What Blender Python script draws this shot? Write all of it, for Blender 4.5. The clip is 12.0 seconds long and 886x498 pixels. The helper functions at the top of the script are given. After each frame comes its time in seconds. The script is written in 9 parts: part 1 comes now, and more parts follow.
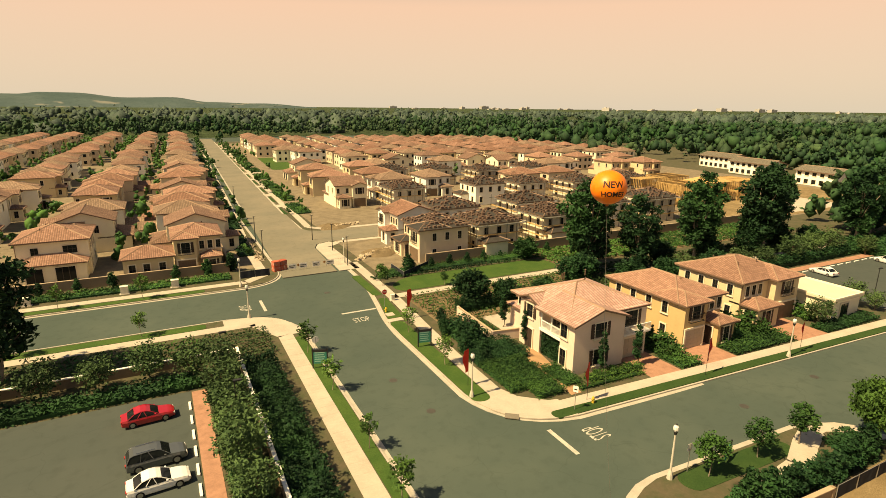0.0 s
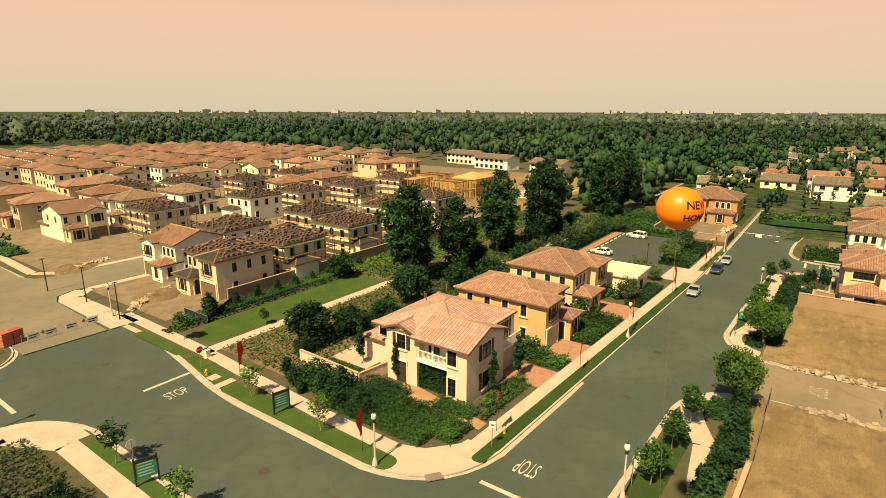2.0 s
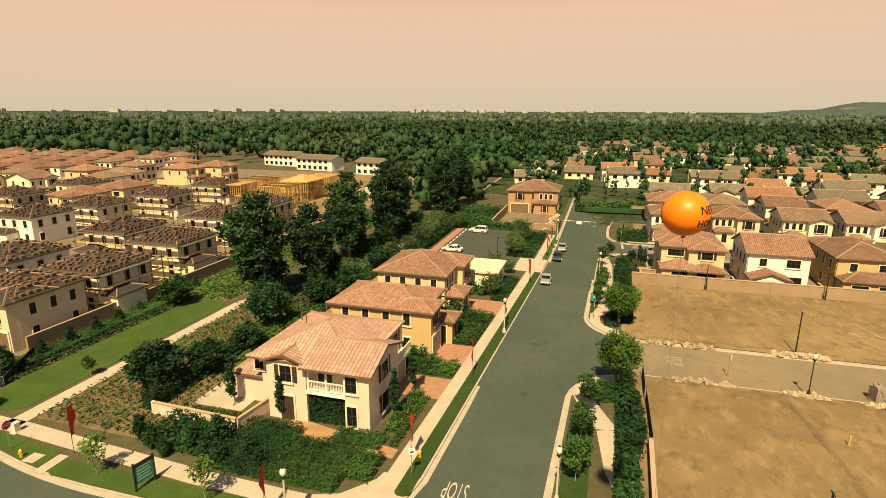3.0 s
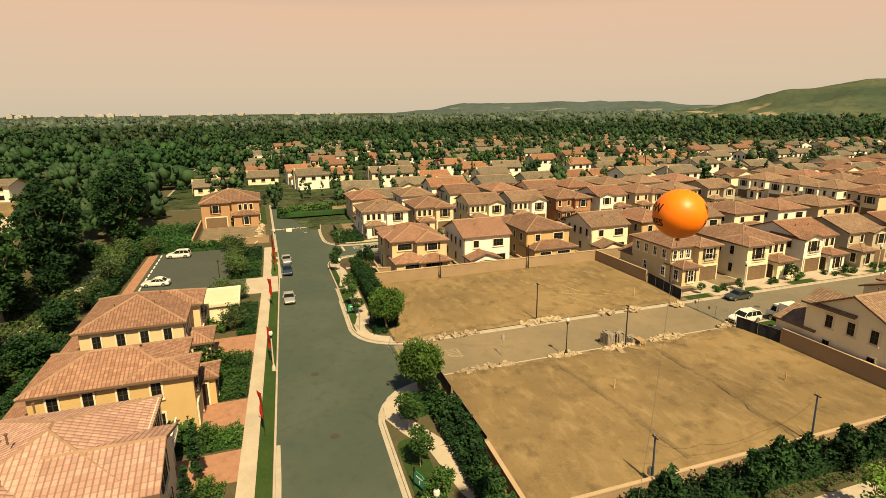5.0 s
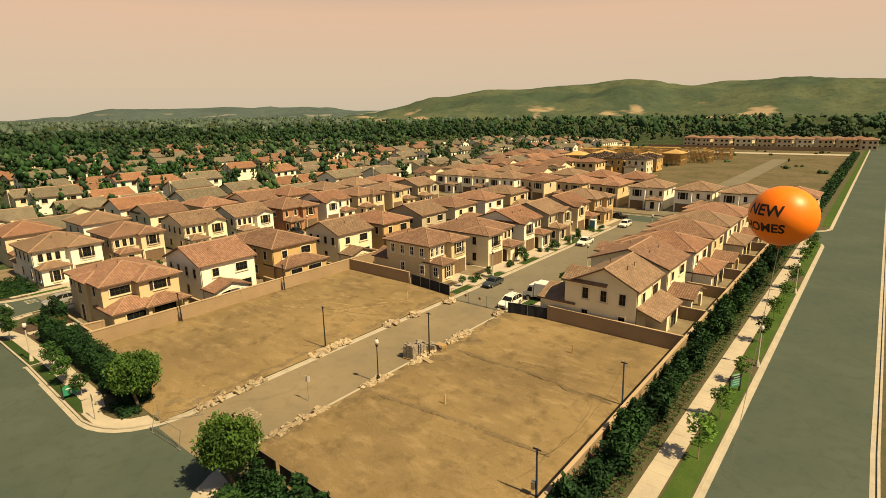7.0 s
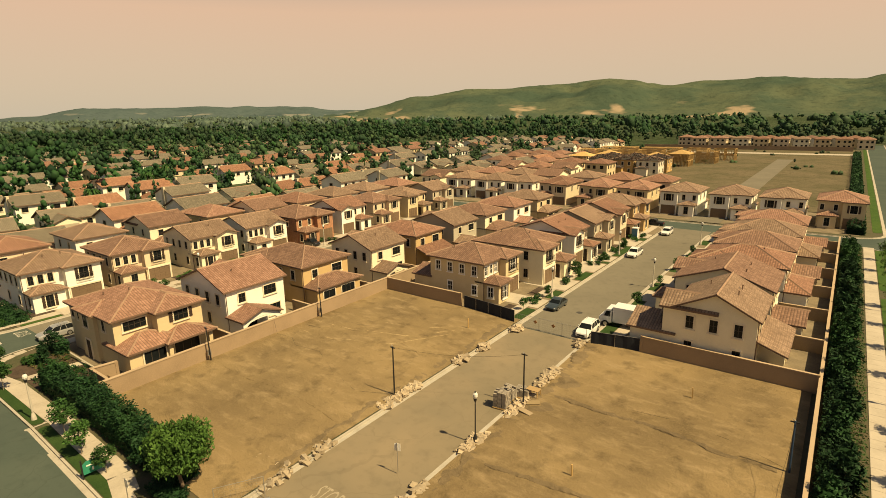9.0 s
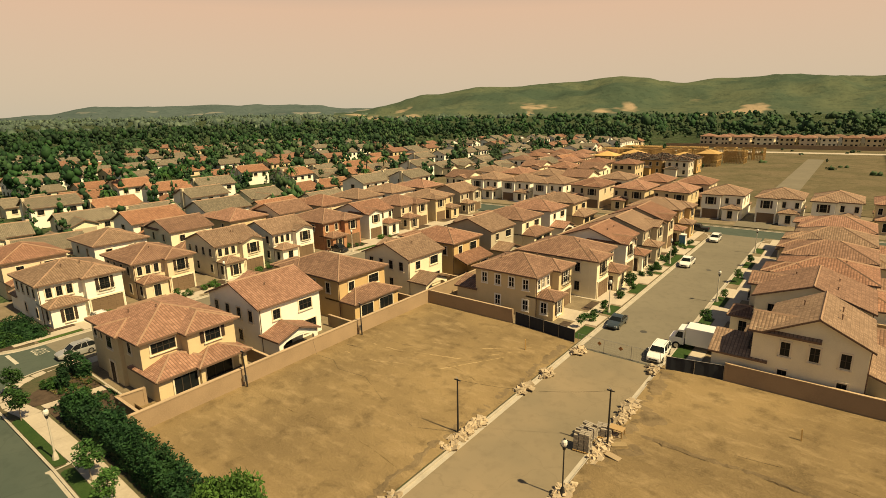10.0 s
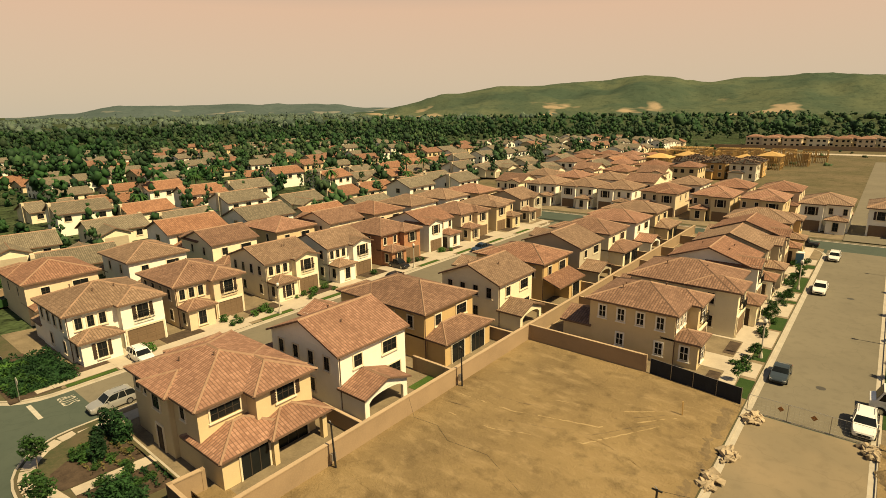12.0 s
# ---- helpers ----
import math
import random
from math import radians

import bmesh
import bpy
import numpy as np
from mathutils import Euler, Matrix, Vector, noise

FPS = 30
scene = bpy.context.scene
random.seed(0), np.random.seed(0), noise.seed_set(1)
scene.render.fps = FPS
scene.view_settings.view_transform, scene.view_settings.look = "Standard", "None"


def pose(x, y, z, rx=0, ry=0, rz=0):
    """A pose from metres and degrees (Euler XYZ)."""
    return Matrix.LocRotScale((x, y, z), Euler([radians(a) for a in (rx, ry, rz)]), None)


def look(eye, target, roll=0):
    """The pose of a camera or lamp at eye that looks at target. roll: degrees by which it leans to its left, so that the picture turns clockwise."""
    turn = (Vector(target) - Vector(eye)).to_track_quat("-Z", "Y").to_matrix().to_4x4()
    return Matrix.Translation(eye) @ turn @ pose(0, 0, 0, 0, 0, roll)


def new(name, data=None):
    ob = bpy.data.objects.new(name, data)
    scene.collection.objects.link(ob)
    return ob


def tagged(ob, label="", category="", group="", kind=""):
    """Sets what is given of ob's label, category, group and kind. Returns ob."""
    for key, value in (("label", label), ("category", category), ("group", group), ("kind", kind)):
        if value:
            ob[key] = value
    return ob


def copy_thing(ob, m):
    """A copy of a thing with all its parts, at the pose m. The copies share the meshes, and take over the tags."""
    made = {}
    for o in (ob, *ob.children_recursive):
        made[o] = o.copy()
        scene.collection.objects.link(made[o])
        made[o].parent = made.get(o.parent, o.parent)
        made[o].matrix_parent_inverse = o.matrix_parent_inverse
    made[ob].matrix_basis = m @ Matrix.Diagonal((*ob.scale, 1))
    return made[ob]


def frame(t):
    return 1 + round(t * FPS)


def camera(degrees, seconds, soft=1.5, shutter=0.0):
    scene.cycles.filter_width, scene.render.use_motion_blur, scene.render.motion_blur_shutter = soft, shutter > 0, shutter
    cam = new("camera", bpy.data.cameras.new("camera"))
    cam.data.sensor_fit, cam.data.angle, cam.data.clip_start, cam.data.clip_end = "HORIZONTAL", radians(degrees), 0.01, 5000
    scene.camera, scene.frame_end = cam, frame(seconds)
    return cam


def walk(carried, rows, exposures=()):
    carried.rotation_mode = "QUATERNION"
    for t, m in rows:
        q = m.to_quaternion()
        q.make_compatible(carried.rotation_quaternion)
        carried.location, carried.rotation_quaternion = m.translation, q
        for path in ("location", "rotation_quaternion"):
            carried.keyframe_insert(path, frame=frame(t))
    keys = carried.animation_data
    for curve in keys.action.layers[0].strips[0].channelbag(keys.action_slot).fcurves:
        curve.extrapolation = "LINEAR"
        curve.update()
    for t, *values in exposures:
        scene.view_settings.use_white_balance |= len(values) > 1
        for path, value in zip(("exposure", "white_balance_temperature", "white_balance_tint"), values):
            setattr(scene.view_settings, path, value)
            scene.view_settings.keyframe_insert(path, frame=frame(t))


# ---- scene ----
cam = camera(78.13, 12.0, soft=0.5)
PATH = [
    (0, (-0.083, 1.545, 26.760), (0.810, 3.262, 26.255), 0.56),
    (0.5, (-1.041, 4.951, 26.860), (0.134, 6.490, 26.358), 0.39),
    (1, (-1.980, 8.829, 26.940), (-0.644, 10.230, 26.436), 0.26),
    (1.5, (-2.699, 12.378, 26.795), (-1.283, 13.699, 26.298), 0.25),
    (2, (-2.979, 16.009, 26.696), (-1.399, 17.133, 26.204), 0.12),
    (2.5, (-2.891, 19.812, 26.754), (-1.143, 20.648, 26.261), 0.20),
    (3, (-2.289, 23.497, 26.733), (-0.425, 24.028, 26.239), 0.16),
    (3.5, (-1.211, 26.809, 26.501), (0.718, 27.010, 26.013), 0.16),
    (3.7, (-0.846, 27.839, 26.330), (1.093, 27.905, 25.848), -0.10),
    (5.3, (6.007, 34.129, 26.525), (7.811, 33.419, 26.035), -0.68),
    (5.5, (7.063, 34.659, 26.421), (8.850, 33.904, 25.934), -0.75),
    (6, (9.865, 35.888, 26.444), (11.593, 35.007, 25.955), -0.81),
    (6.5, (12.854, 36.392, 26.124), (14.394, 35.211, 25.638), -1.05),
    (7, (16.543, 37.253, 26.016), (17.757, 35.740, 25.530), -0.90),
    (7.2, (18.113, 37.388, 26.156), (19.274, 35.837, 25.660), -0.87),
    (8.8, (29.811, 36.043, 26.181), (30.959, 34.480, 25.694), -0.89),
    (9, (31.324, 35.662, 26.279), (32.478, 34.104, 25.790), -0.91),
    (9.5, (35.167, 34.790, 26.245), (36.335, 33.241, 25.757), -0.94),
    (10, (39.201, 33.720, 26.566), (40.379, 32.182, 26.071), -0.95),
    (10.5, (43.321, 32.694, 26.588), (44.513, 31.165, 26.093), -0.91),
    (11, (47.440, 31.511, 26.635), (48.643, 29.993, 26.137), -1.02),
    (11.5, (51.567, 30.354, 26.544), (52.781, 28.844, 26.045), -0.88),
    (12, (55.520, 29.121, 26.338), (56.746, 27.620, 25.842), -0.87),
]
walk(cam, [(t, look(eye, target, roll)) for t, eye, target, roll in PATH], exposures=[(0.0, 0.69, 8650, 10.5), (1.5, 0.62, 8650, 11.5), (3.0, 0.53, 8650, 11.5), (6.0, 0.41, 8600, 10.5), (9.0, 0.37, 8600, 9), (12.0, 0.36, 8600, 9)])

# ---- world, sun, exposure ----
world = bpy.data.worlds.new("sky")
scene.world = world
world.use_nodes = True
wn, wl = world.node_tree.nodes, world.node_tree.links
wn.clear()
sky = wn.new("ShaderNodeTexSky")
sky.sky_type = "NISHITA"
sky.sun_disc = False
sky.sun_elevation = radians(54)
sky.sun_rotation = radians(-93)
sky.air_density, sky.dust_density, sky.ozone_density = 1.2, 1.5, 1.0
wco, wsep, wup = wn.new("ShaderNodeTexCoord"), wn.new("ShaderNodeSeparateXYZ"), wn.new("ShaderNodeMapRange")
wl.new(wco.outputs["Generated"], wsep.inputs[0])
wl.new(wsep.outputs[2], wup.inputs[0])
wup.inputs[1].default_value, wup.inputs[2].default_value = 0.0, 0.6
wcol = wn.new("ShaderNodeValToRGB")
wcol.color_ramp.elements[0].color, wcol.color_ramp.elements[0].position = (0.72, 0.68, 0.62, 1), 0.0
wcol.color_ramp.elements[1].color, wcol.color_ramp.elements[1].position = (0.9, 0.655, 0.54, 1), 0.27
wsc = wn.new("ShaderNodeVectorMath")
wsc.operation = "SCALE"
wsc.inputs[3].default_value = 13.0
wl.new(wup.outputs[0], wcol.inputs[0])
wl.new(wcol.outputs[0], wsc.inputs[0])
wfac = wn.new("ShaderNodeMapRange")
wl.new(wsep.outputs[2], wfac.inputs[0])
wfac.inputs[1].default_value, wfac.inputs[2].default_value, wfac.inputs[3].default_value, wfac.inputs[4].default_value = 0.16, 0.34, 0.88, 0.0
haze = wn.new("ShaderNodeMix")
haze.data_type = "RGBA"
wl.new(wfac.outputs[0], haze.inputs[0])
wl.new(wsc.outputs[0], haze.inputs[7])
wbg, wout = wn.new("ShaderNodeBackground"), wn.new("ShaderNodeOutputWorld")
wl.new(sky.outputs[0], haze.inputs[6])
wl.new(haze.outputs[2], wbg.inputs[0])
wbg.inputs[1].default_value = 0.049
wl.new(wbg.outputs[0], wout.inputs[0])

sun = new("sun", bpy.data.lights.new("sun", "SUN"))
sun.data.energy = 5.35
sun.data.color = (1.0, 0.87, 0.6)
sun.data.angle = radians(1.2)
sun.matrix_world = look((-59, -3, 81), (0, 0, 0))


# ---- materials ----
MATS = {}


def node_mat(name, rough=0.85, metal=0.0, spec=0.3):
    m = bpy.data.materials.new(name)
    m.use_nodes = True
    t = m.node_tree
    b = t.nodes["Principled BSDF"]
    b.inputs["Roughness"].default_value = rough
    b.inputs["Metallic"].default_value = metal
    b.inputs["Specular IOR Level"].default_value = spec
    return m, t, b


def col(c):
    return (c[0], c[1], c[2], 1.0)


def mixed(t, a, b, fac, kind="MIX"):
    n = t.nodes.new("ShaderNodeMix")
    n.data_type, n.blend_type = "RGBA", kind
    for sock, v in ((n.inputs[6], a), (n.inputs[7], b), (n.inputs[0], fac)):
        if isinstance(v, (int, float)):
            sock.default_value = v
        elif isinstance(v, tuple):
            sock.default_value = col(v)
        else:
            t.links.new(v, sock)
    return n.outputs[2]


def math_node(t, op, a, b=None, c=None):
    n = t.nodes.new("ShaderNodeMath")
    n.operation = op
    for sock, v in zip(n.inputs, (a, b, c)):
        if v is None:
            continue
        if isinstance(v, (int, float)):
            sock.default_value = v
        else:
            t.links.new(v, sock)
    return n.outputs[0]


def noise_node(t, vec, scale, detail=4.0, rough=0.6):
    n = t.nodes.new("ShaderNodeTexNoise")
    n.inputs["Scale"].default_value, n.inputs["Detail"].default_value, n.inputs["Roughness"].default_value = scale, detail, rough
    if vec is not None:
        t.links.new(vec, n.inputs["Vector"])
    return n.outputs["Fac"]


def ramp(t, fac, lo, hi):
    n = t.nodes.new("ShaderNodeMapRange")
    t.links.new(fac, n.inputs[0])
    n.inputs[1].default_value, n.inputs[2].default_value = lo, hi
    return n.outputs[0]


def bump(t, b, height, strength, dist=0.02):
    n = t.nodes.new("ShaderNodeBump")
    n.inputs["Strength"].default_value, n.inputs["Distance"].default_value = strength, dist
    t.links.new(height, n.inputs["Height"])
    t.links.new(n.outputs[0], b.inputs["Normal"])


def coords(t, kind="Position"):
    if kind == "Position":
        return t.nodes.new("ShaderNodeNewGeometry").outputs["Position"]
    return t.nodes.new("ShaderNodeTexCoord").outputs[kind]


def plain(name, c, rough=0.85, metal=0.0, var=0.18, big=0.25, fine=6.0, bumps=0.15, spec=0.3, rand=0.0, kind="Position", tint=None):
    """A surface with slow stains, fine grain and slight relief; rand varies it from object to object."""
    if name in MATS:
        return MATS[name]
    m, t, b = node_mat(name, rough, metal, spec)
    v = coords(t, kind)
    slow, grain = noise_node(t, v, big, 3), noise_node(t, v, fine, 5, 0.7)
    c2 = tint or tuple(x * (1 - 1.6 * var) for x in c)
    out = mixed(t, c, c2, ramp(t, slow, 0.35, 0.75))
    out = mixed(t, out, tuple(x * (1 + var) for x in c), math_node(t, "MULTIPLY", ramp(t, grain, 0.45, 0.8), 0.6))
    if rand:
        info = t.nodes.new("ShaderNodeObjectInfo")
        hsv = t.nodes.new("ShaderNodeHueSaturation")
        t.links.new(out, hsv.inputs["Color"])
        t.links.new(math_node(t, "MULTIPLY_ADD", info.outputs["Random"], 2 * rand, 1 - rand), hsv.inputs["Value"])
        out = hsv.outputs[0]
    t.links.new(out, b.inputs["Base Color"])
    if bumps:
        bump(t, b, grain, bumps)
    MATS[name] = m
    return m


def tile_mat(name, c, c2, lift=0.5, tile=(0.3, 0.38)):
    """Barrel roof tiles: courses up the slope (v) and barrels along the eave (u), each tile with its own shade."""
    if name in MATS:
        return MATS[name]
    m, t, b = node_mat(name, 0.9)
    uv = t.nodes.new("ShaderNodeUVMap")
    sep = t.nodes.new("ShaderNodeSeparateXYZ")
    t.links.new(uv.outputs[0], sep.inputs[0])
    u, v = math_node(t, "DIVIDE", sep.outputs[0], tile[0]), math_node(t, "DIVIDE", sep.outputs[1], tile[1])
    comb = t.nodes.new("ShaderNodeCombineXYZ")
    t.links.new(math_node(t, "FLOOR", u), comb.inputs[0])
    t.links.new(math_node(t, "FLOOR", v), comb.inputs[1])
    info = t.nodes.new("ShaderNodeObjectInfo")
    t.links.new(math_node(t, "MULTIPLY", info.outputs["Random"], 50.0), comb.inputs[2])
    white = t.nodes.new("ShaderNodeTexWhiteNoise")
    t.links.new(comb.outputs[0], white.inputs["Vector"])
    slow = noise_node(t, coords(t), 0.35, 3)
    out = mixed(t, tuple(x * 0.93 for x in c), tuple(x * 1.1 for x in c2), white.outputs["Value"])
    out = mixed(t, out, tuple(x * 0.72 for x in c), math_node(t, "MULTIPLY", ramp(t, slow, 0.45, 0.8), 0.6))
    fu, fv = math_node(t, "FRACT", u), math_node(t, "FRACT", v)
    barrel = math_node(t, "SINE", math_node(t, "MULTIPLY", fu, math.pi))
    # shade between barrels and at each course edge, put into the colour
    groove_shade = math_node(t, "LESS_THAN", fv, 0.18)
    valley_shade = math_node(t, "LESS_THAN", barrel, 0.42)
    dark = math_node(t, "MAXIMUM", math_node(t, "MULTIPLY", groove_shade, 0.36), math_node(t, "MULTIPLY", valley_shade, 0.7))
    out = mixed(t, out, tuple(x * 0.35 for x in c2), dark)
    hsv = t.nodes.new("ShaderNodeHueSaturation")
    t.links.new(out, hsv.inputs["Color"])
    t.links.new(math_node(t, "MULTIPLY_ADD", info.outputs["Random"], 0.3, 0.85), hsv.inputs["Value"])
    t.links.new(hsv.outputs[0], b.inputs["Base Color"])
    bump(t, b, math_node(t, "ADD", barrel, math_node(t, "SUBTRACT", 1.0, fv)), lift, 0.06)
    MATS[name] = m
    return m


def leaf_mat(name, c, c2, var=0.25):
    if name in MATS:
        return MATS[name]
    m, t, b = node_mat(name, 0.75, 0, 0.2)
    geo = t.nodes.new("ShaderNodeNewGeometry")
    info = t.nodes.new("ShaderNodeObjectInfo")
    out = mixed(t, c, c2, geo.outputs["Random Per Island"])
    slow, wide = noise_node(t, geo.outputs["Position"], 0.6, 2), noise_node(t, geo.outputs["Position"], 0.07, 3)
    out = mixed(t, out, tuple(x * 0.55 for x in c), ramp(t, slow, 0.4, 0.75))
    out = mixed(t, out, (c2[0] * 1.38, c2[1] * 1.38, c2[2] * 1.2), math_node(t, "MULTIPLY", ramp(t, wide, 0.47, 0.64), 0.85))
    hsv = t.nodes.new("ShaderNodeHueSaturation")
    t.links.new(out, hsv.inputs["Color"])
    t.links.new(math_node(t, "MULTIPLY_ADD", info.outputs["Random"], 2 * var, 1 - var), hsv.inputs["Value"])
    t.links.new(hsv.outputs[0], b.inputs["Base Color"])
    MATS[name] = m
    return m


def asphalt_mat(name, c, dust):
    m, t, b = node_mat(name, 0.95, 0, 0.1)
    v = coords(t)
    grain, mid, slow = noise_node(t, v, 14, 5, 0.8), noise_node(t, v, 0.9, 4), noise_node(t, v, 0.09, 3)
    vor = t.nodes.new("ShaderNodeTexVoronoi")
    vor.feature, vor.inputs["Scale"].default_value = "DISTANCE_TO_EDGE", 0.16
    warp = t.nodes.new("ShaderNodeVectorMath")
    warp.operation = "MULTIPLY_ADD"
    ncol = t.nodes.new("ShaderNodeTexNoise")
    ncol.inputs["Scale"].default_value = 0.5
    t.links.new(v, ncol.inputs["Vector"])
    t.links.new(ncol.outputs["Color"], warp.inputs[0])
    warp.inputs[1].default_value = (2.5, 2.5, 0)
    t.links.new(v, warp.inputs[2])
    t.links.new(warp.outputs[0], vor.inputs["Vector"])
    crack = math_node(t, "LESS_THAN", vor.outputs["Distance"], 0.006)
    out = mixed(t, c, dust, ramp(t, slow, 0.4, 0.75))
    out = mixed(t, out, tuple(x * 0.7 for x in c), math_node(t, "MULTIPLY", ramp(t, mid, 0.5, 0.8), 0.5))
    out = mixed(t, out, tuple(x * 1.35 for x in c), math_node(t, "MULTIPLY", ramp(t, grain, 0.55, 0.75), 0.5))
    out = mixed(t, out, tuple(x * 0.45 for x in c), math_node(t, "MULTIPLY", crack, 0.14))
    t.links.new(out, b.inputs["Base Color"])
    bump(t, b, grain, 0.1)
    MATS[name] = m
    return m


def dirt_mat(name, c, c2, c3):
    m, t, b = node_mat(name, 1.0, 0, 0.05)
    v = coords(t)
    grain, mid, slow = noise_node(t, v, 5, 6, 0.75), noise_node(t, v, 0.5, 5, 0.65), noise_node(t, v, 0.07, 3)
    mp = t.nodes.new("ShaderNodeMapping")
    mp.inputs["Scale"].default_value = (0.6, 1.5, 1)
    mp.inputs["Rotation"].default_value = (0, 0, 0.35)
    t.links.new(v, mp.inputs["Vector"])
    track = noise_node(t, mp.outputs[0], 0.55, 6, 0.7)
    out = mixed(t, c, c2, ramp(t, slow, 0.38, 0.66))
    out = mixed(t, out, c3, math_node(t, "MULTIPLY", ramp(t, track, 0.5, 0.7), 0.6))
    out = mixed(t, out, tuple(x * 0.6 for x in c2), math_node(t, "MULTIPLY", ramp(t, mid, 0.52, 0.68), 0.6))
    out = mixed(t, out, tuple(x * 1.15 for x in c), math_node(t, "MULTIPLY", ramp(t, grain, 0.5, 0.75), 0.5))
    t.links.new(out, b.inputs["Base Color"])
    bump(t, b, math_node(t, "ADD", grain, math_node(t, "MULTIPLY", track, 2.0)), 0.9, 0.12)
    MATS[name] = m
    return m


def grass_mat(name, c, c2):
    m, t, b = node_mat(name, 0.95, 0, 0.1)
    v = coords(t)
    grain, slow = noise_node(t, v, 9, 6, 0.8), noise_node(t, v, 0.35, 4)
    out = mixed(t, c, c2, ramp(t, slow, 0.35, 0.7))
    out = mixed(t, out, tuple(x * 0.5 for x in c), math_node(t, "MULTIPLY", ramp(t, grain, 0.45, 0.7), 0.7))
    t.links.new(out, b.inputs["Base Color"])
    bump(t, b, grain, 0.6, 0.05)
    MATS[name] = m
    return m


def far_mat(name, c, c2, c3):
    """The wide ground: scrub, roofs and streets that can no longer be told apart."""
    m, t, b = node_mat(name, 1.0, 0, 0.05)
    v = coords(t)
    slow, mid = noise_node(t, v, 0.004, 5, 0.65), noise_node(t, v, 0.03, 5, 0.7)
    out = mixed(t, c, c2, ramp(t, slow, 0.42, 0.6))
    out = mixed(t, out, c3, math_node(t, "MULTIPLY", ramp(t, mid, 0.54, 0.68), 0.7))
    fine = noise_node(t, v, 0.11, 4, 0.7)
    out = mixed(t, out, tuple(x * 0.45 for x in c2), math_node(t, "MULTIPLY", ramp(t, fine, 0.42, 0.56), 0.75))
    t.links.new(out, b.inputs["Base Color"])
    bump(t, b, fine, 1.0, 6.0)
    MATS[name] = m
    return m


ASPHALT = asphalt_mat("asphalt", (0.058, 0.078, 0.065), (0.076, 0.095, 0.077))
ASPHALT_LOT = asphalt_mat("asphalt_lot", (0.06, 0.072, 0.064), (0.07, 0.08, 0.07))
ASPHALT_DUSTY = asphalt_mat("asphalt_dusty", (0.181, 0.151, 0.104), (0.252, 0.196, 0.128))
ASPHALT_SITE = asphalt_mat("asphalt_site", (0.164, 0.152, 0.116), (0.220, 0.190, 0.140))
ASPHALT_PALE = asphalt_mat("asphalt_pale", (0.152, 0.136, 0.103), (0.181, 0.161, 0.121))
CONCRETE = plain("concrete", (0.43, 0.375, 0.3), 0.9, var=0.14, big=0.4, fine=5)
CURB = plain("curb_concrete", (0.4, 0.36, 0.295), 0.9, var=0.15, big=0.8, fine=8)
GRASS = grass_mat("grass", (0.04, 0.085, 0.02), (0.066, 0.11, 0.027))
GRASS_DARK = grass_mat("grass_dark", (0.026, 0.058, 0.017), (0.043, 0.078, 0.023))
SOIL = plain("soil", (0.085, 0.07, 0.042), 1.0, var=0.4, big=0.6, fine=4, bumps=0.5, tint=(0.04, 0.055, 0.022))
MULCH = plain("mulch", (0.075, 0.052, 0.036), 1.0, var=0.4, big=1.2, fine=6, bumps=0.6)
DIRT = dirt_mat("graded_dirt", (0.260, 0.187, 0.099), (0.167, 0.121, 0.067), (0.353, 0.261, 0.150))
YARD = plain("yard_earth", (0.205, 0.162, 0.106), 0.95, var=0.3, big=0.5, fine=5)
FAR = far_mat("far_ground", (0.05, 0.075, 0.035), (0.065, 0.09, 0.045), (0.16, 0.145, 0.105))
BRICK = plain("brick_paving", (0.36, 0.19, 0.125), 0.9, var=0.2, big=1.5, fine=9, bumps=0.3)
GRANITE = plain("decomposed_granite", (0.36, 0.22, 0.12), 0.95, var=0.2, big=1.0, fine=8, bumps=0.3)
TURNED = dirt_mat("turned_earth", (0.2, 0.148, 0.087), (0.14, 0.104, 0.063), (0.26, 0.194, 0.118))
FIELD = dirt_mat("field_earth", (0.135, 0.11, 0.07), (0.085, 0.08, 0.045), (0.2, 0.155, 0.1))
BLOCKWALL = plain("block_wall", (0.32, 0.23, 0.148), 0.95, var=0.14, big=0.3, fine=7)
WALLCAP = plain("wall_cap", (0.42, 0.31, 0.205), 0.9, var=0.12)
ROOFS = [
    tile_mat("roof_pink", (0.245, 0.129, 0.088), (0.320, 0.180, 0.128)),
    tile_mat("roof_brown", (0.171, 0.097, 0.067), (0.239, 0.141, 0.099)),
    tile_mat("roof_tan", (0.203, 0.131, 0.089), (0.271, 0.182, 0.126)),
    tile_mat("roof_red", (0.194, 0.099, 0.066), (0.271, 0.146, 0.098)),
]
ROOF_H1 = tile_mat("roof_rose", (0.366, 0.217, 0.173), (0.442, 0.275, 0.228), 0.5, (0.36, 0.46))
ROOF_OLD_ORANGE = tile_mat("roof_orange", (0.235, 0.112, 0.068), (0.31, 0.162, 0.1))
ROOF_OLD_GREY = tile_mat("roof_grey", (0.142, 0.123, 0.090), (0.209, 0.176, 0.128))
ROOF_FELT = plain("roof_felt", (0.045, 0.04, 0.035), 0.95, var=0.3, big=0.6, fine=5)
TILE_STACK = plain("loose_roof_tiles", (0.13, 0.082, 0.06), 0.9, var=0.35, big=2.0, fine=6, rand=0.3)
CAP = plain("ridge_tile", (0.31, 0.2, 0.138), 0.9, var=0.2, big=1.5, fine=6)
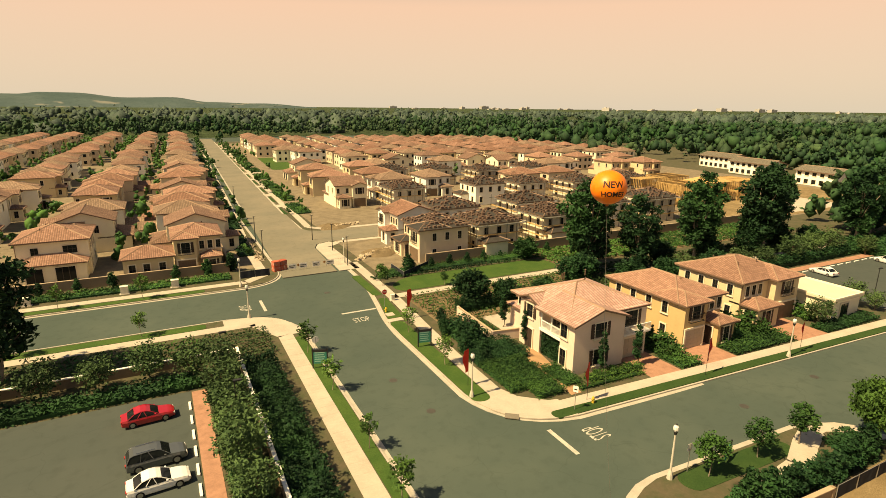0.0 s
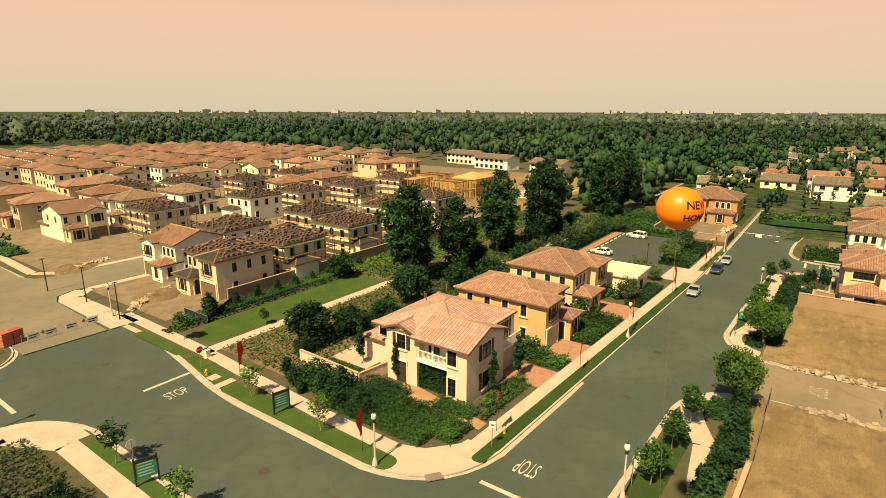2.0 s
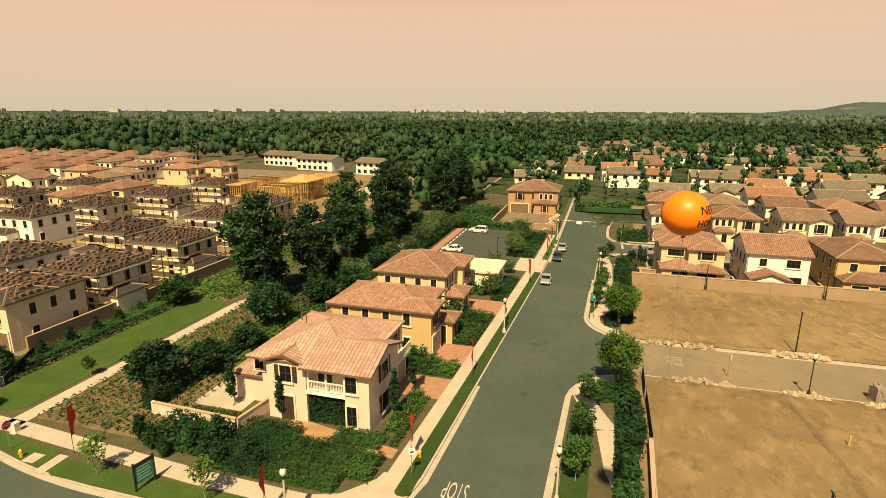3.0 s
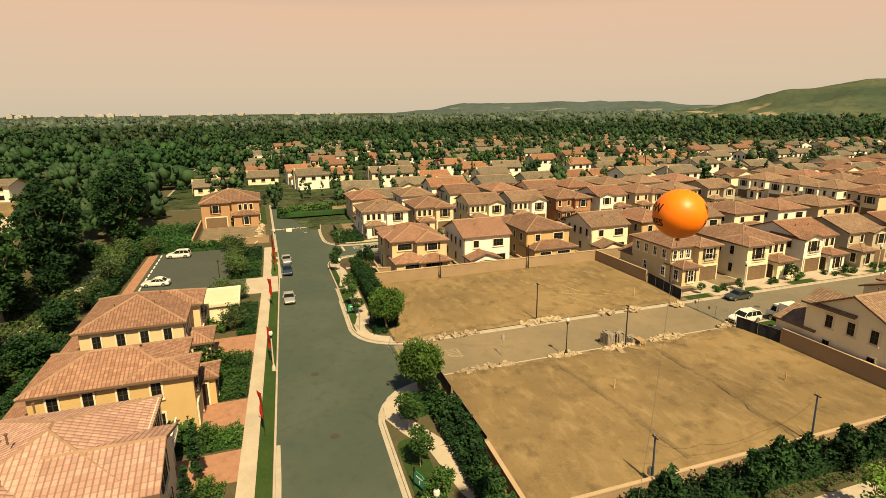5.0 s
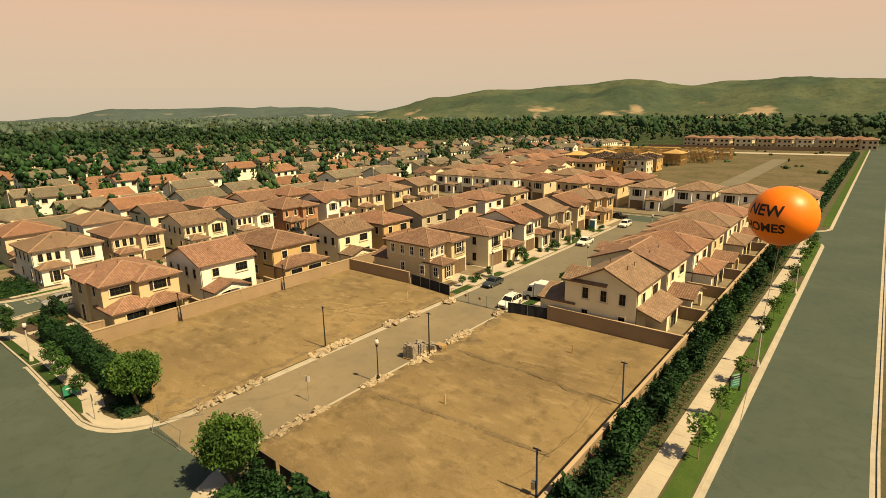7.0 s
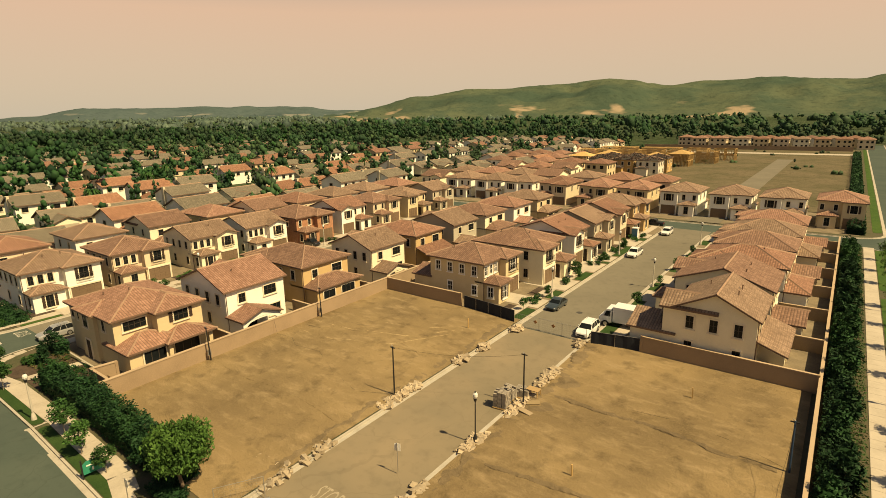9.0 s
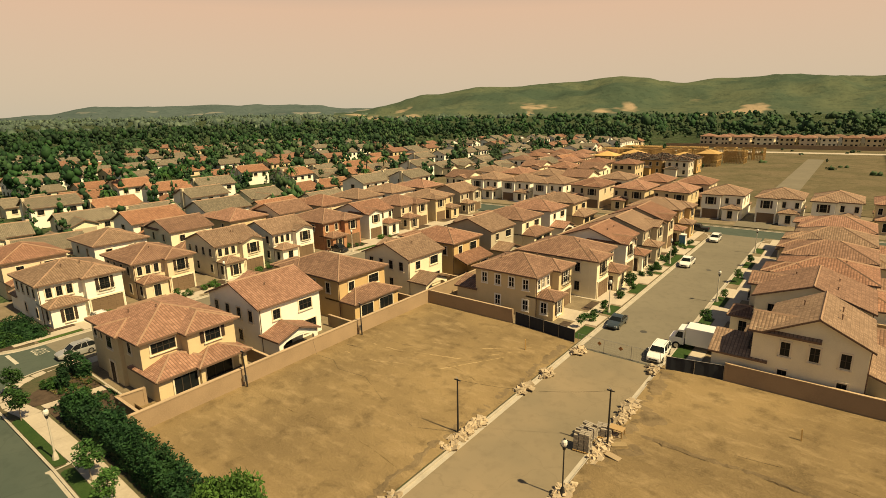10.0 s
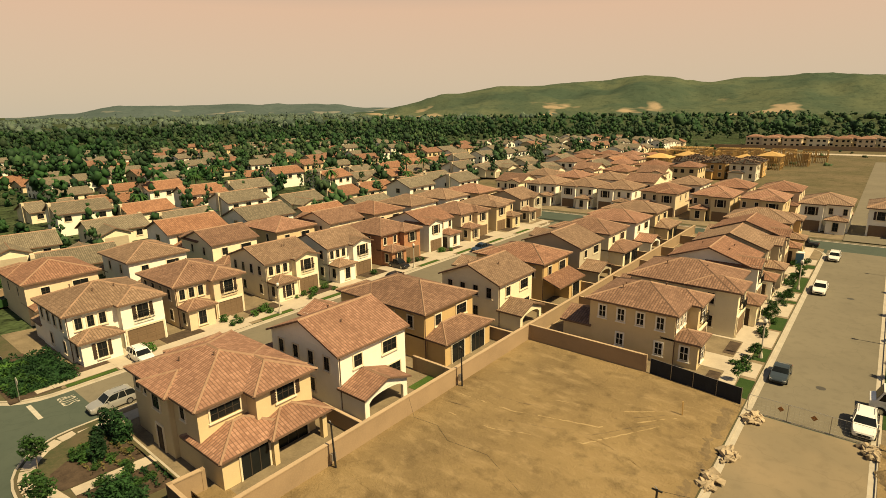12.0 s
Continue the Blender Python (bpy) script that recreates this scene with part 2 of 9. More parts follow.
STUCCO = {
    "cream": plain("stucco_cream", (0.8, 0.72, 0.53), 0.92, var=0.07, big=0.5, fine=9, bumps=0.25),
    "rose": plain("stucco_rose", (0.69, 0.54, 0.43), 0.92, var=0.07, big=0.5, fine=9, bumps=0.25),
    "white": plain("stucco_white", (0.84, 0.81, 0.71), 0.92, var=0.06, big=0.5, fine=9, bumps=0.25),
    "tan": plain("stucco_tan", (0.62, 0.5, 0.31), 0.92, var=0.07, big=0.5, fine=9, bumps=0.25),
    "ochre": plain("stucco_ochre", (0.54, 0.38, 0.19), 0.92, var=0.07, big=0.5, fine=9, bumps=0.25),
    "beige": plain("stucco_beige", (0.6, 0.53, 0.385), 0.92, var=0.07, big=0.5, fine=9, bumps=0.25),
    "peach": plain("stucco_peach", (0.68, 0.555, 0.39), 0.92, var=0.07, big=0.5, fine=9, bumps=0.25),
    "greige": plain("stucco_greige", (0.45, 0.4, 0.3), 0.92, var=0.07, big=0.5, fine=9, bumps=0.25),
    "brick": plain("face_brick", (0.42, 0.21, 0.12), 0.92, var=0.2, big=2.0, fine=9, bumps=0.35),
    "orange": plain("stucco_orange", (0.43, 0.25, 0.14), 0.92, var=0.08, big=0.5, fine=9, bumps=0.25),
}
TRIM = plain("trim_cream", (0.72, 0.63, 0.48), 0.8, var=0.05)
TRIM_WHITE = plain("trim_white", (0.8, 0.76, 0.68), 0.7, var=0.05)
DARKWOOD = plain("dark_shutter", (0.055, 0.035, 0.025), 0.7, var=0.2)
GREENSHUT = plain("green_shutter", (0.035, 0.055, 0.045), 0.7, var=0.2)
GLASS = plain("window_glass", (0.012, 0.015, 0.016), 0.08, var=0.3, big=0.8, fine=0.5, bumps=0.0, spec=0.2)
BRONZE = plain("bronze_frame", (0.05, 0.04, 0.032), 0.5, var=0.1)
GARAGE = plain("garage_door_brown", (0.18, 0.12, 0.075), 0.7, var=0.15)
GARAGE_PALE = plain("garage_door_pale", (0.45, 0.38, 0.28), 0.7, var=0.1)
GUTTER = plain("gutter", (0.16, 0.1, 0.07), 0.6, var=0.1)
IRON = plain("black_iron", (0.02, 0.02, 0.02), 0.5, var=0.1)
BARK = plain("bark", (0.16, 0.115, 0.08), 1.0, var=0.3, big=2, fine=10, bumps=0.6)
BARK_PALE = plain("bark_pale", (0.3, 0.24, 0.18), 1.0, var=0.3, big=1, fine=8, bumps=0.5)
LUMBER = plain("framing_lumber", (0.5, 0.32, 0.13), 0.85, var=0.15, big=1, fine=5, rand=0.15)
PLASTER = plain("grey_plaster", (0.7, 0.65, 0.53), 0.95, var=0.15, big=0.8, fine=6)
SCAFFOLD = plain("scaffold_steel", (0.3, 0.28, 0.24), 0.5, 0.6, var=0.2)
METAL = plain("galvanised", (0.42, 0.4, 0.37), 0.45, 0.7, var=0.1)
MESH_BLACK = plain("screen_fabric", (0.018, 0.022, 0.03), 0.85, var=0.2, big=1.0)
LEAF = leaf_mat("leaf_mid", (0.020, 0.068, 0.017), (0.043, 0.104, 0.024))
LEAF_DARK = leaf_mat("leaf_dark", (0.006, 0.031, 0.012), (0.018, 0.058, 0.018))
LEAF_BRIGHT = leaf_mat("leaf_bright", (0.036, 0.093, 0.019), (0.069, 0.140, 0.029))
LEAF_OLIVE = leaf_mat("leaf_olive", (0.034, 0.074, 0.026), (0.06, 0.104, 0.038))
LEAF_FAR = leaf_mat("leaf_far", (0.013, 0.039, 0.018), (0.026, 0.063, 0.026), 0.3)
# the leaf_haze pair: distance haze put into the foliage colour
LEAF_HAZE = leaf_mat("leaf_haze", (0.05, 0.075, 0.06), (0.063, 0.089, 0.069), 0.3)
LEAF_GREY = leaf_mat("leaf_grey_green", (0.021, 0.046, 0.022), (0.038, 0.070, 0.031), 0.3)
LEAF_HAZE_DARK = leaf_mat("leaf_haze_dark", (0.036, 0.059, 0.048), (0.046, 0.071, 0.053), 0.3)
LEAF_RUST = leaf_mat("leaf_rust", (0.09, 0.075, 0.03), (0.13, 0.115, 0.045))


# ---- mesh tools ----
class MB:
    """Collects faces with a material each and, for roofs, places on the tile pattern."""

    def __init__(self):
        self.v, self.f, self.m, self.uv = [], [], [], []

    def face(self, pts, mat, uv=None):
        n = len(self.v)
        self.v += [tuple(p) for p in pts]
        self.f.append(tuple(range(n, n + len(pts))))
        self.m.append(mat)
        self.uv.append(uv or [(0.0, 0.0)] * len(pts))

    def box(self, x0, y0, z0, x1, y1, z1, mat, skip=""):
        p = [(x0, y0, z0), (x1, y0, z0), (x1, y1, z0), (x0, y1, z0), (x0, y0, z1), (x1, y0, z1), (x1, y1, z1), (x0, y1, z1)]
        for key, q in (("d", (3, 2, 1, 0)), ("u", (4, 5, 6, 7)), ("f", (0, 1, 5, 4)), ("r", (1, 2, 6, 5)), ("b", (2, 3, 7, 6)), ("l", (3, 0, 4, 7))):
            if key not in skip:
                self.face([p[i] for i in q], mat)

    def tube(self, a, b, r0, r1, mat, n=6, caps=True):
        a, b = Vector(a), Vector(b)
        q = (b - a).to_track_quat("Z", "Y")
        ring = [(math.cos(2 * math.pi * i / n), math.sin(2 * math.pi * i / n)) for i in range(n)]
        p = [a + q @ Vector((c * r0, s * r0, 0)) for c, s in ring]
        k = [b + q @ Vector((c * r1, s * r1, 0)) for c, s in ring]
        for i in range(n):
            j = (i + 1) % n
            self.face([p[i], p[j], k[j], k[i]], mat)
        if caps:
            self.face(p[::-1], mat)
            self.face(k, mat)

    def prism(self, poly, z0, z1, mat, side=None, bottom=False):
        self.face([(x, y, z1) for x, y in poly], mat)
        if bottom:
            self.face([(x, y, z0) for x, y in poly[::-1]], mat)
        for (ax, ay), (bx, by) in zip(poly, poly[1:] + poly[:1]):
            self.face([(ax, ay, z0), (bx, by, z0), (bx, by, z1), (ax, ay, z1)], side or mat)

    def ring(self, outer, inner, z0, z1, mat):
        n = len(outer)
        for i in range(n):
            j = (i + 1) % n
            (ax, ay), (bx, by), (cx, cy), (dx, dy) = outer[i], outer[j], inner[j], inner[i]
            self.face([(ax, ay, z1), (bx, by, z1), (cx, cy, z1), (dx, dy, z1)], mat)
            self.face([(ax, ay, z0), (bx, by, z0), (bx, by, z1), (ax, ay, z1)], mat)

    def mesh(self, name):
        me = bpy.data.meshes.new(name)
        me.from_pydata(self.v, [], self.f)
        slots = []
        for m in self.m:
            if m not in slots:
                slots.append(m)
                me.materials.append(m)
        me.polygons.foreach_set("material_index", [slots.index(m) for m in self.m])
        layer = me.uv_layers.new(name="UVMap")
        layer.data.foreach_set("uv", [c for quad in self.uv for p in quad for c in p])
        me.update()
        return me


def part(name, mb, parent, m=None, label="", category="", kind="", group=""):
    """One mesh object under a thing or a part, or a thing of its own where parent is None."""
    data = mb.mesh(name) if isinstance(mb, MB) else mb
    if m is None and (parent is None or parent.matrix_basis == Matrix()):
        settle(data)
    ob = new(name, data)
    if parent is not None:
        ob.parent = parent
    if m is not None:
        ob.matrix_basis = m
        if parent is None:
            ob.location = on_plan(*ob.location)
    return tagged(ob, label, category, group, kind)


def empty(name, x, y, z, rot=0.0, label="", category="", group="", kind=""):
    ob = new(name)
    ob.matrix_basis = pose(*on_plan(x, y, z), 0, 0, rot)
    return tagged(ob, label, category, group, kind)


def rounded(points, steps=7):
    """A polygon from (x, y, radius) corners, each rounded."""
    out = []
    n = len(points)
    for i, (x, y, r) in enumerate(points):
        if not r:
            out.append((x, y))
            continue
        p, a, b = Vector((x, y)), Vector(points[i - 1][:2]), Vector(points[(i + 1) % n][:2])
        da, db = (a - p).normalized(), (b - p).normalized()
        s, e = p + da * r, p + db * r
        for k in range(steps + 1):
            t = k / steps
            q = (1 - t) ** 2 * s + 2 * t * (1 - t) * (p * 0.78 + (s + e) * 0.11) + t * t * e
            out.append((q.x, q.y))
    return out


def inset(poly, d):
    """The counter-clockwise polygon moved inwards by d."""
    out = []
    n = len(poly)
    for i in range(n):
        p, a, b = Vector(poly[i]), Vector(poly[i - 1]), Vector(poly[(i + 1) % n])
        e0, e1 = (p - a).normalized(), (b - p).normalized()
        n0, n1 = Vector((-e0.y, e0.x)), Vector((-e1.y, e1.x))
        k = (n0 + n1)
        k = k / max(0.3, (k.length_squared / 2))
        q = p + k * d
        out.append((q.x, q.y))
    return out


def slab(name, poly, z0, z1, mat, label, category, side=None, kind="structure"):
    mb = MB()
    mb.prism(poly, z0, z1, mat, side)
    return part(name, mb, None, None, label, category, kind)


def rect(x0, y0, x1, y1):
    return [(x0, y0), (x1, y0), (x1, y1), (x0, y1)]


def smooth(a, b, x):
    t = min(1.0, max(0.0, (x - a) / (b - a)))
    return t * t * (3 - 2 * t)


def north_curb(x):
    """The north curb of the main street, skewed to the rest to fit the camera's view."""
    return 33.05 - 0.0195 * (min(x, 94) - 34)


def site_west(y):
    """The west edge of the new street in the north, slanted a little east to fit the camera's view."""
    return 15.7 + 0.038 * (y - 92)


def site_east(y):
    return 24.6 + 0.038 * (y - 92)


def terrain(x, y):
    """Height of the wide ground: level here, raised very gently far off to fit the horizon in the camera's view."""
    d = math.hypot(x - 55, y - 30)
    return 13 * smooth(900, 4800, d)


# eastward shifts at given x, chosen to fit the camera's view
VIEW_SHIFT_X = ((62.5, 84.6, 103.4, 112.2, 121, 150), (0.0, 0.8, 5.8, 5.6, 8.0, 8.0))


def fall(x, y):
    """How far the ground lies below the streets: the homes past the lots stand a metre lower, behind a retaining wall."""
    x, y = np.asarray(x, float), np.asarray(y, float)
    ramp = np.clip((x - 84.8) / 18.6, 0, 1)
    low = np.where(x > 84.79, 1.0, 0.0)
    k = np.clip((y - 13.9) / 8.7, 0, 1)
    e = low * (1 - k) + ramp * k
    e = np.where(y > 22.6, ramp * np.clip((33 - y) / 10.4, 0, 1), e)
    e = np.where(y < -91.9, np.clip((x - 23.3) / 148.7, 0, 1), e)
    return -1.1 * e


def survey(x, y):
    """Shifts the square plan to fit the camera's view: the main street askew, the side streets wider apart to the east.
    """
    x, y = np.asarray(x, float), np.asarray(y, float)
    dx = np.interp(x, *VIEW_SHIFT_X) * np.clip((28 - y) / 6, 0, 1)
    q = np.clip(x, 24, 115)
    s22, s33 = 2.5 - 0.038 * (np.minimum(q, 98) - 33), 1.45 - 0.033 * (q - 30)
    knots, share22, share33, flat = (0, 16, 20, 22.8, 32.4, 40, 46, 53, 60, 68, 86, 100), (0, 0.5, 0.8, 1, 0, 0, 0, 0, 0, 0, 0, 0), (0, 0, 0, 0, 1, 1, 0.6, 0.2, 0, 0, 0, 0), (0, 0, 0, 0, 0, 0, 0, 0, 0, -0.4, -1.2, -1.6)
    west = np.clip((x - 12) / 10, 0.15, 1)
    dy = (np.interp(y, knots, share22) * s22 + np.interp(y, knots, share33) * s33) * west + np.interp(y, knots, flat)
    return x + dx, y + dy, fall(x, y)


def settle(me):
    """Moves a mesh drawn on the plan to where it fits the camera's view."""
    co = np.empty(len(me.vertices) * 3)
    me.vertices.foreach_get("co", co)
    co = co.reshape(-1, 3)
    x, y, dz = survey(co[:, 0], co[:, 1])
    me.vertices.foreach_set("co", np.stack([x, y, co[:, 2] + dz], 1).ravel())
    me.update()


def on_plan(x, y, z):
    a, b, c = survey(x, y)
    return float(a), float(b), float(z + c)


# ---- ground, roads, pavements ----
def wide_ground():
    me = bpy.data.meshes.new("ground")
    radii = [0, 60, 120, 160, 200, 250, 310, 380, 460, 560, 680, 820, 1000, 1250, 1550, 1900, 2300, 2800, 3400, 4100, 4800]
    seg, verts, faces = 96, [], []
    for r in radii:
        for k in range(seg):
            a = 2 * math.pi * k / seg
            x, y = 55 + r * math.cos(a), 30 + r * math.sin(a)
            verts.append((x, y, terrain(x, y) - (1.7 if r < 200 and x < 150 or r < 420 and y < -90 and 10 < x < 176 else 0.08)))
    for i in range(len(radii) - 1):
        for k in range(seg):
            j = (k + 1) % seg
            faces.append((i * seg + k, (i + 1) * seg + k, (i + 1) * seg + j, i * seg + j))
    me.from_pydata(verts, [], faces)
    me.materials.append(FAR)
    me.polygons.foreach_set("use_smooth", [True] * len(me.polygons))
    me.validate()
    return tagged(new("ground", me), "wide plain of scrub, gardens and distant streets", "ground", kind="structure")


wide_ground()


def patch(name, xs, ys, z, mat, label, category):
    """A sheet over a grid of lines, which follows the fall of the ground."""
    mb = MB()
    for x0, x1 in zip(xs, xs[1:]):
        for y0, y1 in zip(ys, ys[1:]):
            mb.face([(x0, y0, z), (x1, y0, z), (x1, y1, z), (x0, y1, z)], mat)
    return part(name, mb, None, None, label, category, "structure")


patch("road", [-120, 0, 23, 53, 62, 78, 84.7, 84.85, 90, 97, 103, 113, 140, 172], [-430, -250, -101, -92, -91.8, -40, 0, 13.9, 18, 22.6, 26, 30, 33, 40, 60, 86, 100, 250, 500], 0.0, ASPHALT, "worn grey asphalt street with faint cracks", "road")


def block(name, corners, label, soil=SOIL):
    """A city block: soil inside, a curb with its gutter round it."""
    poly = rounded(corners)
    mb = MB()
    mb.prism(inset(poly, 0.16), 0.0, 0.13, soil)
    base = part(name, mb, None, None, label, "ground", "structure")
    mb = MB()
    mb.ring(poly, inset(poly, 0.18), 0.0, 0.15, CURB)
    part("curb", mb, base)
    mb = MB()
    mb.ring(inset(poly, -0.42), inset(poly, 0.02), 0.0, 0.014, CURB)
    part("gutter", mb, base)
    return base


block("pavement_north", [(23.45, 33.26, 7.5), (94, 31.88, 0), (171.9, 31.9, 0), (171.9, 62, 0), (330, 62, 0), (330, 440, 0), (27.2, 440, 0), (26.6, 80, 4), (25.3, 71.5, 3), (23.45, 61.5, 4)], "curbed block with model homes and a green belt")
block("pavement_lot", [(23.3, -92, 5), (53.0, -92, 5), (53.0, 22.8, 6.5), (23.3, 22.8, 7)], "curbed block with a bare graded lot")
block("pavement_homes", [(62.3, -92, 5), (84.75, -92, 0), (84.75, 22.6, 0), (62.3, 22.6, 6.0)], "curbed block with new homes and a bare lot")
block("pavement_rear", [(84.8, -91.8, 0), (103.4, -91.8, 5), (103.4, 13.8, 0), (84.8, 13.8, 0)], "sunken strip of building plots behind a wall", YARD)
patch("pavement_front", [84.8, 88, 91, 94, 97.4], [13.8, 15, 17, 19, 21, 22.6], 0.13, SOIL, "planted bank beside the main street", "ground")
slab("pavement_front", rounded([(97.42, 13.82, 0), (103.4, 13.82, 0), (103.4, 22.6, 6.0), (97.42, 22.6, 0)]), 0.0, 0.13, SOIL, "planted street corner beside the main street", "ground")
block("pavement_east", [(112.2, -92, 5), (172, -92, 0), (172, 15.5, 0), (124, 20.5, 4), (112.2, 20.5, 5)], "curbed block with a row of new homes")
block("pavement_west", [(-120, -430, 0), (13.7, -430, 0), (13.7, -12, 0), (13.3, 16, 0), (13.4, 72.6, 8), (-120, 72.6, 0)], "curbed block with a parking lot behind a hedge")
block("pavement_northwest", [(-120, 85.4, 0), (15.6, 85.4, 6), (16.2, 480, 0), (-120, 480, 0)], "curbed block with nearly finished homes")
block("pavement_south", [(23.3, -420, 0), (172, -420, 0), (172, -101, 0), (23.3, -101, 5)], "curbed block of new homes and building sites")


def strip(name, x0, y0, x1, y1, mat, label, category, z=0.16, r=0.0):
    poly = rounded([(x0, y0, r), (x1, y0, r), (x1, y1, r), (x0, y1, r)], 4) if r else rect(x0, y0, x1, y1)
    return slab(name, poly, 0.05, z, mat, label, category)


def walkway(points, width, z=0.17, name="sidewalk", mat=None, label="pale concrete sidewalk with joints", joints=1.5):
    """A strip of slabs along a line of points, with open joints between them."""
    mb = MB()
    pts = [Vector(p) for p in points]
    for a, b in zip(pts, pts[1:]):
        e = (b - a).normalized()
        n = Vector((-e.y, e.x)) * width / 2
        length = (b - a).length
        k = max(1, round(length / joints))
        for i in range(k):
            p, q = a + e * (length * i / k + 0.012), a + e * (length * (i + 1) / k - 0.012)
            mb.prism([tuple(p - n), tuple(q - n), tuple(q + n), tuple(p + n)], 0.05, z, mat or CONCRETE)
        mb.prism([tuple(a - n), tuple(b - n), tuple(b + n), tuple(a + n)], 0.04, z - 0.008, CURB)
    return part(name, mb, None, None, label, "sidewalk", "structure")


# north block, along the big road and the main street
strip("lawn", 23.7, 38.7, 25.6, 62.2, GRASS, "mown green verge between curb and sidewalk", "lawn", 0.175, r=0.8)
slab("lawn", rounded([(24.1, 63.4, 0.3), (26.2, 63.4, 0.3), (26.9, 71.6, 0.4), (25.7, 71.6, 0.4)]), 0.05, 0.16, GRASS, "mown green verge between curb and sidewalk", "lawn")
strip("hydrant_pad", 23.7, 62.3, 25.9, 63.3, CONCRETE, "small concrete pad across the verge", "paving", 0.163)
strip("lawn", 25.6, 73, 26.9, 84, GRASS, "mown green verge between curb and sidewalk", "lawn", r=0.5)
walkway([(26.42, 40.3), (26.6, 50), (27.2, 60), (27.9, 70), (28.4, 92)], 1.55)
slab("corner_pavement", rounded([(23.75, 33.25, 6.6), (31.0, 33.2, 0), (31.0, 36.15, 0), (30.1, 36.35, 0), (27.9, 38.2, 0), (27.2, 40.25, 0), (23.75, 40.25, 0)]), 0.05, 0.16, CONCRETE, "pale concrete street corner with a ramp", "sidewalk")
slab("ramp_plate", [(24.75, 35.5), (25.75, 34.75), (26.2, 35.4), (25.2, 36.15)], 0.1, 0.172, plain("warning_plate", (0.2, 0.17, 0.13), 0.8), "dark warning plate set in the corner ramp", "ramp plate")
walkway([(31, 35.2), (60, 34.55), (94, 33.9), (117, 33.9)], 1.35)
for x0, x1 in ((28.8, 86.8), (96.8, 103.5), (105, 107.5), (109, 115)):
    ya, yb = north_curb(x0) + 0.24, north_curb(x1) + 0.24
    slab("lawn", rounded([(x0, ya, 0.5), (x1, yb, 0.5), (x1, yb + 1.08, 0.5), (x0, ya + 1.2, 0.5)]), 0.05, 0.175, GRASS_DARK if x0 < 50 else GRASS, "mown green verge between curb and sidewalk", "lawn")
slab("driveway_apron", rect(87.5, 32.2, 95.8, 37.2), 0.05, 0.166, CONCRETE, "pale concrete apron of the parking lot", "driveway")
# green belt
slab("park_lawn", rounded([(29.6, 73.2, 1.5), (60, 73.0, 2.5), (60, 79.6, 2.5), (33, 79.6, 2), (29.6, 76.5, 1)]), 0.05, 0.165, GRASS, "long mown park lawn beside a path", "lawn")
walkway([(28, 71.6), (60, 71.6), (70, 67), (84, 62), (120, 60.5)], 1.8, label="pale concrete path through the green belt")
# bare lots
walkway([(47.4, 21.85), (44.8, 21.0), (41.5, 19.6), (36, 18.9), (31, 17.5), (27.6, 14), (26.2, 8), (26.1, -92)], 1.6)
strip("lawn", 31.5, 20.6, 43.4, 22.4, GRASS_DARK, "mown green verge between curb and sidewalk", "lawn", r=0.9)
strip("lawn", 23.6, -21, 25.2, 6, GRASS, "mown green verge between curb and sidewalk", "lawn", r=0.7)
strip("lawn", 23.6, -58, 25.2, -24.5, GRASS, "mown green verge between curb and sidewalk", "lawn", r=0.7)
strip("lawn", 23.6, -90, 25.2, -62, GRASS, "mown green verge between curb and sidewalk", "lawn", r=0.7)
slab("corner_pavement", [(47.0, 22.45), (47.2, 21.2), (48.2, 21.3), (49.2, 20.9), (50.0, 20.2), (50.5, 19.0), (52.2, 18.8), (52.2, 19.6), (51.5, 20.9), (50.4, 21.8), (48.8, 22.35)][::-1], 0.05, 0.164, CONCRETE, "pale concrete sidewalk bending into the dusty street", "sidewalk")
slab("corner_pavement", [(69.6, 22.25), (66.8, 22.15), (64.9, 21.4), (63.5, 19.9), (63.1, 18.8), (64.6, 18.8), (65.2, 19.9), (66.4, 20.8), (67.9, 21.1), (69.6, 20.9)], 0.05, 0.164, CONCRETE, "pale concrete sidewalk bending into the dusty street", "sidewalk")
walkway([(69.4, 21.3), (72, 20.7), (86, 20.6), (94.4, 20.7)] + [(97.4 + 4.75 * math.sin(a * math.pi / 12), 16.6 + 4.75 * math.cos(a * math.pi / 12)) for a in range(7)], 1.6)
walkway([(84.8, 22.5)] + [(97.4 + 5.9 * math.sin(a * math.pi / 16), 16.6 + 5.9 * math.cos(a * math.pi / 16)) for a in range(9)] + [(103.3, 13.9)], 0.2, 0.15, "curb", CURB, "pale concrete curb round a street corner", 3.0)
strip("lawn", 85, 21.45, 94.5, 22.35, GRASS_DARK, "mown green verge between curb and sidewalk", "lawn", r=0.3)
strip("lawn", 70, 21.5, 84, 22.35, GRASS_DARK, "mown green verge between curb and sidewalk", "lawn", r=0.3)
# streets with another surface
slab("dusty_street", rect(53.2, -21.2, 62.1, 19.0), -0.02, 0.006, ASPHALT_DUSTY, "street covered in pale construction dust", "road")
slab("pale_street", rect(53.2, -91.8, 62.1, -21.3), -0.02, 0.005, ASPHALT_PALE, "pale new asphalt street", "road")
slab("pale_street", rect(103.6, -91.7, 112.0, 13.8), -0.02, 0.005, ASPHALT_PALE, "pale new asphalt street", "road")
slab("dusty_street", [(15.6, 88), (24.4, 88), (25.0, 105), (26.0, 107.6), (28.6, 109.0), (75, 109.5), (75, 119.0), (30.5, 119.0), (27.6, 120.4), (26.4, 123.5), (site_east(480), 480), (site_west(480), 480)], 0.0, 0.162, ASPHALT_SITE, "pale dusty street inside the building site", "road")
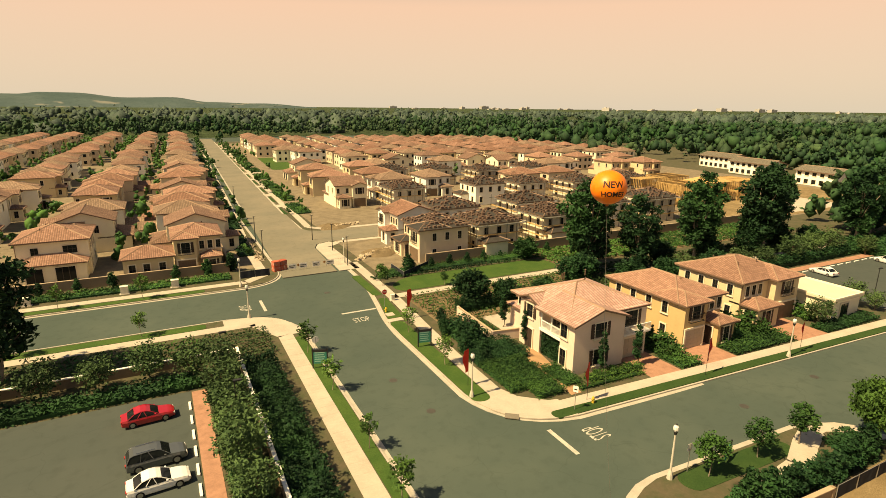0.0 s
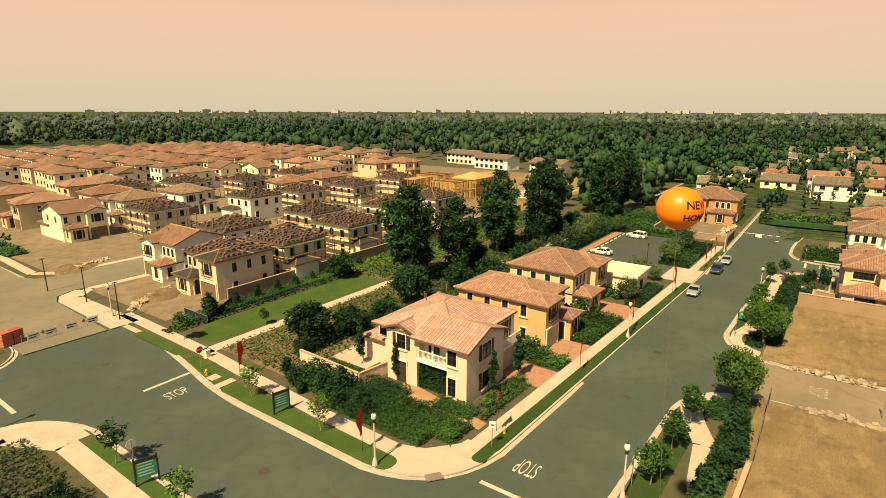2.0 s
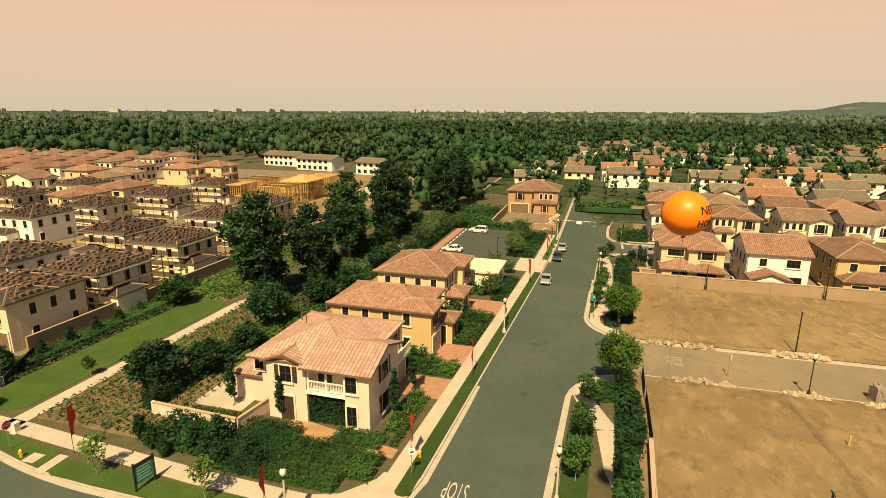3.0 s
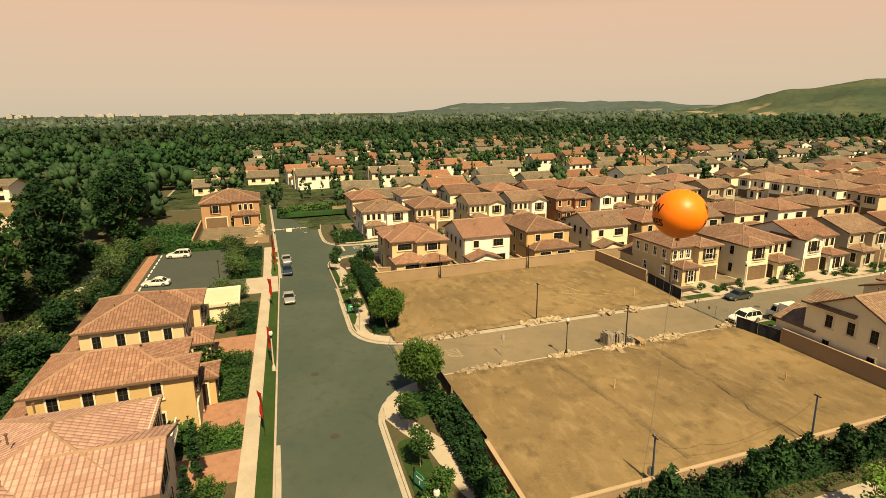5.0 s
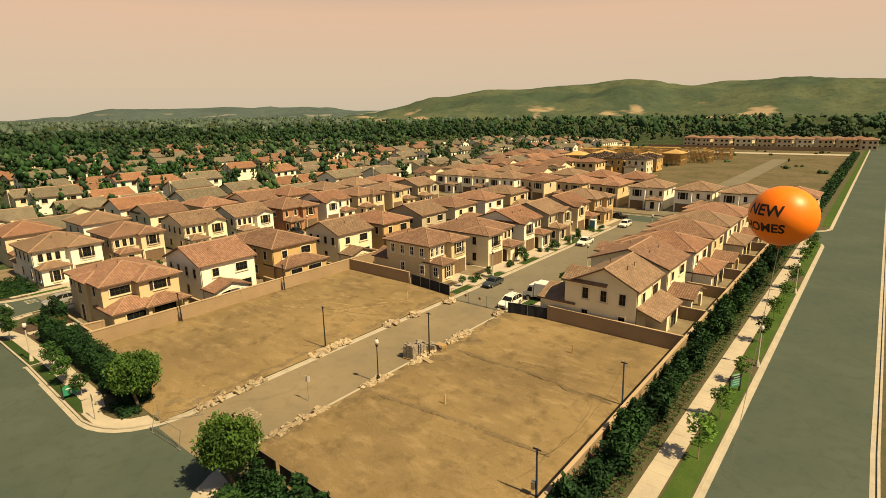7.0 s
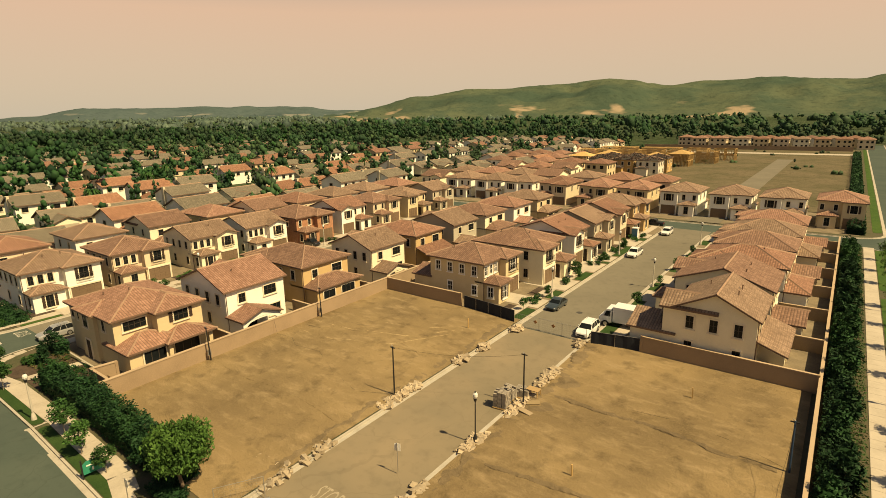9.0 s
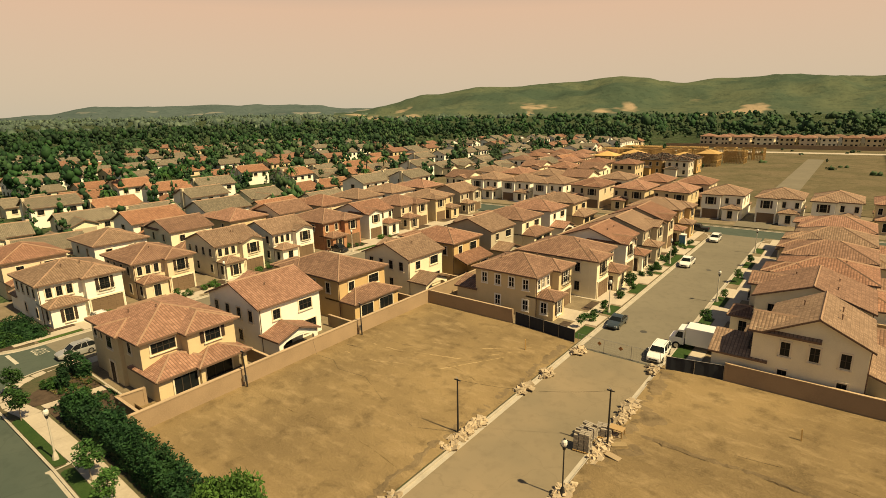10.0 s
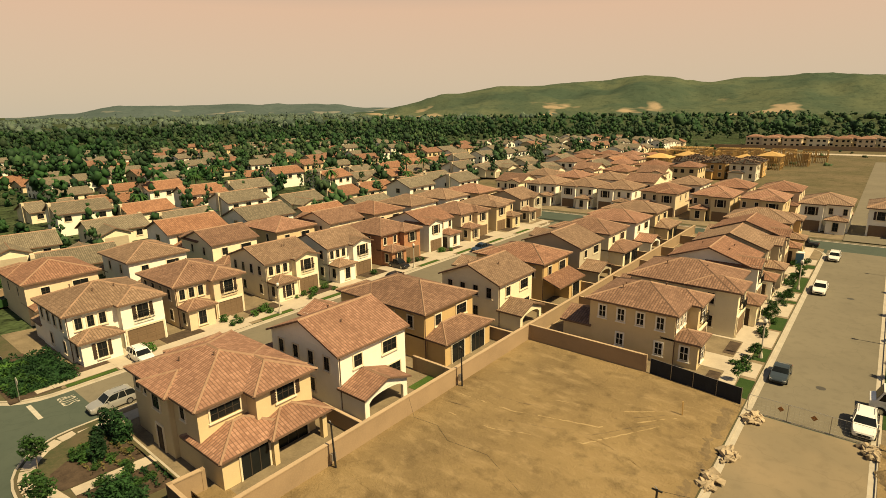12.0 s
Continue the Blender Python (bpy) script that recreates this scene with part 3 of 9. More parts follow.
# west block
walkway([(11.0, 20), (11.2, 64), (8.5, 69.5), (-60, 69.5)], 1.7)
strip("lawn", 12.0, 24, 13.1, 63, GRASS, "mown green verge between curb and sidewalk", "lawn", r=0.5)
strip("lawn", -60, 70.5, 3, 72.2, GRASS, "mown green verge between curb and sidewalk", "lawn", r=0.5)
slab("corner_pavement", rounded([(8.2, 68.7, 0), (11.5, 64, 0), (13.0, 64, 0), (13.0, 72.2, 6), (5, 72.3, 0), (5, 70.4, 0)]), 0.05, 0.163, CONCRETE, "pale concrete street corner", "sidewalk")
slab("parking_lot", rect(-30, 20, 0.3, 54.4), 0.05, 0.14, ASPHALT_LOT, "dark asphalt parking lot", "parking lot")
slab("brick_strip", rect(0.4, 22, 1.7, 54.2), 0.05, 0.16, BRICK, "red brick strip beside the parking lot", "paving")
for name, edge, k in (("curb", site_west, -1), ("curb", site_east, 1)):
    for y0 in range(142, 440, 30):
        ea, eb = edge(y0), edge(y0 + 29.6)
        slab(name, [(ea - 0.2, y0), (ea + 0.2, y0), (eb + 0.2, y0 + 29.6), (eb - 0.2, y0 + 29.6)], 0.1, 0.24, CURB, "pale concrete curb of the new street", "curb")
walkway([(-60, 88.2), (10, 88.2), (13.2, 91), (13.2, 107), (site_west(168) - 2.6, 168), (site_west(270) - 2.6, 270), (site_west(400) - 2.6, 400)], 1.6)
strip("lawn", -60, 85.9, 4, 87.2, GRASS, "mown green verge between curb and sidewalk", "lawn", r=0.5)
walkway([(27.6, 88), (27.4, 105), (30.5, 107.8), (60, 108.2)], 1.5)
walkway([(60, 120.4), (31.5, 120.4), (28.4, 124), (29.4, 150)], 1.5)
slab("corner_pavement", [(24.9, 88), (26.9, 88), (26.6, 104), (29.8, 107.4), (28.8, 108.8), (26.2, 107.4), (25.2, 105)], 0.05, 0.166, CONCRETE, "pale dusty street corner", "sidewalk")
walkway([(site_east(150) + 2.2, 150), (site_east(270) + 2.2, 270), (site_east(410) + 2.2, 410)], 1.5)
for k in range(14):
    y = 141 + 20 * k
    e, w = site_east(y), site_west(y)
    if not 230 < y < 300:
        strip("lawn", e + 3.4, y, e + 6.6, y + 8.5, GRASS if k % 2 else GRASS_DARK, "small front lawn beside the new street", "lawn", 0.17)
        strip("driveway", e + 0.2, y + 11, e + 7, y + 15, CONCRETE, "pale concrete driveway", "driveway", 0.172)
    strip("lawn", e + 0.3, y, e + 1.2, y + 9, GRASS_DARK, "green verge beside the new street", "lawn", 0.17)
    strip("lawn", w - 1.4, y - 10, w - 0.4, y - 2, GRASS_DARK, "green verge beside the new street", "lawn", 0.17)
    strip("lawn", w - 6.0, y - 22, w - 3.4, y - 14, GRASS_DARK, "small front lawn beside the new street", "lawn", 0.17)
slab("park_lawn", rounded([(42.5, 242, 2), (58, 240, 2), (60, 300, 2), (45.5, 300, 2)]), 0.05, 0.18, GRASS, "small mown park between the new homes", "lawn")
slab("forecourt", rect(123, 34, 142, 47), 0.05, 0.15, YARD, "pale forecourt of the orange home", "yard")
strip("lawn", 143, 33.4, 170, 36, GRASS_DARK, "green verge past the orange home", "lawn")
strip("graded_field", 128, 86, 205, 150, DIRT, "graded tan field of the building site", "yard", 0.155)
strip("concrete_pad", 150, 88, 178, 104, CONCRETE, "fresh concrete pad on the building site", "paving", 0.17)
# east parking lot
slab("parking_lot", [(87.5, 37.2), (95.8, 37.2), (95.8, 40.2), (119, 39.6), (119, 52.8), (88, 52.8), (88, 40)], 0.05, 0.155, ASPHALT_LOT, "dark asphalt visitor parking lot", "parking lot")
slab("brick_strip", rect(88.0, 52.9, 119, 54.4), 0.05, 0.17, BRICK, "red brick strip beside the parking lot", "paving")
# model home paths and driveways
slab("brick_driveway", rect(42.4, 35.5, 46.5, 40.6), 0.05, 0.168, BRICK, "red brick driveway of the corner home", "driveway")
slab("brick_driveway", rect(49.9, 35.3, 54.9, 39.6), 0.05, 0.168, BRICK, "red brick driveway of the ochre home", "driveway")
slab("brick_driveway", rect(65.6, 35.0, 71.0, 41.0), 0.05, 0.168, BRICK, "red brick driveway of the tan home", "driveway")
slab("garden_path", [(32.7, 36.2), (33.9, 36.2), (35.6, 45.6), (35.6, 47.4), (33.6, 47.4)], 0.05, 0.168, GRANITE, "reddish garden path to the corner home", "path")
slab("patio", rect(35.4, 53.0, 41.8, 58.4), 0.05, 0.168, CONCRETE, "pale concrete patio behind the corner home", "patio")
# yards, driveways and walks of the new streets
strip("yard", 62.6, -91.6, 84.4, -21.8, YARD, "pale bare earth of the back gardens", "yard", 0.145)
strip("yard", 84.9, -91.6, 103.0, 13.7, YARD, "pale bare earth of the back gardens", "yard", 0.145)
strip("yard", 30.9, -91.6, 52.8, -21.8, YARD, "pale bare earth of the back gardens", "yard", 0.145)
strip("yard", 112.6, -91.6, 150, 14.5, YARD, "pale bare earth of the back gardens", "yard", 0.145)
strip("yard", -60, 95.6, 14.0, 470, YARD, "pale bare earth round the new homes", "yard", 0.145)
strip("yard", 30.2, 85.0, 215, 420, YARD, "pale disturbed earth of the building site", "yard", 0.145)
strip("yard", 27.5, -129, 140, -103, YARD, "pale earth of the southern building sites", "yard", 0.145)
patch("graded_field", [27.5 + 14.35 * k for k in range(11)], [-374 + 24.48 * k for k in range(11)], 0.26, FIELD, "rough graded field of brown earth", "yard")
patch("haul_road", [27.6, 60, 95, 130, 165], [-336, -326], 0.33, CONCRETE, "pale dusty haul road across the graded field", "road")
patch("site_track", [53.5, 57, 60.5], [-290 + 18.8 * k for k in range(11)], 0.31, ASPHALT_PALE, "pale new street into the graded field", "road")
strip("lawn", 23.6, -420, 25.2, -108, GRASS, "mown green verge between curb and sidewalk", "lawn", r=0.7)
walkway([(64.7, -23), (64.7, -91)], 1.4)
walkway([(50.6, -23), (50.6, -91)], 1.4)
walkway([(113.9, 16.5), (113.9, -91)], 1.4)
walkway([(101.8, 16.5), (101.8, -91)], 1.4)
for y0, y1 in ((-31.8, -28.0), (-42.4, -36.9), (-54.0, -48.4), (-59.6, -56.0), (-74.6, -69.4), (-81.6, -78.0)):
    strip("driveway", 62.7, y0, 69.4, y1, CONCRETE, "pale concrete driveway", "driveway", 0.172)
for y0, y1 in ((-27.4, -23.2), (-36.4, -32.6), (-47.8, -43.0), (-55.6, -54.6), (-68.8, -60.4), (-77.4, -75.2)):
    strip("lawn", 62.6, y0, 63.9, y1, GRASS_DARK, "small green verge between driveways", "lawn", 0.168)
    strip("planting_bed", 65.5, y0, 66.6, y1, MULCH, "dark mulched bed in front of a home", "planting bed", 0.166)
for y0, y1 in ((-34.0, -29.0), (-44.0, -39.0), (-53.0, -48.6), (-66.0, -60.0), (-75.0, -70.6), (-87.0, -82.0)):
    strip("driveway", 46.0, y0, 52.7, y1, CONCRETE, "pale concrete driveway", "driveway", 0.172)
    strip("lawn", 51.4, y1 + 0.3, 52.8, y1 + 4.4, GRASS_DARK, "small green verge between driveways", "lawn", 0.168)
for y in (8.9, -2.4, -14.2, -24.6, -35.8, -46.8, -57.6, -68.6, -79.8):
    strip("driveway", 112.5, y - 4.9, 116.9, y + 0.1, CONCRETE, "pale concrete driveway", "driveway", 0.172)
    strip("lawn", 112.5, y + 0.3, 113.1, y + 5.2, GRASS, "small green verge between driveways", "lawn", 0.168)
    strip("planting_bed", 114.7, y + 0.2, 116.6, y + 5.0, MULCH, "dark mulched bed in front of a home", "planting bed", 0.166)
slab("planting_bed", rounded([(95.8, 14.2, 0.3), (101.0, 14.2, 0.3), (101.0, 20.2, 3.4), (95.8, 20.2, 0.3)]), 0.05, 0.165, MULCH, "dark mulched corner bed", "planting bed")
strip("planting_bed", 91.6, 14.0, 94.6, 19.6, MULCH, "dark mulched bed beside a yard wall", "planting bed", 0.17)
walkway([(95.15, 19.6), (95.15, 13.9)], 1.0, 0.18, "garden_path", label="pale concrete path to the front door")
strip("yard", 84.85, 12.0, 89.5, 15.5, DIRT, "bare tan earth of a walled side yard", "yard", 0.17)
strip("lawn", 85.3, -10.6, 88.4, -7.4, GRASS, "small square of new lawn behind a home", "lawn", 0.17)
strip("planting_bed", 29.4, 57.8, 58, 70.5, TURNED, "brown bark mulch of the garden slope", "planting bed", 0.155)
strip("planting_bed", 60.2, 73.4, 126, 84, TURNED, "brown earth of the green belt", "planting bed", 0.155)
strip("planting_bed", 113, 14.4, 124, 18.8, MULCH, "dark mulched corner bed", "planting bed", 0.166)


def dirt_lot(name, x0, y0, x1, y1, seed, label, amp=0.15, step=0.4):
    """Graded earth with gentle swells, ruts and a rough edge."""
    nx, ny = int((x1 - x0) / step) + 1, int((y1 - y0) / step) + 1
    verts, faces = [], []
    for j in range(ny):
        for i in range(nx):
            x, y = x0 + (x1 - x0) * i / (nx - 1), y0 + (y1 - y0) * j / (ny - 1)
            h = noise.noise(Vector((x * 0.12, y * 0.12, seed))) * 0.6 + noise.noise(Vector((x * 0.5, y * 0.5, seed + 3))) * 0.4
            h += 0.5 * noise.noise(Vector((x * 0.35 + y * 0.1, y * 1.6, seed + 7)))
            h += 0.28 * noise.noise(Vector((x * 1.7, y * 2.3, seed + 11))) * (0.4 + noise.noise(Vector((x * 0.1, y * 0.1, seed + 20))))
            edge = min(x - x0, x1 - x, y - y0, y1 - y)
            verts.append((x, y, 0.18 + min(1, edge / 1.5) * (0.12 + amp * h)))
    for j in range(ny - 1):
        for i in range(nx - 1):
            faces.append((j * nx + i, j * nx + i + 1, (j + 1) * nx + i + 1, (j + 1) * nx + i))
    me = bpy.data.meshes.new(name)
    me.from_pydata(verts, [], faces)
    me.materials.append(DIRT)
    me.polygons.foreach_set("use_smooth", [True] * len(me.polygons))
    settle(me)
    return tagged(new(name, me), label, "bare lot", kind="structure")


dirt_lot("dirt_lot", 62.6, -22.9, 84.5, 18.6, 1, "bare graded building lot of tan earth")
dirt_lot("dirt_lot", 31.2, -21.9, 52.9, 17.5, 5, "bare graded building lot with tyre tracks")


def ribbon(name, pts, width, seed, label, z=0.0, mat=None):
    """A ragged line of turned earth lying on a bare lot, heaped a little along its middle."""
    rnd = random.Random(seed)
    mb = MB()
    rows = []
    for (ax, ay), (bx, by) in zip(pts, pts[1:]):
        d = Vector((bx - ax, by - ay))
        n = Vector((-d.y, d.x)).normalized()
        k = max(2, int(d.length / 0.3))
        for i in range(k):
            p = Vector((ax, ay)) + d * i / k
            s = [noise.noise(Vector((p.x * 0.45, p.y * 0.45, seed + q))) + 0.6 * noise.noise(Vector((p.x * 1.9, p.y * 1.9, seed + q))) for q in (0, 9, 18)]
            w0, w1 = width * max(0.12, 0.5 + 0.6 * s[0]), width * max(0.12, 0.5 + 0.6 * s[1])
            h = 0.25 + z + 0.06 * s[2] + rnd.uniform(0.0, 0.05)
            rows.append([(*(p - n * w0), 0.12), (*(p - n * w0 * 0.6), h - rnd.uniform(0, 0.05)), (*p, h), (*(p + n * w1 * 0.6), h - rnd.uniform(0, 0.05)), (*(p + n * w1), 0.12)])
    for a, b in zip(rows, rows[1:]):
        for i in range(4):
            mb.face([a[i], b[i], b[i + 1], a[i + 1]], mat or TURNED)
    me = mb.mesh(name)
    return part(name, me, None, None, label, "earth", "structure")


# ruts as raised ribbons; the darker earth stands in for a trench's shade
ribbon("rut", [(50.6, -7.6), (46.5, -7.2), (41, -7.5), (36, -6.7), (32.2, -6.7)], 0.7, 1, "dark ribbon of turned earth standing in for a shaded rut", 0.1)
ribbon("rut", [(50.5, 4.6), (46.8, 4.2), (41.1, 3.6), (37.2, 3.6), (33.0, 3.3)], 0.6, 2, "faint rut of turned earth across the bare lot", 0.09)
ribbon("rut", [(64, -6.8), (70, -8.6), (77, -8.0), (84, -9.0)], 0.4, 3, "faint rut of turned earth across the bare lot", 0.04, DIRT)
ribbon("rut", [(64, 7.0), (71, 6.0), (78, 6.8), (84, 6.2)], 0.3, 4, "faint rut of turned earth across the bare lot", 0.04, DIRT)
ribbon("turned_earth", [(52.0, 15), (51.8, 6), (51.6, -2), (51.5, -10), (51.9, -20.5)], 1.7, 5, "rough turned earth along the curb")
ribbon("turned_earth", [(63.4, 16), (63.6, 8), (63.6, -2), (63.5, -12), (63.4, -20.5)], 1.3, 6, "rough turned earth along the curb")


def paint(name, faces, label):
    mb = MB()
    for f in faces:
        mb.face([(x, y, 0.012) for x, y in f], PAINT)
    return part(name, mb, None, None, label, "road marking", "structure")


PAINT = plain("road_paint", (0.45, 0.42, 0.35), 0.8, var=0.2, big=2, fine=12)
paint("stop_line", [rect(27.0, 28.2, 27.4, 32.5)], "worn white stop line on asphalt")
paint("stop_line", [rect(19.4, 68.1, 24.2, 68.5)], "worn white stop line on asphalt")
paint("stop_line", [rect(16.5, 88.2, 24.5, 88.5)], "worn white stop line on asphalt")
paint("stop_line", [rect(10.4, 74.0, 10.8, 78.8)], "worn white stop line on asphalt")
paint("stop_line", [rect(107.9, 17.5, 111.8, 17.9)], "worn white stop line on asphalt")


def road_word(text, x, y, rot, size, stretch, mat=None):
    cu = bpy.data.curves.new("road_word", "FONT")
    cu.body, cu.size, cu.align_x, cu.align_y = text, size, "CENTER", "CENTER"
    tmp = bpy.data.objects.new("road_word", cu)
    me = bpy.data.meshes.new_from_object(tmp)
    bpy.data.objects.remove(tmp)
    me.materials.clear()
    me.materials.append(mat or PAINT)
    ob = new("road_word", me)
    ob.matrix_basis = pose(*on_plan(x, y, 0.014), 0, 0, rot) @ Matrix.Diagonal((1, stretch, 1, 1))
    return tagged(ob, "the word STOP painted white on asphalt", "road marking", kind="structure")


road_word("STOP", 30.7, 30.2, 90, 0.78, 3.4)
road_word("STOP", 21.1, 65.1, 0, 0.9, 2.3)
road_word("STOP", 57.8, 13.5, 180, 0.95, 2.4, plain("dusty_paint", (0.34, 0.285, 0.2), 0.9, var=0.25, big=1.5, fine=8))
road_word("STOP", 8.2, 76.5, -90, 0.95, 2.2)
road_word("STOP", 109.8, 14.8, 0, 0.95, 2.2)


# ---- houses ----
def hip_mesh(x0, y0, x1, y1, z, p, o, mat, fascia=GUTTER):
    """Roof sloping to all sides over a rectangle, with its overhang, fascia and soffit; also the hip and ridge lines."""
    x0, y0, x1, y1 = x0 - o, y0 - o, x1 + o, y1 + o
    z = z - p * o * 0.5
    w, d = x1 - x0, y1 - y0
    k = min(w, d) / 2
    h, s = z + p * k, math.hypot(1, p)
    a, b, c, e = (x0, y0, z), (x1, y0, z), (x1, y1, z), (x0, y1, z)
    if w >= d:
        r0, r1 = (x0 + k, (y0 + y1) / 2, h), (x1 - k, (y0 + y1) / 2, h)
        tri, quad = ((b, c, r1), (e, a, r0)), ((a, b, r1, r0), (c, e, r0, r1))
    else:
        r0, r1 = ((x0 + x1) / 2, y0 + k, h), ((x0 + x1) / 2, y1 - k, h)
        tri, quad = ((a, b, r0), (c, e, r1)), ((b, c, r1, r0), (e, a, r0, r1))
    mb = MB()
    for pts in (*tri, *quad):
        o0, e0 = Vector(pts[0]), (Vector(pts[1]) - Vector(pts[0])).normalized()
        uv = []
        for q in pts:
            q = Vector(q) - o0
            uv.append((q.dot(e0), (q - e0 * q.dot(e0)).length))
        mb.face(pts, mat, uv)
    for q, r in ((a, b), (b, c), (c, e), (e, a)):
        mb.face([(q[0], q[1], q[2] - 0.2), (r[0], r[1], r[2] - 0.2), r, q], fascia)
    mb.face([(q[0], q[1], z - 0.2) for q in (e, c, b, a)], fascia)
    lines = [(r0, r1)] if (Vector(r0) - Vector(r1)).length > 0.3 else []
    ends = ((a, r0), (e, r0), (b, r1), (c, r1)) if w >= d else ((a, r0), (b, r0), (c, r1), (e, r1))
    return mb, lines + list(ends)


def gable_mesh(x0, y0, x1, y1, z, p, o, mat, axis="x", wall=None, fascia=GUTTER):
    """Roof with two slopes, its ridge along the axis, and the two gable walls."""
    w, d = (x1 - x0, y1 - y0)
    mb = MB()

    def put(u, v, zz):
        return (x0 + u, y0 + v, zz) if axis == "x" else (x0 + v, y0 + u, zz)

    lu, lv = (w, d) if axis == "x" else (d, w)
    h = z + p * lv / 2
    e = z - p * o
    for v0, v1 in ((-o, lv / 2), (lv + o, lv / 2)):
        pts = [put(-o, v0, e), put(lu + o, v0, e), put(lu + o, v1, h), put(-o, v1, h)]
        run = math.hypot(lv / 2 + o, h - e)
        uv = [(0, 0), (lu + 2 * o, 0), (lu + 2 * o, run), (0, run)]
        low = [(q[0], q[1], q[2] - 0.2) for q in pts]
        up = (Vector(pts[1]) - Vector(pts[0])).cross(Vector(pts[3]) - Vector(pts[0])).z > 0
        mb.face(pts if up else pts[::-1], mat, uv if up else uv[::-1])
        mb.face(low[::-1] if up else low, fascia)
        for i in range(4):
            j = (i + 1) % 4
            mb.face([low[i], low[j], pts[j], pts[i]], fascia)
    if wall:
        for u in (0.02, lu - 0.02):
            mb.face([put(u, 0, z - 0.15), put(u, lv, z - 0.15), put(u, lv, z), put(u, lv / 2, h - 0.05), put(u, 0, z)], wall)
    return mb, [(put(-o, lv / 2, h), put(lu + o, lv / 2, h))]


def shed_mesh(x0, y0, x1, y1, z_low, z_high, o, mat, low="f", fascia=GUTTER):
    """A single slope; its low edge on the given side."""
    mb = MB()
    if low in "fb":
        a, b = (y0 - o, y1) if low == "f" else (y1 + o, y0)
        pts = [(x0 - o, a, z_low), (x1 + o, a, z_low), (x1 + o, b, z_high), (x0 - o, b, z_high)]
    else:
        a, b = (x0 - o, x1) if low == "l" else (x1 + o, x0)
        pts = [(a, y0 - o, z_low), (a, y1 + o, z_low), (b, y1 + o, z_high), (b, y0 - o, z_high)]
    run, length = (Vector(pts[3]) - Vector(pts[0])).length, (Vector(pts[1]) - Vector(pts[0])).length
    uv = [(0, 0), (length, 0), (length, run), (0, run)]
    up = (Vector(pts[1]) - Vector(pts[0])).cross(Vector(pts[3]) - Vector(pts[0])).z > 0
    mb.face(pts if up else pts[::-1], mat, uv if up else uv[::-1])
    dn = [(q[0], q[1], q[2] - 0.18) for q in pts]
    mb.face(dn[::-1] if up else dn, fascia)
    for i in range(4):
        j = (i + 1) % 4
        mb.face([dn[i], dn[j], pts[j], pts[i]], fascia)
    return mb, []


CACHE = {}


def window_meshes(w, h, style):
    """Frame with sill, glass with its bars, and shutters, all built once for each size."""
    key = ("window", round(w, 2), round(h, 2), style)
    if key in CACHE:
        return CACHE[key]
    trim = {"white": TRIM_WHITE, "cream": TRIM, "none": BRONZE}[style.split("_")[0]]
    t = 0.06 if "none" in style else 0.14
    f = MB()
    f.box(-w / 2 - t, -0.09, -t, -w / 2, 0.0, h + t, trim)
    f.box(w / 2, -0.09, -t, w / 2 + t, 0.0, h + t, trim)
    f.box(-w / 2, -0.09, h, w / 2, 0.0, h + t, trim)
    f.box(-w / 2 - t - 0.06, -0.15, -t - 0.08, w / 2 + t + 0.06, 0.0, -t + 0.03, trim)
    g = MB()
    g.face([(-w / 2, -0.02, 0), (w / 2, -0.02, 0), (w / 2, -0.02, h), (-w / 2, -0.02, h)], GLASS)
    b = g
    n = 2 if w < 1.6 else 3 if w < 2.4 else 4
    for i in range(n + 1):
        x = -w / 2 + w * i / n
        b.box(x - 0.03, -0.05, 0, x + 0.03, -0.024, h, BRONZE if "white" not in style else TRIM_WHITE)
    for z in (0.0, h * 0.5, h - 0.05):
        b.box(-w / 2, -0.05, z, w / 2, -0.024, z + 0.05, BRONZE if "white" not in style else TRIM_WHITE)
    s = MB()
    sw = min(0.5, w * 0.45)
    s.box(-sw / 2, -0.07, 0, sw / 2, 0.0, h, DARKWOOD)
    for k in range(5):
        z = h * (k + 0.5) / 5
        s.box(-sw / 2 + 0.06, -0.095, z - h * 0.07, sw / 2 - 0.06, -0.07, z + h * 0.07, DARKWOOD)
    CACHE[key] = (f.mesh("window_frame"), g.mesh("sash"), None, s.mesh("shutter"), sw)
    return CACHE[key]


def lite_window(w, h, shut):
    key = ("lite", round(w, 2), round(h, 2), shut)
    if key not in CACHE:
        f = MB()
        t = 0.12
        f.box(-w / 2 - t, -0.08, -t, -w / 2, 0.0, h + t, TRIM)
        f.box(w / 2, -0.08, -t, w / 2 + t, 0.0, h + t, TRIM)
        f.box(-w / 2, -0.08, h, w / 2, 0.0, h + t, TRIM)
        f.box(-w / 2 - t, -0.12, -t - 0.06, w / 2 + t, 0.0, 0, TRIM)
        f.face([(-w / 2, -0.02, 0), (w / 2, -0.02, 0), (w / 2, -0.02, h), (-w / 2, -0.02, h)], GLASS)
        f.box(-0.03, -0.05, 0, 0.03, -0.024, h, BRONZE)
        f.box(-w / 2, -0.05, h / 2 - 0.03, w / 2, -0.024, h / 2 + 0.03, BRONZE)
        if shut:
            for k in (-1, 1):
                f.box(k * (w / 2 + 0.34) - 0.2, -0.07, 0, k * (w / 2 + 0.34) + 0.2, 0, h, DARKWOOD)
        CACHE[key] = f.mesh("window")
    return CACHE[key]


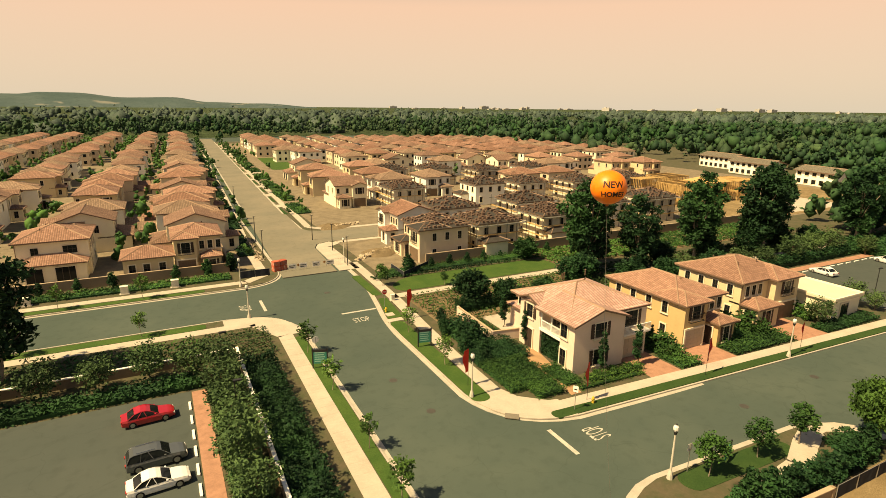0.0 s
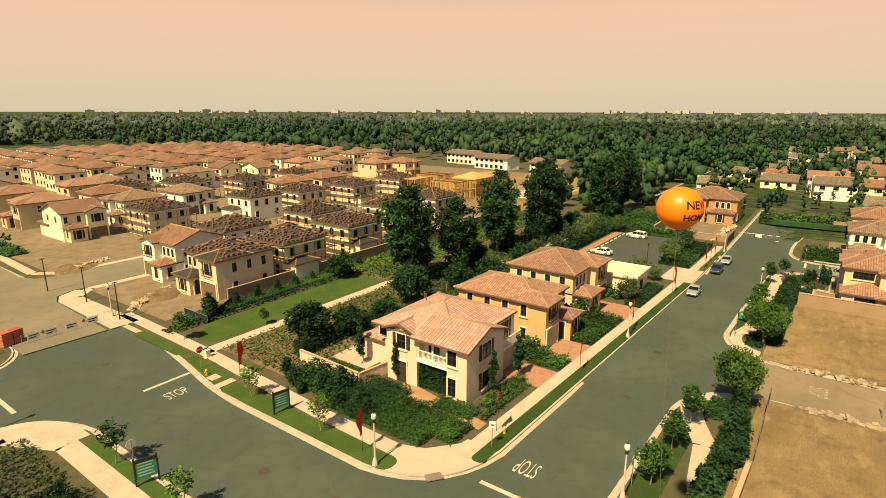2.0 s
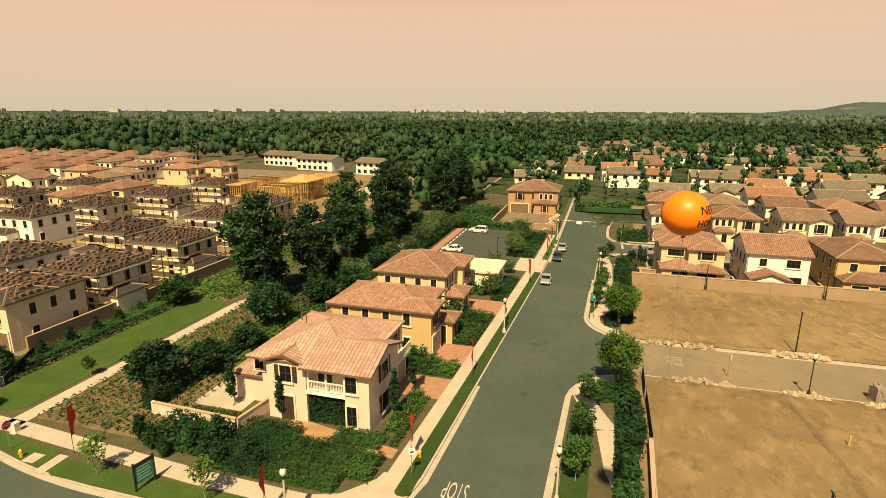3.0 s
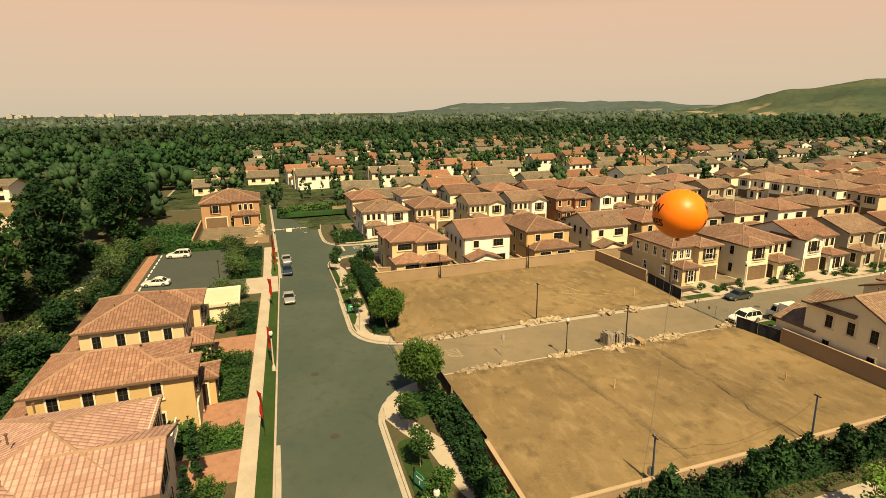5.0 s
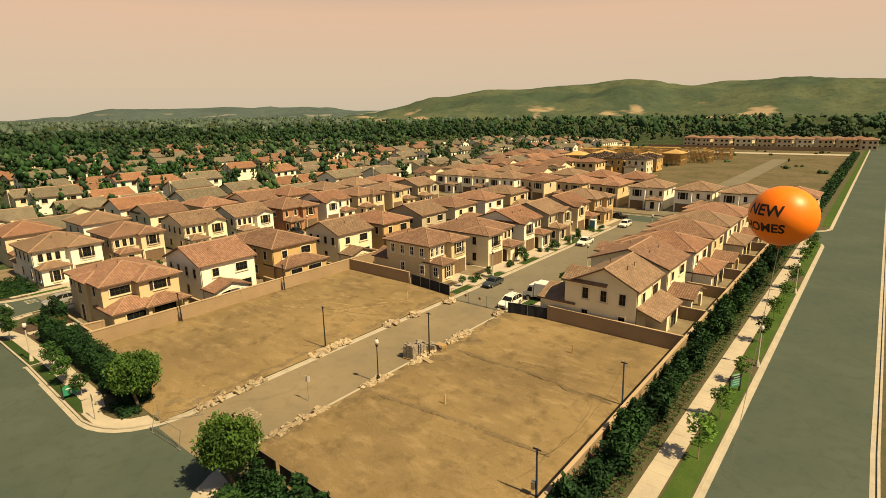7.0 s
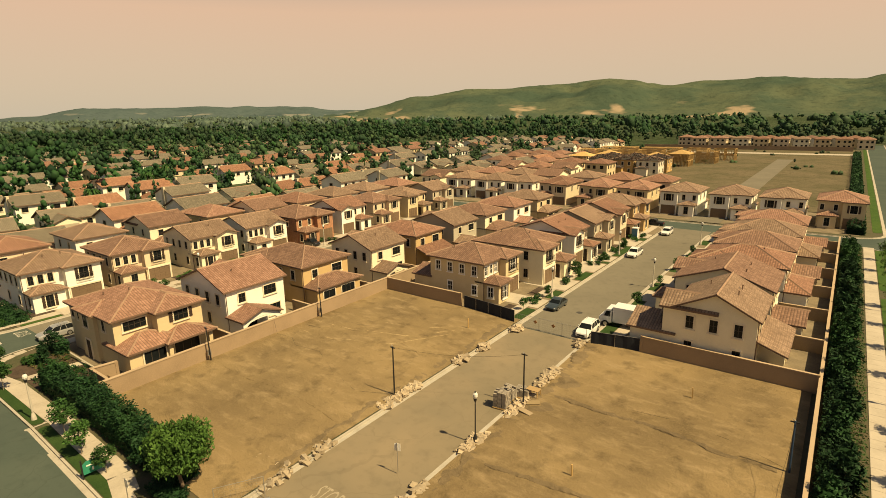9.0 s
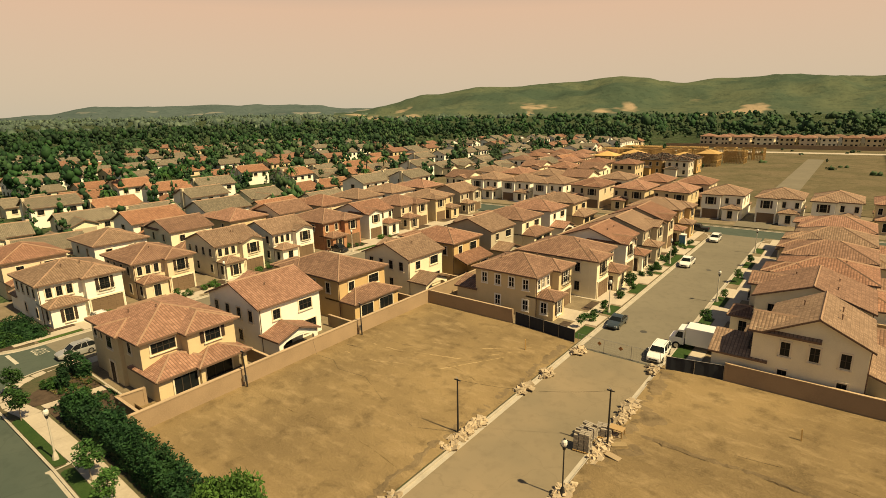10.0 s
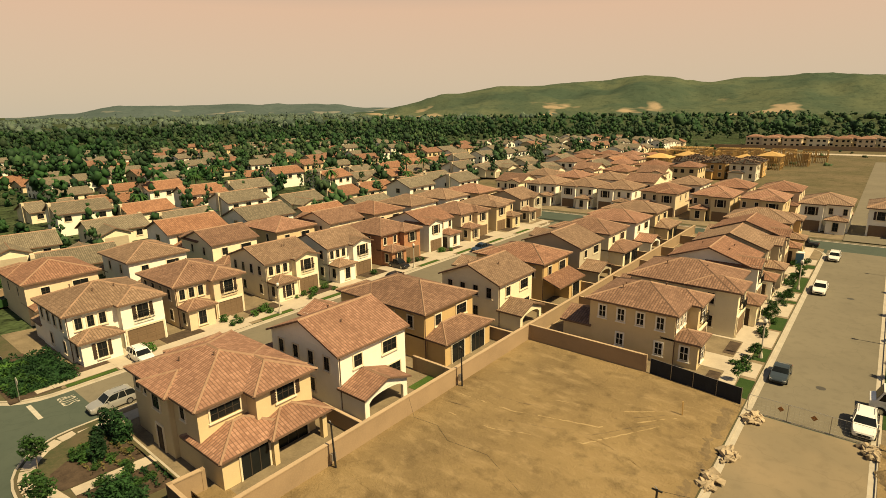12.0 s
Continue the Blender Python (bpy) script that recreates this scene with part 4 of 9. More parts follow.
class House:
    """A house in its own frame: front towards -y, x along the front, the ground at 0."""

    def __init__(self, x, y, rot, label, roof=None, wall="cream", trim="cream", name="house", category="house", group="", full=True, z=0.0):
        self.ob = empty(name, x, y, 0.13, rot, label, category, group)
        if y < 75:
            self.ob.location = x, y, 0.13 + z
        self.roof_mat, self.wall_mat, self.trim, self.full = roof or ROOFS[0], STUCCO[wall], trim, full

    def box(self, x0, y0, x1, y1, z1, z0=-0.1, mat=None, name="wall"):
        mb = MB()
        mb.box(x0, y0, z0, x1, y1, z1, mat or self.wall_mat, "d" if z0 < 0.3 else "")
        part(name, mb, self.ob)
        return (x0, y0, x1, y1)

    def _roof(self, made, label=""):
        mb, lines = made
        r = part("roof", mb, self.ob, None, label) if self.full else None
        if lines:
            cap = MB() if self.full else mb
            for a, b in lines:
                a, b = Vector(a), Vector(b)
                e = (b - a).normalized()
                n = e.cross(Vector((0, 0, 1))).normalized() * 0.12
                up = Vector((0, 0, 0.1))
                dn = Vector((0, 0, -0.05))
                k = [(a - n + dn), (a + up), (a + n + dn)], [(b - n + dn), (b + up), (b + n + dn)]
                cap.face([k[0][0], k[1][0], k[1][1], k[0][1]], CAP)
                cap.face([k[0][1], k[1][1], k[1][2], k[0][2]], CAP)
                cap.face(k[0], CAP)
                cap.face(k[1][::-1], CAP)
            if self.full:
                part("ridge_cap", cap, r)
        return r or part("roof", mb, self.ob, None, label)

    def hip(self, m, z, p=0.36, o=0.45, mat=None):
        return self._roof(hip_mesh(*m, z, p, o, mat or self.roof_mat))

    def gable(self, m, z, p=0.36, o=0.4, axis="x", mat=None, wall=None):
        return self._roof(gable_mesh(*m, z, p, o, mat or self.roof_mat, axis, wall or self.wall_mat))

    def shed(self, m, z0, z1, low, o=0.35, mat=None):
        return self._roof(shed_mesh(*m, z0, z1, o, mat or self.roof_mat, low))

    def place(self, m, side, u, z):
        x0, y0, x1, y1 = m
        if side == "f":
            return pose(x0 + u, y0 - 0.003, z, 0, 0, 0)
        if side == "b":
            return pose(x0 + u, y1 + 0.003, z, 0, 0, 180)
        if side == "l":
            return pose(x0 - 0.003, y0 + u, z, 0, 0, -90)
        return pose(x1 + 0.003, y0 + u, z, 0, 0, 90)

    def win(self, m, side, u, z, w=1.0, h=1.4, shut=False, rail=False, style=None, shut_mat=None):
        if not self.full:
            part("window", lite_window(w, h, shut), self.ob, self.place(m, side, u, z))
            return
        f, g, b, s, sw = window_meshes(w, h, style or self.trim)
        top = part("window", f, self.ob, self.place(m, side, u, z))
        part("sash", g, top, None, "glazed sash with thin bars")
        if shut:
            for k in (-1, 1):
                part("shutter", s, top, pose(k * (w / 2 + sw / 2 + 0.04), -0.005, 0))
        if rail:
            part("railing", railing(w + 1.0, 0.95), top, pose(0, -0.35, -0.25))

    def garage(self, m, side, u, w=4.9, h=2.3, mat=None, arch=False):
        key = ("garage", w, h, (mat or GARAGE).name)
        if key not in CACHE:
            bm = bmesh.new()
            grid = [[bm.verts.new((-w / 2 + w * j / 4, -0.024, h * i / 4)) for j in range(5)] for i in range(5)]
            fields = [bm.faces.new((grid[i][j], grid[i][j + 1], grid[i + 1][j + 1], grid[i + 1][j])) for i in range(4) for j in range(4)]
            bm.normal_update()
            rim = bmesh.ops.extrude_edge_only(bm, edges=[e for e in bm.edges if e.is_boundary])
            for q in rim["geom"]:
                if isinstance(q, bmesh.types.BMVert):
                    q.co.y = 0.0
            bmesh.ops.inset_individual(bm, faces=fields, thickness=0.05, depth=0.0)
            bmesh.ops.inset_individual(bm, faces=fields, thickness=0.012, depth=0.022)
            skin = bpy.data.meshes.new("garage_door")
            bm.to_mesh(skin)
            bm.free()
            skin.materials.append(mat or GARAGE)
            t = MB()
            t.box(-w / 2 - 0.2, -0.14, 0, -w / 2, 0, h + 0.22, TRIM)
            t.box(w / 2, -0.14, 0, w / 2 + 0.2, 0, h + 0.22, TRIM)
            t.box(-w / 2, -0.14, h, w / 2, 0, h + 0.22, TRIM)
            CACHE[key] = skin, t.mesh("door_surround")
        d, t = CACHE[key]
        top = part("garage_door", d, self.ob, self.place(m, side, u, 0.05))
        if self.full:
            part("door_surround", t, top)

    def door(self, m, side, u, w=1.0, h=2.3, glass=False):
        key = ("door", w, h, glass)
        if key not in CACHE:
            d, t = MB(), MB()
            d.box(-w / 2, -0.03, 0, w / 2, 0, h, GLASS if glass else DARKWOOD)
            n = max(2, round(w / 0.9))
            for i in range(n + 1):
                x = -w / 2 + w * i / n
                d.box(x - 0.04, -0.06, 0, x + 0.04, -0.03, h, BRONZE)
            t.box(-w / 2 - 0.15, -0.12, 0, -w / 2, 0, h + 0.15, TRIM)
            t.box(w / 2, -0.12, 0, w / 2 + 0.15, 0, h + 0.15, TRIM)
            t.box(-w / 2, -0.12, h, w / 2, 0, h + 0.15, TRIM)
            CACHE[key] = d.mesh("door"), t.mesh("door_surround")
        d, t = CACHE[key]
        top = part("door", d, self.ob, self.place(m, side, u, 0.03))
        if self.full:
            part("door_surround", t, top)

    def piece(self, name, mb, label=""):
        return part(name, mb, self.ob, None, label)

    def downpipe(self, x, y, z):
        mb = MB()
        mb.tube((x, y, 0.1), (x, y, z), 0.05, 0.05, GUTTER, 5, False)
        part("downpipe", mb, self.ob)

    def vent(self, x, y, z):
        mb = MB()
        mb.tube((x, y, z - 0.3), (x, y, z + 0.35), 0.06, 0.06, GUTTER, 6)
        mb.tube((x, y, z + 0.35), (x, y, z + 0.42), 0.11, 0.11, GUTTER, 6)
        part("roof_vent", mb, self.ob)


def railing(w, h, mat=None):
    key = ("railing", round(w, 2), h, (mat or IRON).name)
    if key not in CACHE:
        mb = MB()
        k = mat or IRON
        mb.box(-w / 2, -0.03, h - 0.05, w / 2, 0.03, h, k)
        mb.box(-w / 2, -0.03, 0.02, w / 2, 0.03, 0.07, k)
        n = max(4, int(w / 0.16))
        for i in range(n + 1):
            x = -w / 2 + w * i / n
            mb.box(x - 0.012, -0.012, 0.0, x + 0.012, 0.012, h - 0.04, k)
        for s in (-1, 1):
            mb.box(s * w / 2 - 0.02, -0.02, 0.02, s * w / 2 + 0.02, 0.36, 0.07, k)
            mb.box(s * w / 2 - 0.02, -0.02, h - 0.05, s * w / 2 + 0.02, 0.36, h, k)
        CACHE[key] = mb.mesh("railing")
    return CACHE[key]


def arch_wall(mb, x0, x1, y0, y1, z1, side, crown, mat, n=10):
    """A wall with one wide arched opening through it."""
    a, b = x0 + side, x1 - side
    mb.box(x0, y0, -0.1, a, y1, z1, mat)
    mb.box(b, y0, -0.1, x1, y1, z1, mat)
    rise = 0.55
    for i in range(n):
        u0, u1 = i / n, (i + 1) / n
        p, q = a + (b - a) * u0, a + (b - a) * u1
        za, zb = (crown - rise + rise * math.sqrt(max(0.0, 1 - (2 * u - 1) ** 2)) for u in (u0, u1))
        for y, flip in ((y0, 1), (y1, -1)):
            mb.face([(p, y, za), (q, y, zb), (q, y, z1), (p, y, z1)][::flip], mat)
        mb.face([(p, y0, za), (p, y1, za), (q, y1, zb), (q, y0, zb)], mat)


def villa(x, y, rot, w, d, label, wall="cream", roof=0, style="hip", flip=False, group="new homes", rear="porch", trim="cream", pitch=0.36, eave=6.0, seed=0, full=True, brown=True, z=0.0):
    """A two-storey house: garage and entry tower in front, a one-storey porch or wing behind."""
    h = House(x, y, rot, label, ROOFS[roof] if isinstance(roof, int) else roof, wall, trim, group=group, full=full, z=z)
    s = -1 if flip else 1
    rnd = random.Random(seed * 7 + int(x * 13 + y * 5))

    def span(a, b):
        return (min(s * a, s * b), max(s * a, s * b))

    m = h.box(-w / 2, -d / 2, w / 2, d / 2, eave)
    bay = None
    if style == "hip":
        h.hip(m, eave, pitch)
        bx = span(0.2, w / 2)
        bay = h.box(bx[0] + 0.01, -d / 2 - 1.1, bx[1] - 0.01, -d / 2 + 1.5, eave - 0.02)
        h.hip((bay[0], bay[1], bay[2], -d / 2 + (bay[2] - bay[0])), eave - 0.02, pitch)
    else:
        h.gable(m, eave, pitch, axis="x")
        bx = span(0.2, w / 2)
        bay = h.box(bx[0] + 0.01, -d / 2 - 1.1, bx[1] - 0.01, -d / 2 + 1.5, eave - 0.02)
        h.gable((bay[0], bay[1], bay[2], 0), eave - 0.03, pitch, axis="y")
    bw = bay[2] - bay[0]
    h.garage(bay, "f", bw / 2, min(4.6, bw - 0.7), 2.3, GARAGE if brown else GARAGE_PALE)
    h.win(bay, "f", bw / 2, 3.5, 1.3, 1.7, True, True)
    tx = span(-w / 2 + 0.4, -0.6)
    tower = h.box(tx[0], -d / 2 - 2.3, tx[1] - 0.0, -d / 2 + 0.5, 3.0)
    h.hip((tower[0], tower[1], tower[2], -d / 2 + 1.0), 3.0, 0.36, 0.4)
    h.win(tower, "f", (tx[1] - tx[0]) * 0.5, 0.6, 1.0, 1.8, seed % 2 == 0)
    h.win(tower, "l" if not flip else "r", 1.3, 0.8, 0.8, 1.5)
    h.door(tower, "r" if not flip else "l", 1.2, 1.0, 2.2)
    for k in range(3) if full else (0, 2):
        h.win(m, "f", (tx[0] + tx[1]) / 2 - m[0] + (k - 1) * 1.25, 3.75, 0.7, 1.3)
    for side in "lr":
        n = (4 if d > 9 else 3) if full else 2
        for k in range(n):
            u = d * (k + 0.7) / (n + 0.4)
            h.win(m, side, u, 3.7, 0.75, 1.35)
            if k % 2 == 0 and full:
                h.win(m, side, u, 0.9, 0.75, 1.35)
    rx = span(-w / 2 + 0.1, w / 2 - 0.4)
    if rear == "wing":
        wing = h.box(rx[0], d / 2 - 0.1, rx[1], d / 2 + 2.6, 2.9)
        h.hip((rx[0], d / 2 - 2.4, rx[1], d / 2 + 2.6), 2.9, 0.36, 0.4)
        h.door(wing, "b", (rx[1] - rx[0]) * 0.3, 2.6, 2.2, True)
        h.door(wing, "b", (rx[1] - rx[0]) * 0.74, 2.2, 2.2, True)
    elif rear == "porch":
        mid = span(-w / 2 + 0.1, 1.2)
        y0, y1 = d / 2 + 0.02, d / 2 + 3.2
        mb = MB()
        arch_wall(mb, mid[0], mid[1], y1 - 0.35, y1, 2.5, 0.55, 2.15, h.wall_mat)
        h.piece("porch_arch", mb)
        mb = MB()
        blind = mid[0] if s > 0 else mid[1] - 0.3
        mb.box(blind, y0, -0.1, blind + 0.3, y1 - 0.36, 2.5, h.wall_mat)
        h.piece("porch_wall", mb)
        other = mid[1] - 0.3 if s > 0 else mid[0]
        mb = MB()
        mb.box(other, y0, 2.15, other + 0.3, y1 - 0.36, 2.5, h.wall_mat)
        h.piece("porch_beam", mb)
        h._roof(gable_mesh(mid[0], y0 + 0.03, mid[1], y1 + 0.05, 2.5, 0.34, 0.3, h.roof_mat, "y", h.wall_mat))
        h.door(m, "b", (mid[0] + mid[1]) / 2 - m[0], 2.6, 2.2, True)
        h.win(m, "b", w / 2 + s * w * 0.3, 0.7, 1.8, 1.5)
    elif rear == "shed":
        wing = h.box(rx[0], d / 2 - 0.1, rx[0] + (rx[1] - rx[0]) * 0.55, d / 2 + 2.4, 2.6)
        h.shed((rx[0], d / 2, rx[1], d / 2 + 2.5), 2.65, 3.7, "b")
        h.door(wing, "b", (wing[2] - wing[0]) * 0.5, 2.2, 2.1, True)
    h.win(m, "b", w * 0.26, 3.75, 1.9, 1.25)
    h.win(m, "b", w * 0.74, 3.75, 1.0, 1.2)
    if not full:
        return h
    h.downpipe(-w / 2 + 0.1, -d / 2 - 0.07, eave - 0.3)
    h.downpipe(w / 2 - 0.1, d / 2 + 0.07, eave - 0.3)
    ridge = pitch * min(w, d) / 2
    for k in range(3):
        h.vent(rnd.uniform(-0.25, 0.25) * w, d * rnd.choice((-0.2, 0.2)), eave + ridge * 0.65)
    return h


# ---- homes, street by street ----
def corner_home():
    """The cream model home on the corner, with a balcony over ivy."""
    h = House(41.1, 46.3, 0, "cream stucco corner home with rose tile roof and white balcony", ROOF_H1, "rose", "cream", group="model homes")
    m = h.box(-4.3, -4.6, 5.3, 5.4, 5.75)
    h.hip((-5.3, -4.3, 5.3, 5.4), 5.75, 0.36, 0.45)
    bay = h.box(-5.6, 0.2, -3.8, 4.0, 5.73)
    h.gable((-5.6, 0.2, 0.5, 4.0), 5.73, 0.36, 0.4, "x")
    cor = h.box(-5.9, -5.8, 0.9, -3.6, 5.71)
    h.gable((-5.9, -5.8, 0.9, 0.0), 5.71, 0.34, 0.45, "y")
    h.box(1.2, -5.0, 5.05, -4.55, 3.0)
    low = h.box(-3.6, 5.3, 1.5, 8.8, 2.9)
    h.hip((-3.6, 4.0, 1.5, 8.8), 2.9, 0.36, 0.4)
    deck = MB()
    deck.box(-5.7, -3.65, 2.85, -4.2, 0.25, 3.1, TRIM_WHITE)
    for y in (-3.4, -1.7, 0.0):
        deck.box(-5.62, y - 0.08, 3.1, -5.46, y + 0.08, 5.7, TRIM_WHITE)
        deck.box(-5.2, y - 0.1, 2.55, -4.3, y + 0.1, 2.86, DARKWOOD)
    b = h.piece("balcony", deck, "white timber balcony")
    rail = MB()
    for z in (3.2, 4.0):
        rail.box(-5.6, -3.5, z, -5.52, 0.1, z + 0.08, TRIM_WHITE)
    for i in range(25):
        y = -3.45 + i * 0.148
        rail.box(-5.59, y - 0.02, 3.2, -5.53, y + 0.02, 4.0, TRIM_WHITE)
    part("railing", rail, b)
    h.door(m, "l", 2.0, 1.8, 2.2, True)
    h.win(m, "l", 3.6, 3.4, 1.4, 2.0)
    h.win(bay, "l", 1.9, 3.7, 1.1, 1.5, True)
    h.door(bay, "l", 1.9, 1.3, 2.3)
    h.win(m, "l", 10.2, 3.8, 0.9, 1.4)
    h.win(cor, "l", 1.6, 3.7, 1.0, 1.5)
    h.win(cor, "l", 1.6, 0.6, 0.9, 1.8)
    h.win(cor, "f", 3.4, 3.7, 1.5, 1.6, True)
    h.win(cor, "f", 3.4, 0.7, 1.5, 1.7, True)
    h.garage((1.2, -5.0, 5.05, -4.5), "f", 2.0, 3.0, 2.3, GARAGE_PALE)
    side = MB()
    side.box(1.0, -5.6, 2.9, 5.1, -4.6, 3.1, TRIM_WHITE)
    side.box(1.0, -5.6, 3.9, 5.1, -5.5, 3.98, TRIM_WHITE)
    for i in range(24):
        x = 1.05 + i * 0.175
        side.box(x - 0.02, -5.58, 3.1, x + 0.02, -5.52, 3.9, TRIM_WHITE)
    h.piece("balcony", side, "white timber balcony")
    h.win(m, "f", 7.3, 3.3, 1.8, 2.0, True)
    for k in range(3):
        h.win(m, "r", 2.0 + 3.2 * k, 3.8, 0.9, 1.3)
        h.win(m, "b", 1.5 + 2.8 * k, 3.8, 0.9, 1.3)
    h.vent(-1, 2.5, 7.6)
    h.vent(2.0, 2.0, 7.9)
    h.vent(0.4, 3.8, 7.2)


corner_home()
villa(54.3, 46.3, 0, 7.6, 10.7, "ochre stucco model home with pink tile roof", "ochre", 0, "hip", True, "model homes", "shed", brown=False, eave=5.6)
villa(68.2, 46.6, 0, 10.2, 9.4, "tan stucco model home with gabled window bay", "tan", 0, "hip", False, "model homes", "shed", brown=True, eave=5.8)

# homes whose backs look over the bare lot
def lot_corner_home():
    """The tan home at the corner of the lot: stepped back, entry bay on its side, low hipped rear wing."""
    h = House(98.9, 7.8, 90, "tan stucco home with stepped hipped roof and low rear wing", ROOFS[0], "tan", "cream", group="new homes", z=-1.1)
    m = h.box(-4.75, -5.8, 4.7, 5.6, 5.9)
    h.hip(m, 5.9, 0.34)
    step = h.box(-4.74, 5.0, 0.6, 7.0, 5.88)
    h.hip((-4.74, 0.0, 0.6, 7.0), 5.88, 0.34)
    bay = h.box(4.4, -2.2, 5.1, 1.7, 5.86)
    h.hip((1.0, -2.2, 5.1, 1.7), 5.86, 0.34)
    front = h.box(-3.8, -6.4, 1.0, -5.0, 5.86)
    h.hip((-3.8, -6.4, 1.0, -1.6), 5.86, 0.34)
    near = h.box(0.4, 5.4, 4.69, 8.5, 2.75)
    h.hip((-1.4, 3.4, 4.69, 8.5), 2.75, 0.36, 0.4)
    patio = h.box(-4.73, 6.8, 0.6, 7.2, 2.75)
    h.hip((-4.73, 4.6, 0.62, 9.0), 2.73, 0.36, 0.4)
    for x in (-4.45, 0.36):
        mb = MB()
        mb.box(x - 0.22, 8.5, -0.1, x + 0.22, 8.94, 2.4, h.wall_mat)
        h.piece("porch_post", mb)
    mb = MB()
    mb.box(-4.7, 8.48, 2.4, 0.58, 8.96, 2.72, h.wall_mat)
    h.piece("porch_beam", mb)
    h.door(patio, "b", 2.4, 3.0, 2.2, True)
    h.door(near, "b", 1.6, 2.4, 2.2, True)
    h.win(m, "b", 7.2, 4.2, 2.5, 1.05)
    h.win(step, "b", 2.6, 4.15, 1.7, 1.2, True, shut_mat=GREENSHUT)
    h.win(m, "r", 9.1, 4.1, 0.7, 1.3)
    h.win(m, "r", 2.6, 4.1, 0.7, 1.3)
    h.win(m, "r", 1.0, 4.1, 0.7, 1.3)
    h.win(bay, "r", 1.8, 3.9, 1.2, 1.4)
    h.door(bay, "r", 1.8, 1.1, 2.3)
    h.garage(front, "f", 2.4, 4.2, 2.3, GARAGE)
    h.win(front, "f", 2.4, 3.7, 1.3, 1.5)
    h.vent(0.6, 1.2, 7.3)
    h.vent(2.4, -1.4, 6.75)


lot_corner_home()
villa(97.3, -4.7, 90, 8.9, 10.4, "white stucco gabled home with arched rear porch", "white", 0, "gable", True, rear="porch", seed=2, pitch=0.4, eave=5.9, z=-1.1)
villa(98.9, -17.3, 90, 9.0, 12.6, "ochre stucco home with one-storey rear wing", "ochre", 1, "hip", False, rear="wing", seed=3, eave=5.9, z=-1.1)
villa(96.2, -30.2, 90, 8.3, 9.2, "cream gabled home with covered patio", "cream", 2, "gable", True, rear="porch", seed=4, pitch=0.4, eave=5.9, z=-1.1)
villa(97.0, -41.6, 90, 8.0, 10.5, "ochre stucco home with hipped tile roof", "ochre", 3, "hip", False, rear="shed", seed=5, eave=5.9, z=-1.1)
villa(96.6, -53.3, 90, 8.2, 10.1, "greige gabled home with tile roof", "greige", 2, "gable", True, rear="porch", seed=6, full=False, eave=5.9, z=-1.1)
villa(96.8, -65.2, 90, 8.2, 10.1, "cream home with hipped tile roof", "cream", 1, "hip", False, rear="wing", seed=7, full=False, eave=5.9, z=-1.1)
villa(96.6, -77.2, 90, 8.2, 10.1, "white home with hipped tile roof", "white", 0, "hip", True, rear="porch", seed=8, full=False, eave=5.9, z=-1.1)
villa(96.8, -89.3, 90, 8.2, 10.1, "tan home with hipped tile roof", "tan", 2, "hip", False, rear="wing", seed=9, full=False, eave=5.9, z=-1.1)
# east side of the cross street
villa(74.7, -30.1, -90, 8.3, 9.2, "tan home with white window trim and brown roof", "tan", 1, "hip", False, trim="white", seed=10, eave=5.75)
villa(73.3, -42.0, -90, 9.2, 11.2, "cream home with broad brown hipped roof", "cream", 1, "hip", True, seed=11, eave=5.75)
villa(72.9, -53.7, -90, 8.2, 10.0, "white gabled home with arched upper window", "white", 3, "gable", True, seed=12, eave=5.75)
villa(72.7, -64.8, -90, 8.2, 10.0, "greige gabled home with brown tile roof", "greige", 2, "gable", False, seed=13, full=False, eave=5.75)
villa(72.7, -76.1, -90, 8.2, 10.0, "peach stucco home with brown tile roof", "peach", 3, "gable", True, seed=14, full=False, eave=5.75)
villa(72.9, -87.7, -90, 8.6, 10.4, "ochre home with tall hipped roof", "ochre", 2, "hip", False, seed=15, full=False, eave=5.75)
# west side of the cross street
w1 = villa(40.2, -26.9, 90, 8.6, 7.8, "cream gabled home beside the bare lot", "cream", 2, "gable", False, rear="shed", seed=16, pitch=0.5)
w1.box(0.9, -8.4, 4.2, -3.9, 2.7)
w1.shed((0.9, -8.4, 4.2, -3.9), 2.75, 4.0, "r")
villa(41.4, -37.8, 90, 8.8, 10.4, "cream gabled home with wide brown roof", "cream", 1, "gable", True, rear="porch", seed=17)
villa(41.0, -48.6, 90, 8.4, 10.2, "white home with hipped brown roof", "white", 3, "hip", False, rear="wing", seed=18)
villa(41.0, -59.4, 90, 8.4, 10.2, "tan home with hipped brown roof", "tan", 1, "hip", True, rear="porch", seed=19, full=False)
villa(41.0, -70.2, 90, 8.4, 10.2, "cream home with hipped tile roof", "cream", 2, "hip", False, rear="wing", seed=20, full=False)
villa(41.0, -81.2, 90, 8.4, 10.2, "peach home with hipped tile roof", "peach", 0, "hip", True, rear="porch", seed=21, full=False)
